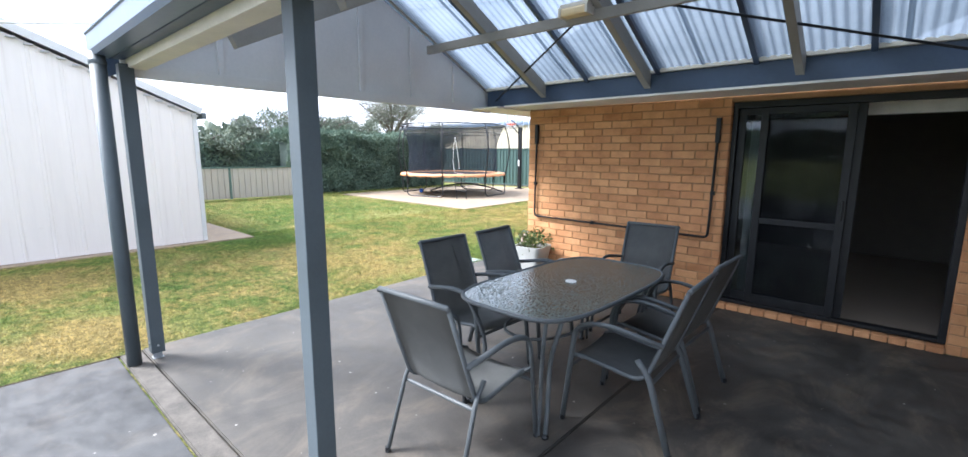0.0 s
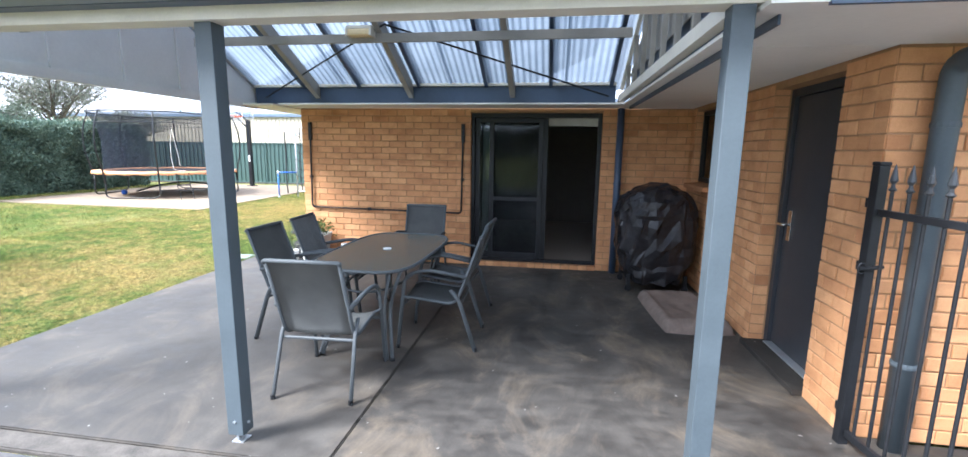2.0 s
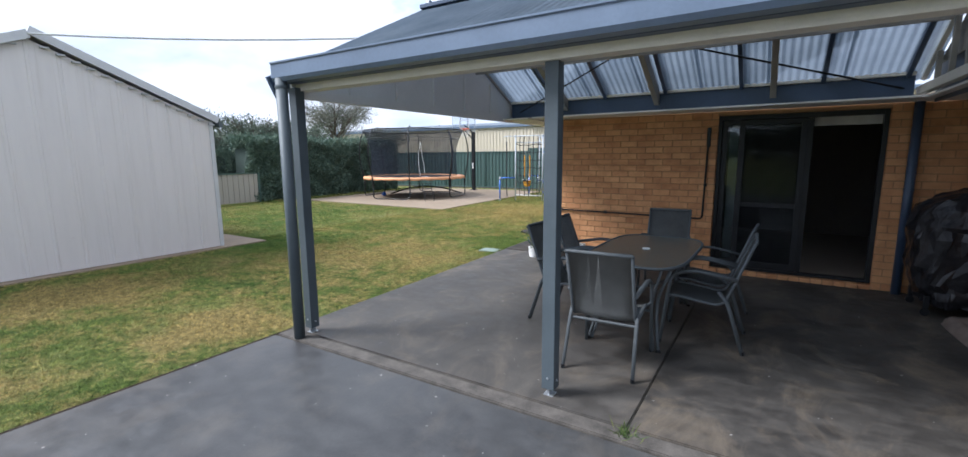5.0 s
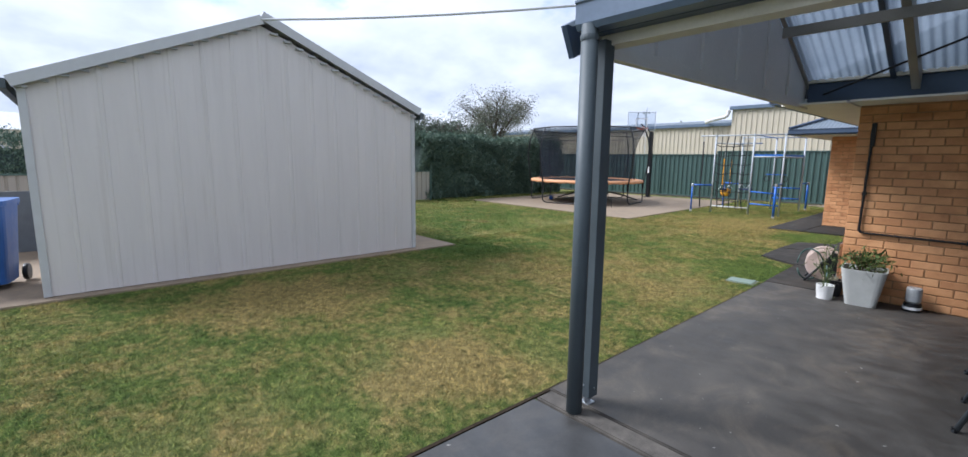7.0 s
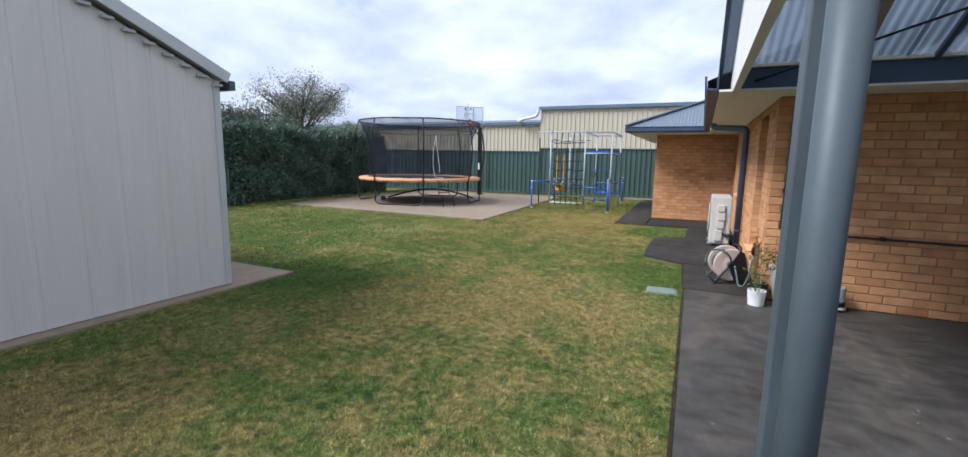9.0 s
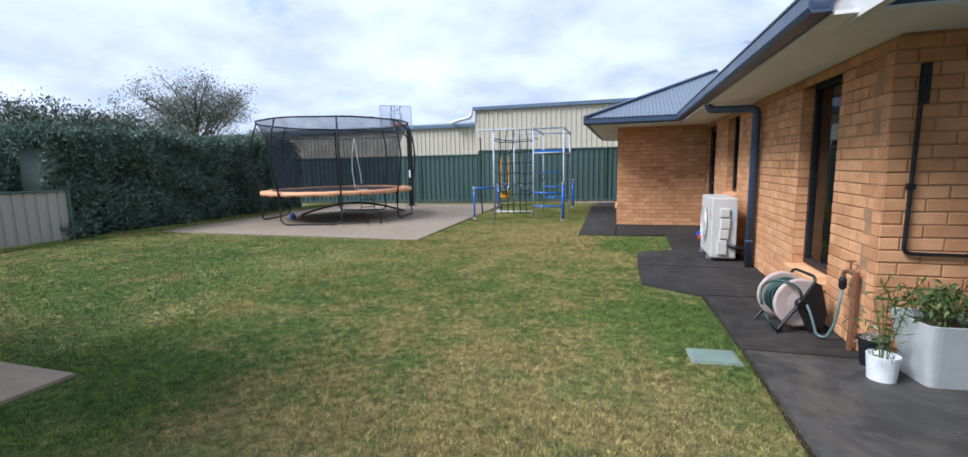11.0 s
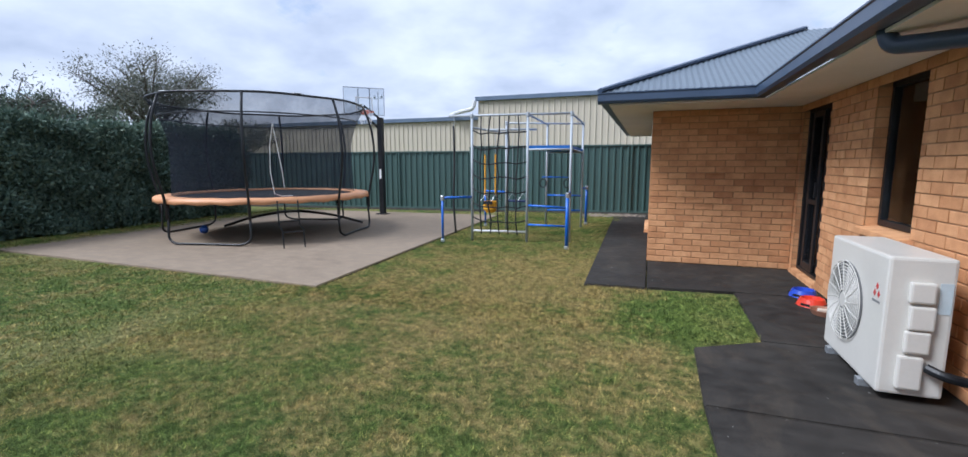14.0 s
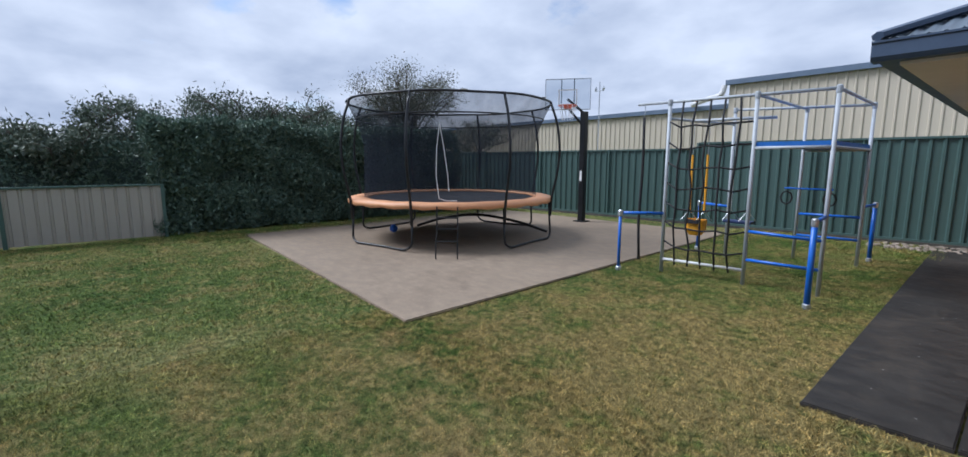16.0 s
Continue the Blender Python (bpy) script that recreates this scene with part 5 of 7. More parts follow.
reel = thing("hose_reel", "faded beige hose reel with dark green hose on a black stand", "hose reel", pose(-3.90, 5.61, 0, 0, 0, 12))
for y in (-0.13, 0.13):
    m = Matrix.Translation((0, y, 0.24)) @ pose(0, 0, 0, 90)
    disc = part("side_disc", lathe(bmesh.new(), [(0.035, -0.012), (0.185, -0.012), (0.20, -0.004), (0.20, 0.006), (0.185, 0.014), (0.10, 0.010), (0.035, 0.018)], 32, m), REEL, reel)
    for k in range(5):
        a = k * 2 * math.pi / 5
        # thin raised pads; the shade of the recesses is in their darker beige
        part("spoke_recess", B(0.07, 0.165, -0.022, 0.022, -0.0165, -0.0125, 0.002, m @ pose(0, 0, 0, 0, 0, math.degrees(a))), plain("shadowed_beige_plastic", (0.40, 0.30, 0.26), 0.6) if "shadowed_beige_plastic" not in bpy.data.materials else bpy.data.materials["shadowed_beige_plastic"], disc)
    part("stand", T([(-0.19, y * 1.28, 0.0), (0, y * 1.28, 0.26), (0.17, y * 1.28, 0.0)], 0.014, 8, 0.06), BLACK, reel)
    part("hub", lathe(bmesh.new(), [(0.035, -0.03), (0.045, -0.02), (0.045, 0.02), (0.035, 0.03)], 14, Matrix.Translation((0, y * 1.22, 0.24)) @ pose(0, 0, 0, 90)), BLACK, reel)
coil = []
for k in range(260):
    a = k * 2 * math.pi / 20
    lay = k / 260
    coil.append(((0.115 + 0.05 * lay + 0.006 * math.sin(k)) * math.cos(a), -0.105 + 0.21 * abs(((k / 87.0) % 2) - 1), 0.24 + (0.115 + 0.05 * lay) * math.sin(a)))
part("hose_coil", T(coil, 0.011, 6), HOSE, reel, smooth=True)
part("handle", T([(0.05, -0.17, 0.28), (0.10, -0.165, 0.46), (0.10, 0.165, 0.46), (0.05, 0.17, 0.28)], 0.012, 8, 0.06), BLACK, reel)
part("loose_loop", T([(-0.14 - 0.14 * math.cos(t), -0.12 + 0.08 * math.sin(t * 2), 0.22 + 0.20 * math.sin(t)) for t in [k * 0.26 for k in range(24)]], 0.010, 6), HOSE, reel, smooth=True)
part("side_bracket", prism(bmesh.new(), [(-0.02, 0.20), (0.05, 0.03), (0.16, 0.03), (0.19, 0.16), (0.13, 0.40), (0.085, 0.42), (0.02, 0.31)], 0.155, 0.185), BLACK, reel, "black plastic side bracket").matrix_basis = pose(0, 0, 0, 90)
part("lead_hose", T(round_path([(0.03, -0.18, 0.24), (0.04, -0.23, 0.17), (0.06, -0.28, 0.02), (0.10, -0.33, 0.02), (0.14, -0.36, 0.15), (0.161, -0.372, 0.43)], 0.08, 6), 0.010, 8), plain("pale_teal_hose", (0.10, 0.16, 0.155), 0.4, vary=0.25), reel, smooth=True)

ACW = plain("warm_white_enamel", (0.58, 0.56, 0.51), 0.35, vary=0.05, scale=3, bump=0.03)
ac = thing("air_conditioner", "off-white outdoor air conditioner unit with a round fan grille", "air conditioner")
part("case", B(-4.08, -3.76, 8.27, 9.16, 0.05, 0.88, 0.018), ACW, ac)
for y in (8.48, 9.02):
    part("foot", B(-4.10, -3.74, y - 0.03, y + 0.03, 0.0, 0.048, 0.004), STEEL, ac)
ring = Matrix.Translation((-4.082, 8.82, 0.47)) @ pose(0, 0, 0, 0, -90, 0)
# flat disc on the case; its grey paints the shade behind the fan
part("fan_recess", lathe(bmesh.new(), [(0.27, 0.0), (0.27, 0.004)], 40, ring), plain("shadow_grey", (0.16, 0.16, 0.16), 0.6), ac)
hub = part("fan_hub", lathe(bmesh.new(), [(0.05, 0.004), (0.06, 0.01), (0.05, 0.02)], 20, ring), ACW, ac)
grille = bmesh.new()
for r in [0.075 + 0.022 * k for k in range(9)] + [0.275]:
    tube(grille, [ring @ Vector((r * math.cos(t), r * math.sin(t), 0.018)) for t in [2 * math.pi * k / 40 for k in range(40)]], 0.0035, 5, closed=True)
for k in range(16):
    t = k * math.pi / 8
    tube(grille, [ring @ Vector((r * math.cos(t + (r - 0.06) * 0.8), r * math.sin(t + (r - 0.06) * 0.8), 0.02)) for r in (0.06, 0.13, 0.2, 0.275)], 0.003, 5)
part("fan_grille", grille, ACW, ac)
for k in range(3):
    t = k * 2.094
    bl = bmesh.new()
    vs = [ring @ Vector((r * math.cos(t + a), r * math.sin(t + a), 0.008)) for r, a in ((0.05, -0.2), (0.24, -0.35), (0.25, 0.45), (0.05, 0.3))]
    vs2 = [v + Vector((0.003, 0, 0)) for v in vs]
    q = [bl.verts.new(v) for v in vs + vs2]
    for fc in ((0, 1, 2, 3), (7, 6, 5, 4), (0, 4, 5, 1), (1, 5, 6, 2), (2, 6, 7, 3), (3, 7, 4, 0)):
        bl.faces.new([q[i] for i in fc])
    part("fan_blade", bl, plain("pale_grey_blade", (0.4, 0.4, 0.4), 0.4) if "pale_grey_blade" not in bpy.data.materials else bpy.data.materials["pale_grey_blade"], ac)
for z0, z1, x0 in ((0.62, 0.74, -3.98), (0.46, 0.60, -3.97), (0.32, 0.45, -3.98), (0.10, 0.30, -4.0)):
    part("service_cover", B(x0, x0 + 0.12, 8.235, 8.272, z0, z1, 0.012), ACW, ac)
MARK_RED = plain("faded_red_print", (0.45, 0.03, 0.03), 0.5)
for dy, dz in ((0.0, 0.045), (0.026, 0.0), (-0.026, 0.0)):
    mark = bmesh.new()
    pts = ((0, -0.024), (0.017, 0), (0, 0.024), (-0.017, 0))
    q = [mark.verts.new((x, 8.385 + dy + a, 0.63 + dz + b)) for x in (-4.0815, -4.079) for a, b in pts]
    for fc in ((3, 2, 1, 0), (4, 5, 6, 7), (0, 1, 5, 4), (1, 2, 6, 5), (2, 3, 7, 6), (3, 0, 4, 7)):
        mark.faces.new([q[i] for i in fc])
    part("printed_mark", mark, MARK_RED, ac, "small red printed rhombus")
part("printed_bar", B(-4.0815, -4.079, 8.335, 8.435, 0.575, 0.590), plain("grey_print", (0.2, 0.2, 0.2), 0.6), ac, "grey printed bar")
part("rating_label", B(-3.835, -3.775, 8.2665, 8.2695, 0.56, 0.74), plain("pale_blue_label", (0.45, 0.52, 0.55), 0.5), ac, "pale blue-grey rating label")
part("pipe_lagging", T([(-3.86, 8.25, 0.24), (-3.80, 8.19, 0.22), (-3.66, 8.18, 0.20), (-3.62, 8.19, 0.20)], 0.028, 10, 0.05), BLACK, ac)
part("isolator_switch", B(-3.66, -3.603, 8.14, 8.24, 0.46, 0.60, 0.008), ACW, ac, "white wall isolator switch")
part("isolator_conduit", T([(-3.62, 8.19, 0.46), (-3.62, 8.2, 0.28)], 0.010, 8), STEEL, ac)


def bowl(label, x, y, mat):
    b = thing("pet_bowl", label, "pet bowl", pose(x, y, 0, 0, 0, 20), "pet bowls by the wall")
    part("body", lathe(bmesh.new(), [(0.135, 0.0), (0.105, 0.075), (0.095, 0.078), (0.085, 0.03), (0.0, 0.026)][:-1] + [(0.002, 0.026)], 24), mat, b)
    for k in range(4):
        a = k * math.pi / 2 + 0.5
        part("grip_slot", B(0.112, 0.132, -0.04, 0.04, 0.012, 0.034, 0.003, pose(0, 0, 0, 0, 0, math.degrees(a))), BLACK, b)
    return b


bowl("shiny blue plastic pet bowl on the path", -3.80, 10.72, plain("blue_plastic", (0.02, 0.06, 0.42), 0.3))
bowl("shiny red plastic pet bowl on the path", -3.82, 10.36, plain("red_plastic", (0.60, 0.045, 0.02), 0.3))
dish = thing("pet_dish", "brown clay dish with a pale chew beside the bowls", "dish", pose(-3.80, 10.06, 0))
part("dish", lathe(bmesh.new(), [(0.10, 0.0), (0.125, 0.05), (0.115, 0.05), (0.09, 0.012)], 20), plain("brown_clay", (0.28, 0.13, 0.08), 0.6), dish)
part("chew", B(-0.06, 0.05, -0.025, 0.025, 0.02, 0.055, 0.015), plain("pale_chew", (0.55, 0.48, 0.40), 0.7), dish)
lid = thing("drain_cover", "pale green square drain cover in the lawn edge", "drain cover", pose(-4.60, 4.83, -0.02, 0, 0, 4))
part("rim", box(B(-0.16, 0.16, -0.13, 0.13, -0.05, 0.0), -0.17, 0.17, -0.14, 0.14, -0.05, -0.004), plain("pale_drain_frame", (0.20, 0.24, 0.20), 0.7), lid)
part("cover", B(-0.145, 0.145, -0.115, 0.115, -0.04, 0.008, 0.004), plain("pale_green_plastic", (0.17, 0.23, 0.19), 0.6, vary=0.2), lid)

weed = thing("weed_tuft", "small tuft of dry green weed in the concrete joint", "weed", pose(-1.07, 0.535, 0))
wr = np.random.default_rng(91)
c = wr.normal(size=(70, 3)) * np.array([0.035, 0.02, 0.0])
c[:, 2] = -0.01
v, f = leaf_quads(c, wr.normal(size=(70, 3)) * np.array([1, 1, 0.3]) + np.array([0, 0, 0.9]), wr.uniform(0.04, 0.11, 70), wr.uniform(0.002, 0.004, 70), wr)
o = new("blades", mesh_arrays("blades", v, f, GREEN_LEAF))
o.parent = weed


# ---- garden shed ----
shed = thing("garden_shed", "large off-white steel shed with a gabled roof", "shed")
SX, SY0, SY1, SYM, SE, SA = -9.12, -2.04, 2.64, 0.30, 2.27, 3.25


def shed_top(y):
    return SE + (SA - SE) * (1 - abs(y - SYM) / (SYM - SY0 if y < SYM else SY1 - SYM))


bm = ribbed(bmesh.new(), SY1 - SY0, 3, pitch=0.335, rib=0.05, depth=0.009, hi=lambda x: shed_top(SY0 + x) - 0.02)
bmesh.ops.transform(bm, matrix=Matrix.Translation((SX, SY0, 0)) @ pose(0, 0, 0, 0, 0, 90), verts=bm.verts)
part("gable_wall", bm, SHED, shed)
for y, nm in ((SY0, "side_wall"), (SY1, "side_wall")):
    bm = ribbed(bmesh.new(), 7.0, SE - 0.01, pitch=0.335, rib=0.05, depth=0.012)
    m = Matrix.Translation((SX - 7.0, y, 0)) if y < 0 else Matrix.Translation((SX, y, 0)) @ pose(0, 0, 0, 0, 0, 180)
    bmesh.ops.transform(bm, matrix=m, verts=bm.verts)
    part(nm, bm, SHED, shed)
part("back_wall", B(SX - 7.02, SX - 7.0, SY0, SY1, 0, SE), SHED, shed)
TRIM = plain("pale_shed_trim", (0.50, 0.51, 0.52), 0.4, vary=0.06)
for y in (SY0, SY1):
    part("corner_flashing", B(SX - 0.06, SX + 0.018, y - 0.018 if y < 0 else y - 0.05, y + 0.05 if y < 0 else y + 0.018, 0, SE - 0.02, 0.002), TRIM, shed)
for a, b in ((SY0 - 0.08, SYM), (SY1 + 0.08, SYM)):
    za = SE - (SA - SE) * 0.08 / (SYM - SY0)
    s = Vector((0, b - a, SA - za + 0.03))
    bm = bmesh.new()
    corrugated(bm, (SX - 7.1, a, za + 0.03) if a < b else (SX + 0.08, a, za + 0.03), (1, 0, 0) if a < b else (-1, 0, 0), s, 7.17, lambda u: 0, lambda u: s.length)
    part("roof", bm, TRIM, shed, smooth=True)
    bm = B(-0.01, 0.02, 0, s.length, -0.085, 0.03, 0.003)
    bmesh.ops.transform(bm, matrix=Matrix.Translation((SX + 0.07, a, za + 0.03)) @ pose(0, 0, 0, math.degrees(math.atan2(s.z, s.y))), verts=bm.verts)
    part("barge_flashing", bm, TRIM, shed)
    n = 14
    for k in range(n):
        q = Vector((SX + 0.035, a, za - 0.07)) + s * ((k + 0.6) / (n + 0.6))
        # darker blocks added as the scalloped shadow beneath the roof edge
        part("purlin_clip", B(q.x - 0.02, q.x + 0.02, q.y - 0.05, q.y + 0.05, q.z - 0.014, q.z + 0.012, 0.002), plain("scallop_shade_grey", (0.40, 0.41, 0.43), 0.6) if "scallop_shade_grey" not in bpy.data.materials else bpy.data.materials["scallop_shade_grey"], shed)
    part("gutter", B(SX - 7.1, SX + 0.10, a - 0.07 if a < b else a, a if a < b else a + 0.07, za - 0.07, za + 0.03, 0.006), SLATE, shed, "slate-blue gutter end")

wire = thing("overhead_cable", "thin pale service cable sagging from the shed to the house roof", "cable")
p0, p1 = Vector((SX + 0.08, SYM, 3.28)), Vector((1.10, 9.0, 4.68))
part("cable", T([p0.lerp(p1, k / 16) - Vector((0, 0, 0.45 * 4 * (k / 16) * (1 - k / 16))) for k in range(17)], 0.014, 6), TRIM, wire)

bin1 = thing("wheelie_bin", "blue plastic wheelie bin beside the shed", "bin", pose(-10.05, -2.55, 0, 0, 0, 80))
BLUE_BIN = plain("blue_bin_plastic", (0.02, 0.09, 0.30), 0.45)
bm = bmesh.new()
lo = [bm.verts.new((x, y, 0.06)) for x, y in round_rect(0.22, 0.25, 6, 24)]
hi = [bm.verts.new((x, y, 0.95)) for x, y in round_rect(0.28, 0.33, 6, 24)]
for k in range(24):
    bm.faces.new((lo[k], lo[(k + 1) % 24], hi[(k + 1) % 24], hi[k]))
bm.faces.new(lo[::-1])
bm.faces.new(hi)
part("body", bm, BLUE_BIN, bin1)
part("lid", prism(bmesh.new(), round_rect(0.30, 0.36, 6, 24), 0.955, 1.01), BLUE_BIN, bin1)
part("handle", T([(-0.25, 0.38, 0.93), (0.25, 0.38, 0.93)], 0.018, 8), BLUE_BIN, bin1)
for s in (-1, 1):
    part("wheel", lathe(bmesh.new(), [(0.03, -0.025), (0.095, -0.025), (0.10, -0.01), (0.10, 0.01), (0.095, 0.025), (0.03, 0.025)], 20, Matrix.Translation((s * 0.27, 0.27, 0.10)) @ pose(0, 0, 0, 0, 90, 0)), BLACK, bin1)
b2 = copy_thing(bin1, pose(-10.10, -3.32, 0, 0, 0, 86))

# ---- trampoline ----
TX, TY, TR, TZ, TT = -13.11, 12.87, 2.03, 0.80, 2.64
tr = thing("trampoline", "large round trampoline with an orange pad and black safety net", "trampoline", pose(TX, TY, 0))
TUBE = plain("black_steel_tube", (0.018, 0.019, 0.021), 0.35, 0.3, vary=0.2)
PAD = plain("faded_orange_pad", (0.62, 0.30, 0.14), 0.55, vary=0.12, scale=3, bump=0.2)
NET = mesh_net_material("black_safety_net", (0.024, 0.028, 0.038), 0.50)
ang8 = [-100 + 45 * k for k in range(8)]


def ringpt(r, a, z):
    return Vector((r * math.cos(radians(a)), r * math.sin(radians(a)), z))


bm = bmesh.new()
seg = 96
prof = [(TR - 0.33, TZ - 0.015), (TR - 0.33, TZ + 0.02), (TR - 0.15, TZ + 0.032), (TR + 0.03, TZ + 0.012), (TR + 0.045, TZ - 0.075), (TR + 0.03, TZ - 0.075), (TR + 0.02, TZ - 0.02)]
rings = []
for r, z in prof:
    rings.append([bm.verts.new((r * math.cos(t), r * math.sin(t), z + (0.012 * math.sin(t * 24) if z < TZ - 0.03 else 0.004 * math.sin(t * 17)))) for t in [2 * math.pi * k / seg for k in range(seg)]])
for i in range(len(rings)):
    a, b = rings[i], rings[(i + 1) % len(rings)]
    for k in range(seg):
        bm.faces.new((a[k], a[(k + 1) % seg], b[(k + 1) % seg], b[k]))
bmesh.ops.recalc_face_normals(bm, faces=bm.faces)
part("pad", bm, PAD, tr, "faded orange spring pad", smooth=True)
part("mat", prism(bmesh.new(), [(ringpt(TR - 0.30, 360 * k / 64, 0).x, ringpt(TR - 0.30, 360 * k / 64, 0).y) for k in range(64)], TZ - 0.02, TZ - 0.012), plain("black_jump_mat", (0.013, 0.014, 0.017), 0.7), tr)
part("frame_ring", T([ringpt(TR, 360 * k / 72, TZ - 0.05) for k in range(72)], 0.024, 8, closed=True), TUBE, tr)
for k in range(0, 8, 2):
    a, b = ang8[k], ang8[k + 1]
    pts = [ringpt(TR, a, TZ - 0.05), ringpt(TR + 0.04, a, 0.10), ringpt(TR + 0.02, a + 4, 0.022), ringpt(TR - 0.12, (a + b) / 2, 0.022), ringpt(TR + 0.02, b - 4, 0.022), ringpt(TR + 0.04, b, 0.10), ringpt(TR, b, TZ - 0.05)]
    part("leg_frame", T(pts, 0.021, 8, 0.14), TUBE, tr, smooth=True)
TOPR = TR + 0.0


def net_r(s):
    """Radius of the net over its height: pinched at the waist."""
    return TR - 0.27 - 0.03 * math.sin(s * math.pi) + 0.27 * max(0.0, (s - 0.55) / 0.45) ** 1.5


for a in ang8:
    pts = [ringpt(TR + 0.035, a, TZ - 0.35), ringpt(TR + 0.05, a, TZ), ringpt(TR + 0.17, a, TZ + 0.55), ringpt(TR + 0.20, a, TZ + 0.95), ringpt(TR + 0.14, a, TZ + 1.45), ringpt(TOPR, a, TT)]
    pole = part("net_pole", T(round_path(pts, 0.28, 5), 0.024, 8), TUBE, tr, "black padded curved net pole", smooth=True)
part("top_ring", T([ringpt(TOPR, 360 * k / 80, TT + 0.006 * math.cos(radians(360 * k / 80 * 8))) for k in range(80)], 0.021, 8, closed=True), TUBE, tr, smooth=True)
bm = bmesh.new()
last = None
for i in range(13):
    s = i / 12
    z = TZ + 0.02 + (TT - TZ - 0.03) * s
    ring_v = [bm.verts.new((net_r(s) * math.cos(t), net_r(s) * math.sin(t), z)) for t in [2 * math.pi * k / 80 for k in range(80)]]
    if last:
        for k in range(80):
            bm.faces.new((last[k], last[(k + 1) % 80], ring_v[(k + 1) % 80], ring_v[k]))
    last = ring_v
part("safety_net", bm, NET, tr, "fine black mesh safety net", smooth=True)
part("net_hem", T([ringpt(net_r(0.83) + 0.004, 360 * k / 80, TZ + 0.02 + (TT - TZ - 0.03) * 0.83) for k in range(80)], 0.012, 6, closed=True), TUBE, tr)
ZIP = plain("white_zip", (0.75, 0.75, 0.74), 0.5)
za = -42
part("zip", T([ringpt(net_r(s) + 0.012, za + d, TZ + 0.02 + (TT - TZ) * s) for s, d in ((0.72, 0), (0.5, -2.0), (0.25, -2.5), (0.04, -1), (0.015, 3), (0.015, 9))], 0.007, 6), ZIP, tr, "white zip of the net door")
part("zip", T([ringpt(net_r(s) + 0.012, za + d, TZ + 0.02 + (TT - TZ) * s) for s, d in ((0.72, 0), (0.5, 2.0), (0.25, 4), (0.1, 4.6))], 0.007, 6), ZIP, tr, "white zip of the net door")
for a in (-30, -95, 20):
    part("top_clip", B(-0.03, 0.03, -0.07, 0.07, 0.018, 0.03, 0.004, Matrix.Translation(ringpt(TOPR, a, TT)) @ pose(0, 0, 0, 0, 0, a)), ZIP, tr)
lad = thing("trampoline_ladder", "small black steel step ladder against the trampoline", "ladder", pose(TX, TY, 0, 0, 0, -38))
for s in (-1, 1):
    part("stile", T([(TR + 0.52, s * 0.17, 0.0), (TR + 0.46, s * 0.17, 0.30), (TR + 0.10, s * 0.17, TZ - 0.12)][:2], 0.012, 8), TUBE, lad)
    part("upper_stile", T([(TR + 0.14, s * 0.17, 0.35), (TR + 0.07, s * 0.17, TZ - 0.02)], 0.012, 8), TUBE, lad)
    part("link", T([(TR + 0.46, s * 0.17, 0.30), (TR + 0.14, s * 0.17, 0.35)], 0.010, 8), TUBE, lad)
for x, z in ((TR + 0.465, 0.27), (TR + 0.13, 0.42), (TR + 0.10, 0.60)):
    part("rung", T([(x, -0.17, z), (x, 0.17, z)], 0.012, 8), TUBE, lad)
ball = thing("blue_ball", "small blue plastic ball under the trampoline", "ball", pose(-14.1, 12.05, 0))
bm = bmesh.new()
bmesh.ops.create_icosphere(bm, subdivisions=3, radius=0.085, matrix=Matrix.Translation((0, 0, 0.085)))
part("shell", bm, plain("bright_blue_plastic", (0.02, 0.10, 0.45), 0.35), ball, smooth=True)
part("valve", lathe(bmesh.new(), [(0.008, 0.168), (0.008, 0.172)], 8), BLACK, ball)
# arched black bar added to stand in for the trampoline's far leg frame
hose = thing("curved_hose", "black arched bar standing in for the trampoline's far legs", "pipe")
part("pipe", T(round_path([(-14.5, 12.9, 0.03), (-14.0, 13.2, 0.22), (-13.2, 13.6, 0.38), (-12.4, 14.1, 0.24), (-11.9, 14.5, 0.03)], 0.5, 6), 0.03, 8), TUBE, hose, smooth=True)

# ---- basketball hoop ----
hoop = thing("basketball_hoop", "black-poled basketball hoop with a clear backboard", "basketball hoop")
part("pole", B(-12.70, -12.56, 16.53, 16.67, 0, 2.72, 0.008), BLACK, hoop)
part("base_plate", B(-12.78, -12.48, 16.45, 16.75, 0, 0.02, 0.003), BLACK, hoop)
part("pole_label", B(-12.712, -12.7, 16.56, 16.64, 1.0, 1.3), ZIP, hoop, "pale sticker on the pole")
part("pole_label", B(-12.66, -12.60, 16.515, 16.529, 1.02, 1.28), ZIP, hoop, "pale sticker on the pole")
BM = Matrix.Translation((-13.02, 16.42, 2.80)) @ pose(0, 0, 0, 0, 0, 40)
part("arm", T([(-12.63, 16.6, 2.35), BM @ Vector((0, 0.08, 0.05))], 0.03, 8), BLACK, hoop)
part("arm", T([(-12.63, 16.6, 2.68), BM @ Vector((0, 0.08, 0.25))], 0.03, 8), BLACK, hoop)
board = part("backboard", B(-0.54, 0.54, -0.006, 0.006, 0.0, 0.72, 0, BM), glass_material("clear_acrylic", (0.86, 0.88, 0.9), 0.05), hoop, "clear acrylic backboard")
edge = bmesh.new()
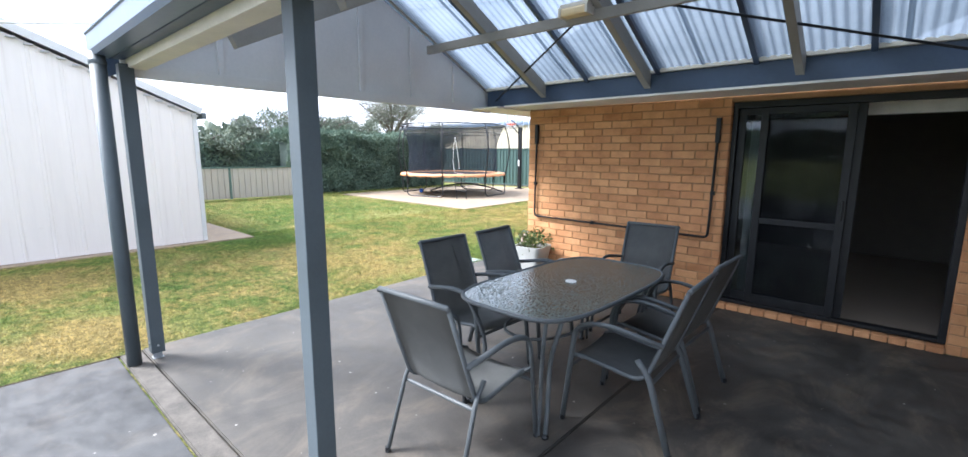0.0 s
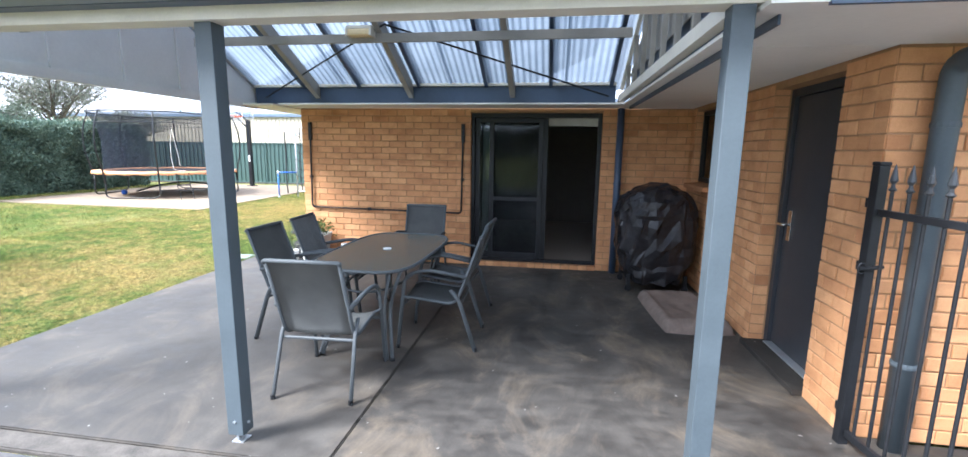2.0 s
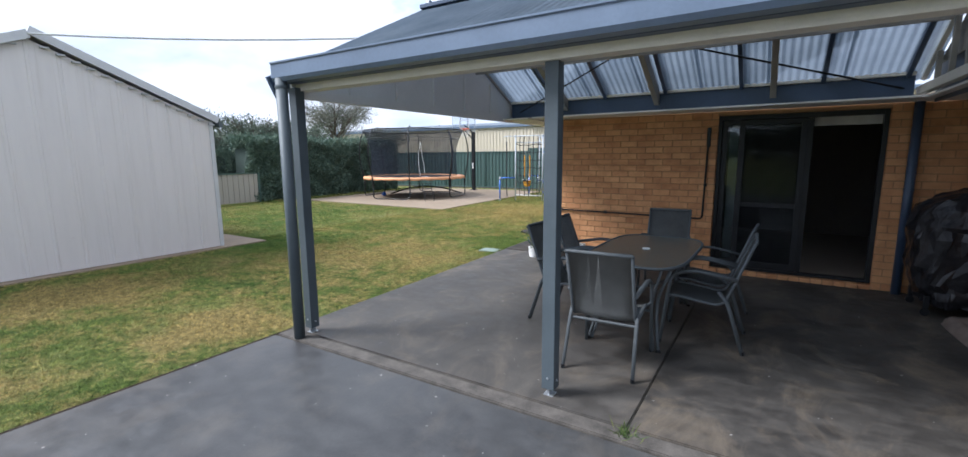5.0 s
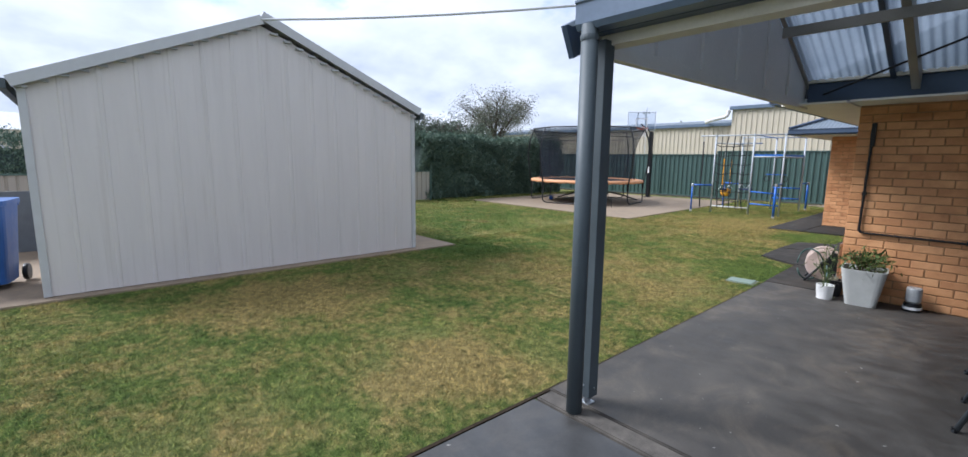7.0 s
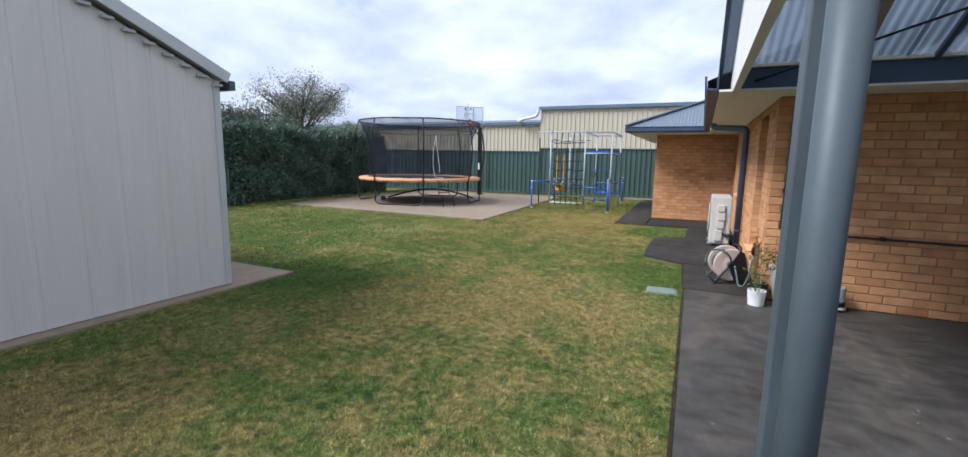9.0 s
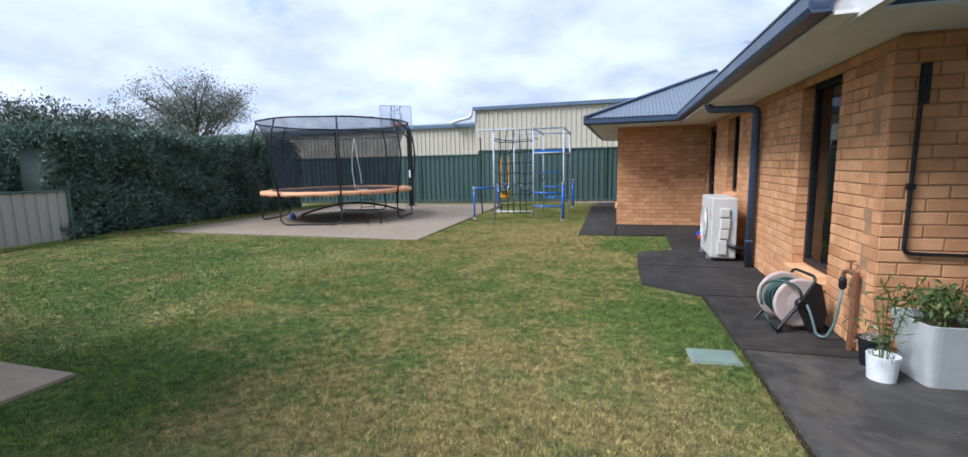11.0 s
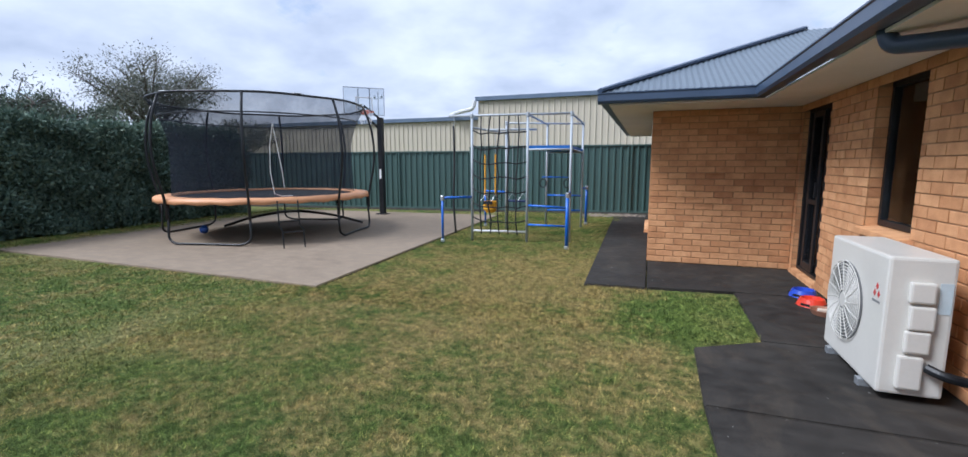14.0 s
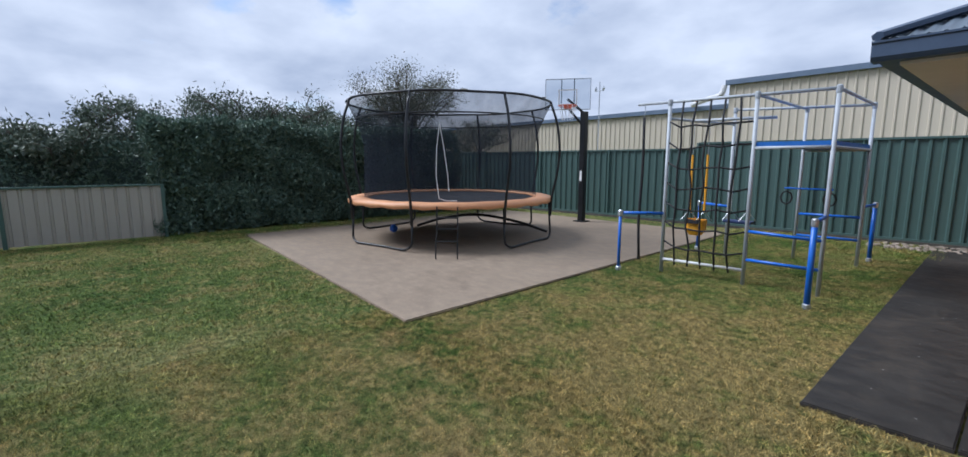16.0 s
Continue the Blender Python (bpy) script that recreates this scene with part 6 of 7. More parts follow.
for a in ((-0.56, -0.54, 0, 0.72), (0.54, 0.56, 0, 0.72), (-0.56, 0.56, -0.02, 0.0), (-0.56, 0.56, 0.72, 0.74)):
    box(edge, a[0], a[1], -0.015, 0.015, a[2], a[3], 0.003, BM)
part("board_frame", edge, STEEL, hoop)
sq = bmesh.new()
for a in ((-0.23, -0.20, 0.10, 0.48), (0.20, 0.23, 0.10, 0.48), (-0.20, 0.20, 0.45, 0.48), (-0.20, 0.20, 0.10, 0.13)):
    box(sq, a[0], a[1], -0.012, -0.008, a[2], a[3], 0, BM)
part("target_square", sq, ZIP, hoop, "white target square")
part("back_strut", B(-0.17, -0.14, 0.01, 0.03, 0.02, 0.72, 0, BM), STEEL, hoop)
part("back_strut", B(0.14, 0.17, 0.01, 0.03, 0.02, 0.72, 0, BM), STEEL, hoop)
RIM = plain("orange_red_rim", (0.50, 0.10, 0.05), 0.5)
part("rim", T([BM @ Vector((0.22 * math.cos(t), -0.30 + 0.22 * math.sin(t), 0.05)) for t in [2 * math.pi * k / 24 for k in range(24)]], 0.011, 6, closed=True), RIM, hoop)
part("rim_bracket", B(-0.10, 0.10, -0.10, -0.007, 0.0, 0.10, 0.005, BM), RIM, hoop)
cords = bmesh.new()
for k in range(12):
    t = 2 * math.pi * k / 12
    for w in (1, -1):
        tube(cords, [BM @ Vector((r * math.cos(t + w * d), -0.30 + r * math.sin(t + w * d), z)) for r, d, z in ((0.22, 0, 0.05), (0.17, 0.26, -0.12), (0.13, 0.52, -0.30))], 0.004, 4)
part("net", cords, ZIP, hoop, "white cord net")
mast = thing("weather_mast", "thin weather mast with cups behind the fence", "mast", pose(-15.5, 21.1, 0))
part("pole", T([(0, 0, 0), (0, 0, 4.25)], 0.02, 6), STEEL, mast)
part("crossbar", T([(-0.16, 0, 3.95), (0.16, 0, 3.95)], 0.012, 6), STEEL, mast)
for x in (-0.16, 0.16):
    part("cup", lathe(bmesh.new(), [(0.02, 3.95), (0.05, 4.02), (0.02, 4.10)], 8, Matrix.Translation((x, 0, 0))), STEEL, mast)

# ---- climbing frame ----
cf = thing("play_gym", "galvanised tube climbing frame with blue rails and rope net", "play equipment")
BLUE = plain("bright_blue_tube", (0.015, 0.12, 0.52), 0.35, vary=0.1)
GALV = plain("dull_galvanised_tube", (0.40, 0.43, 0.46), 0.55, 0.1, vary=0.15, scale=8)
PA, PB, PC, PD, PE, PF = (-8.57, 13.22), (-7.53, 13.33), (-6.76, 13.45), (-6.86, 15.72), (-7.66, 15.66), (-8.42, 14.95)
HT = 2.31


def v3(p, z):
    return Vector((p[0], p[1], z))


def rail(nm, a, b, mat, r=0.020):
    part(nm, T([a, b], r, 10), mat, cf, smooth=True)


for p, h in ((PA, HT), (PB, HT), (PC, HT), (PD, HT), (PE, HT), (PF, HT)):
    rail("upright", v3(p, -0.03), v3(p, h), GALV, 0.024)
    part("joint", lathe(bmesh.new(), [(0.028, HT - 0.05), (0.032, HT - 0.03), (0.032, HT + 0.025), (0.024, HT + 0.036)], 10, Matrix.Translation((*p, 0))), GALV, cf)
over = Vector((PA[0] - PB[0], PA[1] - PB[1], 0)).normalized() * 0.45
rail("top_bar", v3(PA, HT) + over, v3(PC, HT), GALV)
rail("top_bar", v3(PF, HT), v3(PD, HT), GALV)
rail("top_bar", v3(PC, HT), v3(PD, HT), GALV)
rail("top_bar", v3(PA, HT - 0.22), v3(PF, HT - 0.22), GALV)
rail("top_bar", v3(PB, HT), v3(PE, HT), GALV)
rail("foot_bar", v3(PA, 0.16), v3(PB, 0.16), plain("white_tube", (0.66, 0.66, 0.65), 0.4))
part("platform", prism(bmesh.new(), [(PB[0], PB[1]), (PC[0], PC[1]), (PD[0], PD[1]), (PE[0], PE[1])], 1.70, 1.75), plain("blue_platform_board", (0.02, 0.14, 0.50), 0.5), cf, "blue platform board")
for p, q in ((PB, PC), (PC, PD), (PE, PD)):
    rail("platform_bar", v3(p, 1.68), v3(q, 1.68), GALV)
rail("blue_rail", v3(PB, 0.66), v3(PC, 0.62), BLUE)
rail("blue_rail", v3(PB, 0.30), v3(PC, 0.28), BLUE)
rail("blue_rail", v3(PE, 0.70), v3(PD, 0.70), BLUE)
rail("blue_rail", v3(PE, 0.36), v3(PD, 0.36), BLUE)
for p, q, h in ((PA, (-9.02, 12.84), 0.80), (PF, (-9.02, 15.25), 0.80), (PC, (-6.70, 12.82), 0.90), (PD, (-6.82, 16.30), 0.86)):
    rail("blue_post", v3(q, -0.03), v3(q, h), BLUE, 0.030 if q[0] > -8 else 0.022)
    rail("blue_handrail", v3(q, h), v3(p, h), BLUE, 0.022)
    part("corner_joint", lathe(bmesh.new(), [(0.03, h - 0.05), (0.036, h - 0.03), (0.036, h + 0.025), (0.024, h + 0.04)], 10, Matrix.Translation((*q, 0))), STEEL, cf)
    part("post_foot", lathe(bmesh.new(), [(0.04, -0.02), (0.04, 0.02), (0.03, 0.03)], 10, Matrix.Translation((*q, 0))), STEEL, cf)
ROPE = plain("black_rope", (0.012, 0.012, 0.014), 0.8)
cargo = thing("rope_net", "black knotted climbing net hung in the frame", "climbing net")
dAB = Vector((PB[0] - PA[0], PB[1] - PA[1], 0))
rr = random.Random(11)
for k in range(5):
    s = 0.17 + 0.165 * k
    pts = []
    for j in range(9):
        z = HT - 0.02 - (HT - 0.12) * j / 8
        off = Vector((0.03 * rr.uniform(-1, 1), -0.02 - 0.05 * math.sin(j / 8 * 3.1), 0))
        pts.append(v3(PA, z) + dAB * s + (off if 0 < j < 8 else Vector()))
    part("rope", T(pts, 0.013, 6), ROPE, cargo, smooth=True)
for j in range(7):
    z = 2.02 - 0.27 * j
    pts = [v3(PA, z + 0.03)]
    for k in range(5):
        pts.append(v3(PA, z + 0.025 * rr.uniform(-1, 1) - 0.05) + dAB * (0.17 + 0.165 * k) + Vector((0, -0.05, 0)))
    pts.append(v3(PB, z - 0.02))
    part("cross_rope", T(pts, 0.012, 6), ROPE, cargo, smooth=True)
hang = thing("climbing_rope", "thick black climbing rope hanging from the overhang", "rope")
hp = v3(PA, HT) + over * 0.8
part("rope", T(round_path([hp + Vector((0, 0, -0.18)), hp + Vector((0.02, 0, -0.9)), hp + Vector((-0.02, 0, -1.6)), hp + Vector((0.05, -0.05, -2.2))], 0.5), 0.019, 8), ROPE, hang, smooth=True)
part("hook", T([hp, hp + Vector((0.02, 0, -0.09)), hp + Vector((0, 0, -0.18))], 0.006, 6), STEEL, hang)


def swing(label, s, seat_z, strap, seat, y_at, bucket):
    sw = thing("swing", label, "swing")
    c = v3(PA, 0) + Vector((PF[0] - PA[0], PF[1] - PA[1], 0)) * y_at + Vector((0.32 + s, 0.1, 0))
    for d in (-0.11, 0.11):
        top = Vector((c.x + d, c.y, HT - 0.24))
        part("chain", T([top, Vector((c.x + d, c.y, HT - 0.7))], 0.005, 5), STEEL, sw)
        part("strap", T([Vector((c.x + d, c.y, HT - 0.7)), Vector((c.x + d, c.y, seat_z + 0.34))], 0.016 if bucket else 0.005, 8), strap, sw)
        part("ring", T([Vector((c.x + d, c.y, seat_z + 0.34)), Vector((c.x + d - 0.07, c.y - 0.1, seat_z + 0.20))], 0.005, 5), STEEL, sw)
        part("ring", T([Vector((c.x + d, c.y, seat_z + 0.34)), Vector((c.x + d + 0.07, c.y + 0.1, seat_z + 0.20))], 0.005, 5), STEEL, sw)
    bm = bmesh.new()
    if bucket:
        o = round_rect(0.14, 0.12, 3, 24)
        rings = [[bm.verts.new((c.x + x * k, c.y + y * k, seat_z + z)) for x, y in o] for k, z in ((0.6, -0.02), (0.95, 0.05), (1.0, 0.21), (0.92, 0.21), (0.85, 0.06))]
        for a, b in zip(rings, rings[1:]):
            for k in range(24):
                bm.faces.new((a[k], a[(k + 1) % 24], b[(k + 1) % 24], b[k]))
        bm.faces.new(rings[0][::-1])
    else:
        box(bm, c.x - 0.19, c.x + 0.19, c.y - 0.07, c.y + 0.07, seat_z + 0.16, seat_z + 0.20, 0.012)
    part("seat", bm, seat, sw)
    if bucket:
        part("restraint", B(c.x - 0.10, c.x + 0.10, c.y - 0.16, c.y - 0.135, seat_z + 0.16, seat_z + 0.22, 0.006), ROPE, sw)


YEL = plain("yellow_plastic", (0.75, 0.36, 0.02), 0.4)
rail("swing_beam", v3(PA, HT - 0.22) + Vector((0.03, 0.6, 0)), v3(PB, HT - 0.22) + Vector((0.0, 0.7, 0)), GALV)
swing("yellow plastic bucket swing on yellow straps", -0.26, 0.46, YEL, YEL, 0.36, True)
swing("dark blue flat swing seat on thin chains", 0.28, 0.50, STEEL, plain("navy_seat", (0.015, 0.03, 0.10), 0.5), 0.42, False)
trap = thing("trapeze_bar", "blue trapeze bar with black ring handles", "trapeze")
tx, ty = -7.25, 14.55
for d in (-0.25, 0.25):
    part("cord", T([(tx + d, ty, 1.70), (tx + d, ty, 1.18)], 0.006, 5), ROPE, trap)
    part("ring_handle", T([(tx + d + 0.07 * math.cos(t), ty, 1.02 + 0.09 * math.sin(t)) for t in [k * 0.785 for k in range(8)]], 0.012, 6, closed=True), ROPE, trap)
part("bar", T([(tx - 0.28, ty, 1.15), (tx + 0.28, ty, 1.15)], 0.014, 8), BLUE, trap)

# ---- boundary fences ----
FA, FB = Vector((-20.0, 17.45, 0)), Vector((-4.5, 19.05, 0))
fd = FB - FA
fang = math.degrees(math.atan2(fd.y, fd.x))
fence = thing("boundary_fence", "tall dark green ribbed steel boundary fence", "fence", pose(FA.x, FA.y, 0, 0, 0, fang))
pw = 2.36
for k in range(int(fd.length / pw) + 2):
    h = 1.78 if k < 4 else 1.92
    bm = ribbed(bmesh.new(), pw - 0.05, h, pitch=0.19, rib=0.07, depth=0.03, lo=lambda x: 0.06)
    bmesh.ops.translate(bm, vec=(k * pw + 0.025, 0, 0), verts=bm.verts)
    p = part("panel", bm, GREEN, fence)
    part("cap_rail", B(k * pw + 0.02, (k + 1) * pw - 0.02, -0.045, 0.02, h, h + 0.045, 0.004), GREEN, fence)
    part("bottom_rail", B(k * pw + 0.02, (k + 1) * pw - 0.02, -0.045, 0.02, 0.03, 0.075, 0.004), GREEN, fence)
    part("post", B(k * pw - 0.025, k * pw + 0.025, -0.05, 0.03, -0.03, h + 0.03, 0.003), GREEN, fence)
part("plinth", B(0, fd.length + 2, -0.06, 0.0, -0.03, 0.03, 0.003), CONC_EDGE, fence)
rp = random.Random(61)
pv, pf = [], []
for k in range(150):
    x, y, r = rp.uniform(-7.2, -5.45), rp.uniform(18.0, 18.7), rp.uniform(0.025, 0.06)
    y += 0.1 * (x + 6)
    i = len(pv)
    ring = [(x + r * rp.uniform(0.7, 1.2) * math.cos(t), y + r * rp.uniform(0.7, 1.2) * math.sin(t)) for t in (0, 1.05, 2.09, 3.14, 4.19, 5.24)]
    pv += [(a, b, -0.03) for a, b in ring] + [(x + 0.75 * (a - x), y + 0.75 * (b - y), -0.03 + r * 0.9) for a, b in ring]
    pf += [(i + j, i + (j + 1) % 6, i + 6 + (j + 1) % 6, i + 6 + j) for j in range(6)] + [tuple(range(i + 6, i + 12))]
me = bpy.data.meshes.new("pebbles")
me.from_pydata(pv, [], pf)
me.materials.append(plain("mixed_pebble", (0.30, 0.25, 0.20), 0.85, vary=0.6, scale=9, bump=0.3))
tagged(new("pebbles", me), "loose tan pebbles along the foot of the green fence", "pebbles", kind="stuff")
GPOST = plain("green_fence_post", (0.05, 0.10, 0.085), 0.5)
cfence = thing("side_fence", "low greyish-cream ribbed steel fence with green posts", "fence", pose(-16.75, 8.25, 0, 0, 0, -93.2))
for k in range(9):
    bm = ribbed(bmesh.new(), pw - 0.06, 1.03, pitch=0.19, rib=0.06, depth=0.025, lo=lambda x: 0.0)
    bmesh.ops.translate(bm, vec=(k * pw + 0.03, 0, 0), verts=bm.verts)
    bmesh.ops.reverse_faces(bm, faces=bm.faces)
    part("panel", bm, CREAM_FENCE, cfence)
    part("cap_rail", B(k * pw + 0.03, (k + 1) * pw - 0.03, -0.03, 0.035, 1.03, 1.065, 0.004), GPOST, cfence)
    part("post", B(k * pw - 0.03, k * pw + 0.03, -0.04, 0.045, -0.03, 1.06, 0.003), GPOST, cfence)

# ---- neighbouring sheds and far houses ----
def big_shed(label, x0, x1, y, h, rise, gutter_mat):
    s = thing("neighbour_shed", label, "shed")
    bm = ribbed(bmesh.new(), x1 - x0, h, pitch=0.26, rib=0.08, depth=0.03)
    bmesh.ops.translate(bm, vec=(x0, y, 0), verts=bm.verts)
    part("wall", bm, CREAM, s)
    part("side_wall", B(x0, x0 + 0.04, y + 0.01, y + 9, 0, h), CREAM, s)
    part("side_wall", B(x1 - 0.04, x1, y + 0.01, y + 9, 0, h), CREAM, s)
    part("gutter", B(x0 - 0.1, x1 + 0.1, y - 0.16, y - 0.035, h - 0.1, h + 0.09, 0.01), gutter_mat, s)
    bm = corrugated(bmesh.new(), (x0 - 0.1, y - 0.1, h + 0.08), (1, 0, 0), (0, 5, rise), x1 - x0 + 0.2, lambda u: 0, lambda u: math.hypot(5, rise), pitch=0.2, depth=0.015)
    part("roof", bm, ROOF, s, smooth=True)
    return s


low_shed = big_shed("long low cream steel shed with a blue roof edge", -34.0, -13.2, 26.4, 3.62, 0.55, GUTTER)
high_shed = big_shed("tall cream steel shed behind the green fence", -13.15, 9.0, 26.0, 4.45, 0.45, GUTTER)
part("downpipe", T([(-13.3, 25.9, 4.35), (-13.35, 25.85, 4.0), (-14.2, 25.9, 3.85), (-14.6, 26.1, 3.75)], 0.10, 10, 0.25), plain("pale_pipe", (0.6, 0.6, 0.6), 0.5), high_shed, "pale overflow pipe")


def far_house(x, y, w, d, h, ang, wall, roof):
    s = thing("far_house", "distant suburban house with a pale roof", "house", pose(x, y, -1.5, 0, 0, ang))
    part("wall", B(-w / 2, w / 2, -d / 2, d / 2, 0, h), wall, s)
    bm = bmesh.new()
    b = [bm.verts.new(p) for p in ((-w / 2 - 0.4, -d / 2 - 0.4, h), (w / 2 + 0.4, -d / 2 - 0.4, h), (w / 2 + 0.4, d / 2 + 0.4, h), (-w / 2 - 0.4, d / 2 + 0.4, h))]
    t = [bm.verts.new(p) for p in ((-w / 2 + d / 2, 0, h + d * 0.22), (w / 2 - d / 2, 0, h + d * 0.22))]
    for f in ((b[0], b[1], t[1], t[0]), (b[1], b[2], t[1]), (b[2], b[3], t[0], t[1]), (b[3], b[0], t[0]), (b[3], b[2], b[1], b[0])):
        bm.faces.new(f)
    part("roof", bm, roof, s)
    for k in range(3):
        xx = -w / 2 + (k + 0.7) * w / 3.4
        part("window", B(xx - 0.6, xx + 0.6, -d / 2 - 0.02, -d / 2 + 0.01, 0.9, 2.0), BLACK, s)


PALE_ROOF = plain("pale_far_roof", (0.55, 0.56, 0.58), 0.6)
DARK_ROOF = plain("dark_far_roof", (0.14, 0.15, 0.17), 0.6)
for k, (x, y, w, a) in enumerate(((-58, -12, 14, 95), (-62, -24, 12, 80), (-75, -4, 16, 100), (-80, -22, 14, 85), (-60, 2, 13, 92), (-95, -12, 18, 90), (-90, -34, 15, 75), (-66, -38, 13, 70))):
    far_house(x, y, w, 9, 3.0 + 1.2 * (k % 3), a + 180, CREAM, PALE_ROOF if k % 3 else DARK_ROOF)
tagged(obj("backdrop_fence", B(-16.9, -16.8, -14, -9.6, 0, 1.5), CREAM_FENCE), "plain steel fence behind the bins", "fence", kind="structure")
tagged(obj("backdrop_fence_2", box(B(-12.6, -12.55, -9.0, -2.62, -0.02, 1.40), -12.6, -12.55, -2.615, -2.09, -0.02, 0.95), plain("grey_steel_fence", (0.12, 0.135, 0.15), 0.6)), "grey steel fence behind the bins", "fence", kind="structure")


# ---- hedge and trees ----
HEDGE_LEAF = leaf_material("dark_conifer_leaf", (0.075, 0.125, 0.100), (0.120, 0.180, 0.135), (0.18, 0.235, 0.16))
TREE_LEAF = leaf_material("grey_green_leaf", (0.075, 0.100, 0.080), (0.115, 0.145, 0.105), (0.17, 0.19, 0.13))
DRY_LEAF = leaf_material("sparse_autumn_leaf", (0.13, 0.145, 0.125), (0.20, 0.21, 0.175), (0.30, 0.29, 0.23))
BARK = plain("grey_brown_bark", (0.10, 0.08, 0.065), 0.9, vary=0.3, scale=10, bump=0.6)


def hedge(label, x0, x1, y0, y1, h, count, seed):
    hd = thing("hedge", label, "hedge")
    rnd = np.random.default_rng(seed)
    bm = bmesh.new()
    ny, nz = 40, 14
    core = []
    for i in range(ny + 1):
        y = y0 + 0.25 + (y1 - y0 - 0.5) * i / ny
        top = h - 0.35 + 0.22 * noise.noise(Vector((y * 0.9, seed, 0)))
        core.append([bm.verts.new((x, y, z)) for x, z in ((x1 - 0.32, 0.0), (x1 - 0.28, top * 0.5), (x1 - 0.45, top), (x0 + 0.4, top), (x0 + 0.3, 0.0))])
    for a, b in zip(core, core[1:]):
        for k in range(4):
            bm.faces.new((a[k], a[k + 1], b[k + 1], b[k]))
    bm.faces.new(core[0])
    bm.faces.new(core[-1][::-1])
    # solid core in a dark tone stands in for the shade between leaves
    part("branch_mass", bm, plain("hedge_inner_shade", (0.05, 0.075, 0.065), 0.95) if "hedge_inner_shade" not in bpy.data.materials else bpy.data.materials["hedge_inner_shade"], hd)
    y = rnd.uniform(y0, y1, count)
    u = rnd.uniform(0, 1, count)
    bulge = np.array([0.34 * noise.noise(Vector((a * 1.5, b * 2.4, seed))) + 0.14 * noise.noise(Vector((a * 4.2, b * 6.0, seed + 3))) for a, b in zip(y, u * 2)])
    topn = np.array([0.30 * noise.noise(Vector((a * 0.9, seed, 0))) + 0.16 * noise.noise(Vector((a * 3.1, seed, 5))) for a in y])
    hh = h + topn
    face = u < 0.62
    z = np.where(face, (u / 0.62) * hh, hh - 0.12 + rnd.normal(0, 0.09, count))
    x = np.where(face, x1 - 0.12 + bulge - 0.35 * np.clip(z / hh - 0.75, 0, 1), rnd.uniform(x0, x1, count)) + rnd.normal(0, 0.09, count)
    c = np.stack([x, y, np.clip(z + rnd.normal(0, 0.05, count), 0.02, None)], 1)
    d = rnd.normal(size=(count, 3)) + np.array([0.7, 0, 0.7])
    v, f = leaf_quads(c, d, rnd.uniform(0.06, 0.13, count), rnd.uniform(0.010, 0.024, count), rnd)
    o = tagged(new("leaves", mesh_arrays("leaves", v, f, HEDGE_LEAF)))
    o.parent = hd
    return hd


hedge("dense dark green conifer hedge at the lawn's edge", -18.6, -16.85, 8.05, 15.9, 2.30, 118000, 3)


hedge("grey-green shrub thicket beyond the side fence", -21.0, -18.8, -6.0, 9.6, 2.0, 45000, 8)


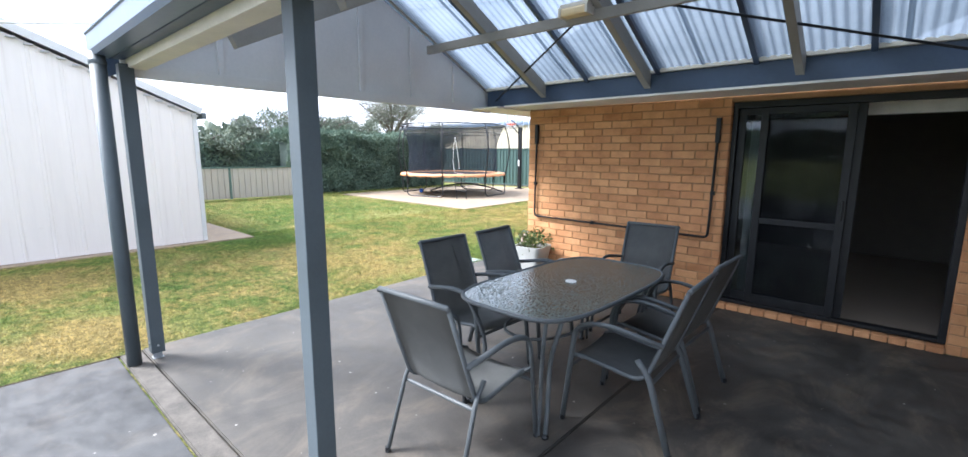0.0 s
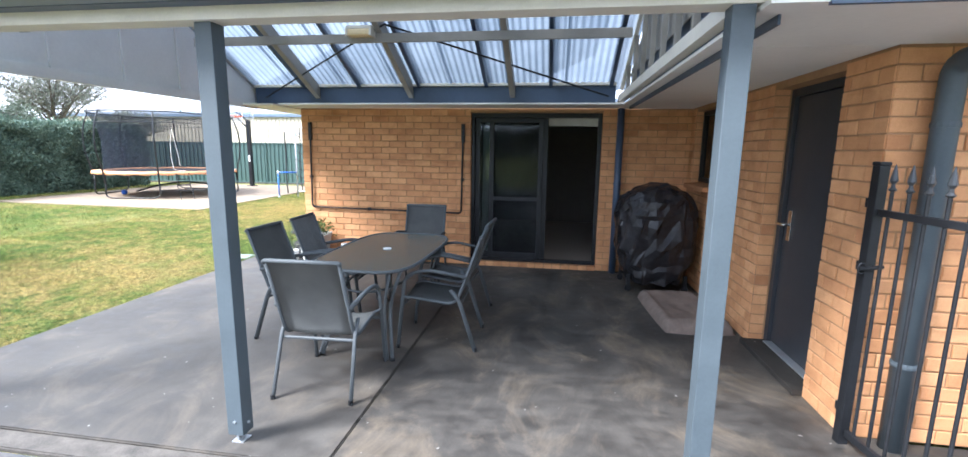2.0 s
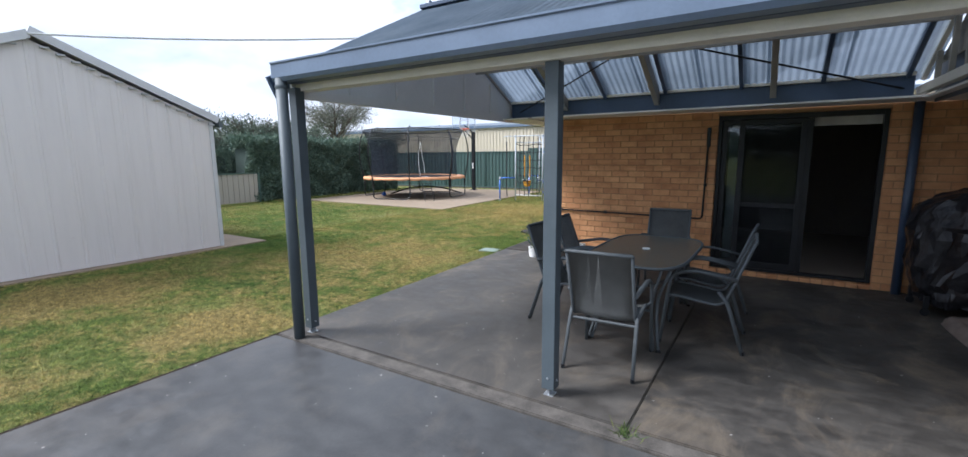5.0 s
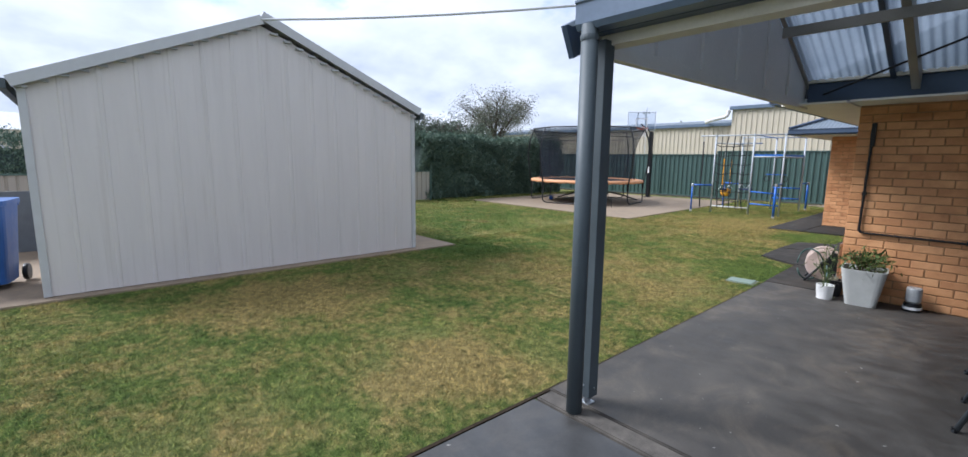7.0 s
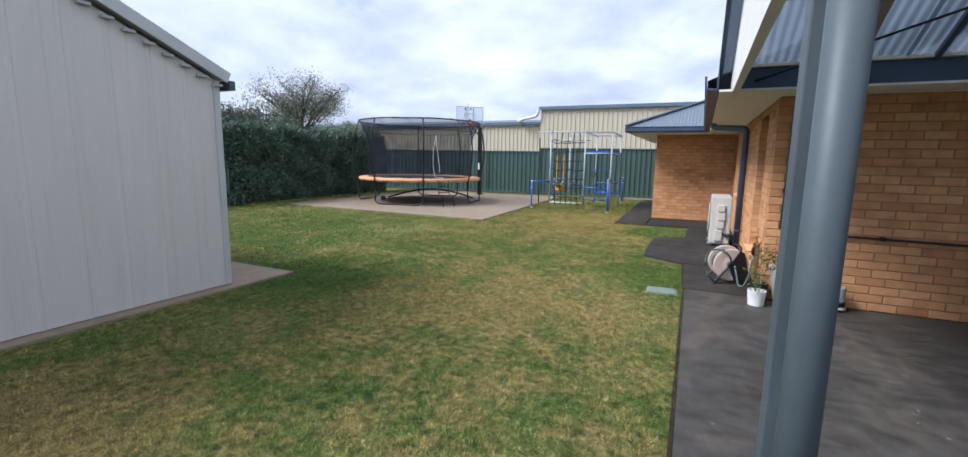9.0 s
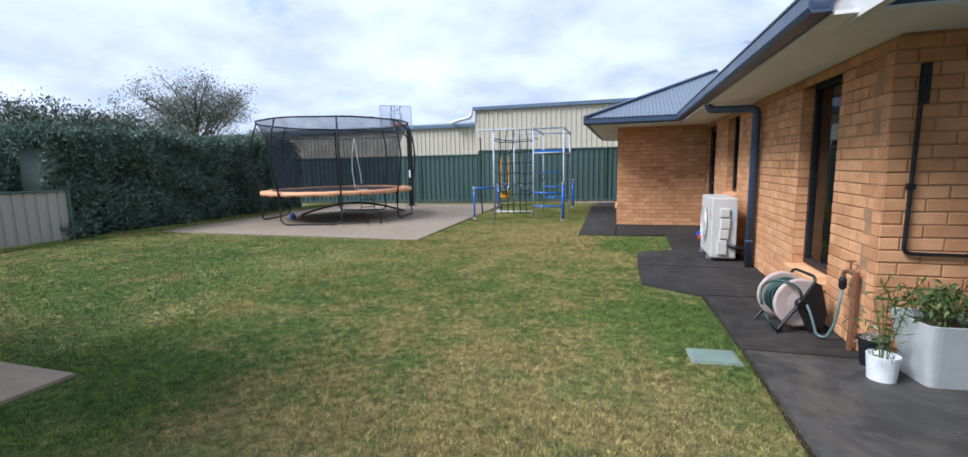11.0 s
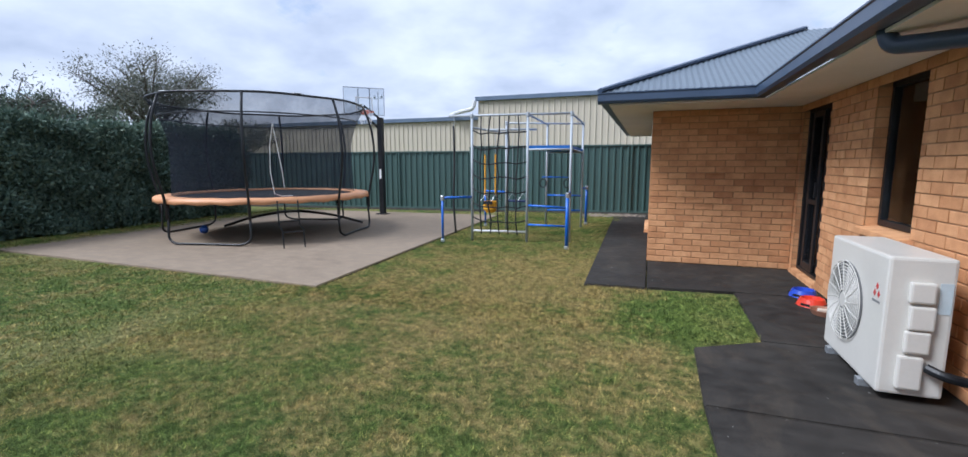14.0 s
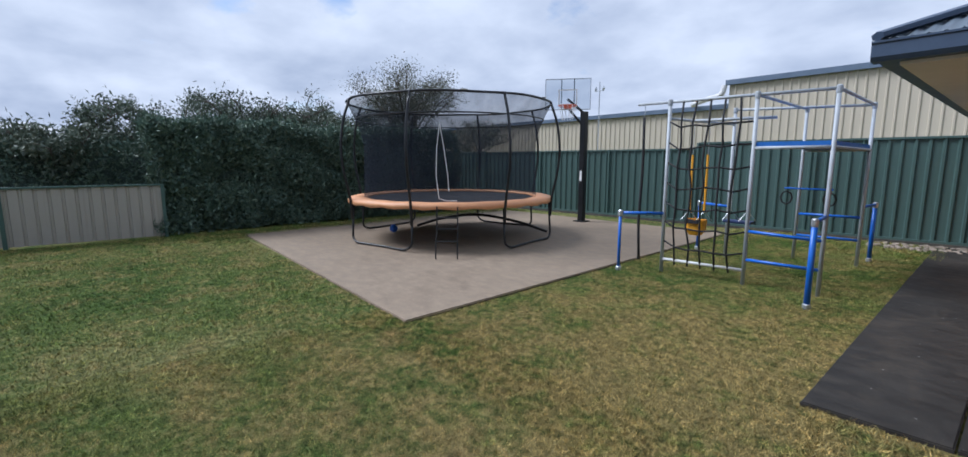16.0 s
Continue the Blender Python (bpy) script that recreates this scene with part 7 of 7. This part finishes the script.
def tree(label, x, y, h, spread, trunk_r, leaves, leaf_mat, seed, droop=0.0, base=0.35, lsize=(0.08, 0.17), limbs=11, wid=(0.010, 0.024)):
    t = thing("tree", label, "tree", pose(x, y, 0))
    r = random.Random(seed)
    rnd = np.random.default_rng(seed)
    bm = bmesh.new()
    trunk_top = h * 0.62
    tube(bm, [(0, 0, -0.1), (0.05, 0.03, h * 0.2), (-0.04, 0.06, h * 0.4), (0.05, 0, trunk_top)], [trunk_r, trunk_r * 0.8, trunk_r * 0.6, trunk_r * 0.3], 8)
    part("trunk", bm, BARK, t, smooth=True)
    centers = []
    for k in range(limbs):
        a = 2 * math.pi * k / limbs * 1.0 + r.uniform(-0.4, 0.4)
        z0 = h * r.uniform(base * 0.7, 0.6)
        reach = spread * r.uniform(0.55, 1.0)
        tip = Vector((reach * math.cos(a), reach * math.sin(a), min(h * r.uniform(0.62, 1.02), z0 + h * 0.5)))
        mid = Vector((reach * 0.45 * math.cos(a), reach * 0.45 * math.sin(a), z0 + (tip.z - z0) * 0.6))
        lb = bmesh.new()
        tube(lb, [Vector((0, 0, z0)), mid, tip], [trunk_r * 0.35, trunk_r * 0.2, 0.012], 6)
        for j in range(9):
            s = r.uniform(0.35, 1.0)
            p = Vector((0, 0, z0)).lerp(mid, s * 2) if s < 0.5 else mid.lerp(tip, s * 2 - 1)
            q = p + Vector((r.uniform(-1, 1), r.uniform(-1, 1), r.uniform(-0.4, 1.0))) * spread * 0.24
            tube(lb, [p, p.lerp(q, 0.5) + Vector((0, 0, 0.06)), q], [0.02, 0.012, 0.006], 4)
            centers += [q, p.lerp(q, 0.6), p.lerp(q, 0.85)]
        part("limb", lb, BARK, t)
    cen = np.array([tuple(c) for c in centers])
    pick = rnd.integers(0, len(cen), leaves)
    c = cen[pick] + rnd.normal(size=(leaves, 3)) * np.array([0.19, 0.19, 0.17]) * (spread / 2.5)
    c[:, 2] -= droop * np.abs(rnd.normal(size=leaves))
    d = rnd.normal(size=(leaves, 3)) + np.array([0, 0, -1.2 * (droop > 0) + 0.2])
    v, f = leaf_quads(c, d, rnd.uniform(*lsize, leaves), rnd.uniform(*wid, leaves), rnd)
    o = tagged(new("crown", mesh_arrays("crown", v, f, leaf_mat)))
    o.parent = t


tree("tall wispy tree with sparse yellowing leaves behind the hedge", -24.5, 18.6, 5.8, 2.7, 0.15, 20000, DRY_LEAF, 4, 0.0, 0.4, limbs=26, lsize=(0.06, 0.13))
tree("dark drooping tree behind the hedge", -22.0, 11.6, 3.7, 2.2, 0.15, 22000, TREE_LEAF, 9, 0.22, 0.4, limbs=16)
tree("bushy grey-green tree beyond the side fence", -19.6, 6.6, 2.6, 1.7, 0.12, 12000, TREE_LEAF, 12, 0.0, 0.2, limbs=11)
tree("bushy grey-green tree beyond the side fence", -20.8, 8.9, 3.0, 1.5, 0.12, 9000, TREE_LEAF, 21, 0.0, 0.2, limbs=11)
tree("sprawling dark shrub beyond the side fence", -20.2, 4.0, 2.7, 1.7, 0.12, 9000, TREE_LEAF, 33, 0.1, 0.2, limbs=11)
tree("sprawling dark shrub beyond the side fence", -21.5, 1.2, 2.6, 1.7, 0.12, 8000, TREE_LEAF, 35, 0.1, 0.2, limbs=11)
tree("bushy green tree behind the hedge", -22.5, 14.8, 3.5, 1.9, 0.14, 9000, TREE_LEAF, 41, 0.0, 0.3, limbs=12)
tree("bushy green tree behind the hedge", -25.0, 23.5, 3.6, 2.0, 0.14, 8000, DRY_LEAF, 43, 0.0, 0.3, limbs=12)
rw = np.random.default_rng(77)
n = 26000
aw = rw.uniform(0, 2 * np.pi, n)
dist = rw.uniform(110, 150, n)
top = np.array([6 + 4 * noise.noise(Vector((a * 9, 1, 0))) + 2 * noise.noise(Vector((a * 40, 2, 0))) for a in aw])
cw = np.stack([np.cos(aw) * dist, np.sin(aw) * dist, rw.uniform(0, 1, n) ** 0.7 * top], 1)
v, f = leaf_quads(cw, rw.normal(size=(n, 3)) + np.array([0, 0, 0.5]), rw.uniform(1.5, 3.0, n), rw.uniform(0.5, 1.0, n), rw)
tagged(new("backdrop_woods", mesh_arrays("backdrop_woods", v, f, TREE_LEAF)), "distant line of dark trees", "woods", kind="stuff")

antenna = thing("roof_antenna", "small television antenna on the house roof", "antenna", pose(-2.83, 12.03, 3.10))
part("mast", T([(0, 0, -0.2), (0, 0, 0.62)], 0.012, 6), STEEL, antenna)
part("boom", T([(-0.2, -0.1, 0.6), (0.22, 0.1, 0.6)], 0.008, 6), STEEL, antenna)
for k in range(6):
    c = Vector((-0.2, -0.1, 0.6)).lerp(Vector((0.22, 0.1, 0.6)), k / 5)
    part("element", T([c + Vector((0.06, -0.12, 0.02)), c - Vector((0.06, -0.12, 0.02))], 0.004, 5), STEEL, antenna)

# ---- grass blades near the walk ----
rg = np.random.default_rng(5)


def on_lawn(x, y):
    hard = (x > -4.33) & (y < 6.44)
    hard |= (x > -4.45) & (y >= 6.44) & (y < 10.7)
    hard |= (x > -5.04) & (y > 6.80) & (y < 8.82)
    hard |= (x > -5.04 + (6.82 - y) * 1.55) & (y > 6.42) & (y <= 6.82)
    hard |= (x > -5.04 + (y - 8.80) * 1.45) & (y > 8.80) & (y < 9.14)
    hard |= (x > -6.11) & (y > 10.52)
    hard |= (x > -15.75) & (x < -9.12 - 0.034 * (y - 9.5)) & (y > 9.42) & (y < 17.4)
    hard |= (x < -8.94) & (y < 3.43)
    hard |= (np.abs(x + 4.62) < 0.15) & (np.abs(y - 4.83) < 0.12)
    return ~hard


def blades(count, x0, x1, y0, y1, hmin, hmax, wide):
    x, y = rg.uniform(x0, x1, count), rg.uniform(y0, y1, count)
    keep = on_lawn(x, y)
    x, y = x[keep], y[keep]
    n = len(x)
    patch = np.array([noise.noise(Vector((a * 1.3, b * 1.3, 2))) for a, b in zip(x[::1], y[::1])])
    h = rg.uniform(hmin, hmax, n) * (1 + 0.35 * patch)
    a = rg.uniform(0, 2 * np.pi, n)
    lean = rg.normal(0, 0.8, (n, 2)) * h[:, None]
    w = rg.uniform(0.6, 1.2, n) * wide
    z0 = np.full(n, -0.032)
    p = np.stack([x - np.cos(a) * w, y - np.sin(a) * w, z0], 1)
    q = np.stack([x + np.cos(a) * w, y + np.sin(a) * w, z0], 1)
    t = np.stack([x + lean[:, 0], y + lean[:, 1], z0 + h], 1)
    return np.stack([p, q, t], 1).reshape(-1, 3)


parts_v = [blades(980000, -9.5, -4.2, -3.0, 9.6, 0.012, 0.028, 0.0018), blades(420000, -9.6, -5.9, 9.0, 17.5, 0.012, 0.028, 0.0022), blades(160000, -16.7, -9.0, 3.3, 10.5, 0.018, 0.032, 0.0042), blades(60000, -16.7, -15.5, 8.5, 17.5, 0.03, 0.055, 0.006), blades(40000, -9.5, -4.2, 17.0, 18.6, 0.03, 0.05, 0.005), blades(22000, -6.0, -4.35, 9.0, 10.7, 0.018, 0.036, 0.0036)]
gv = np.concatenate(parts_v)
tagged(new("grass", mesh_arrays("grass", gv, np.arange(len(gv)).reshape(-1, 3), BLADE)), "short mown grass blades, green with straw patches", "grass", kind="stuff")


# ---- single bricks of the walls ----
for nm, me, owner, m in PIECES:
    o = bpy.data.objects.new(nm, me)
    scene.collection.objects.link(o)
    o.parent = owner
    o.matrix_basis = m
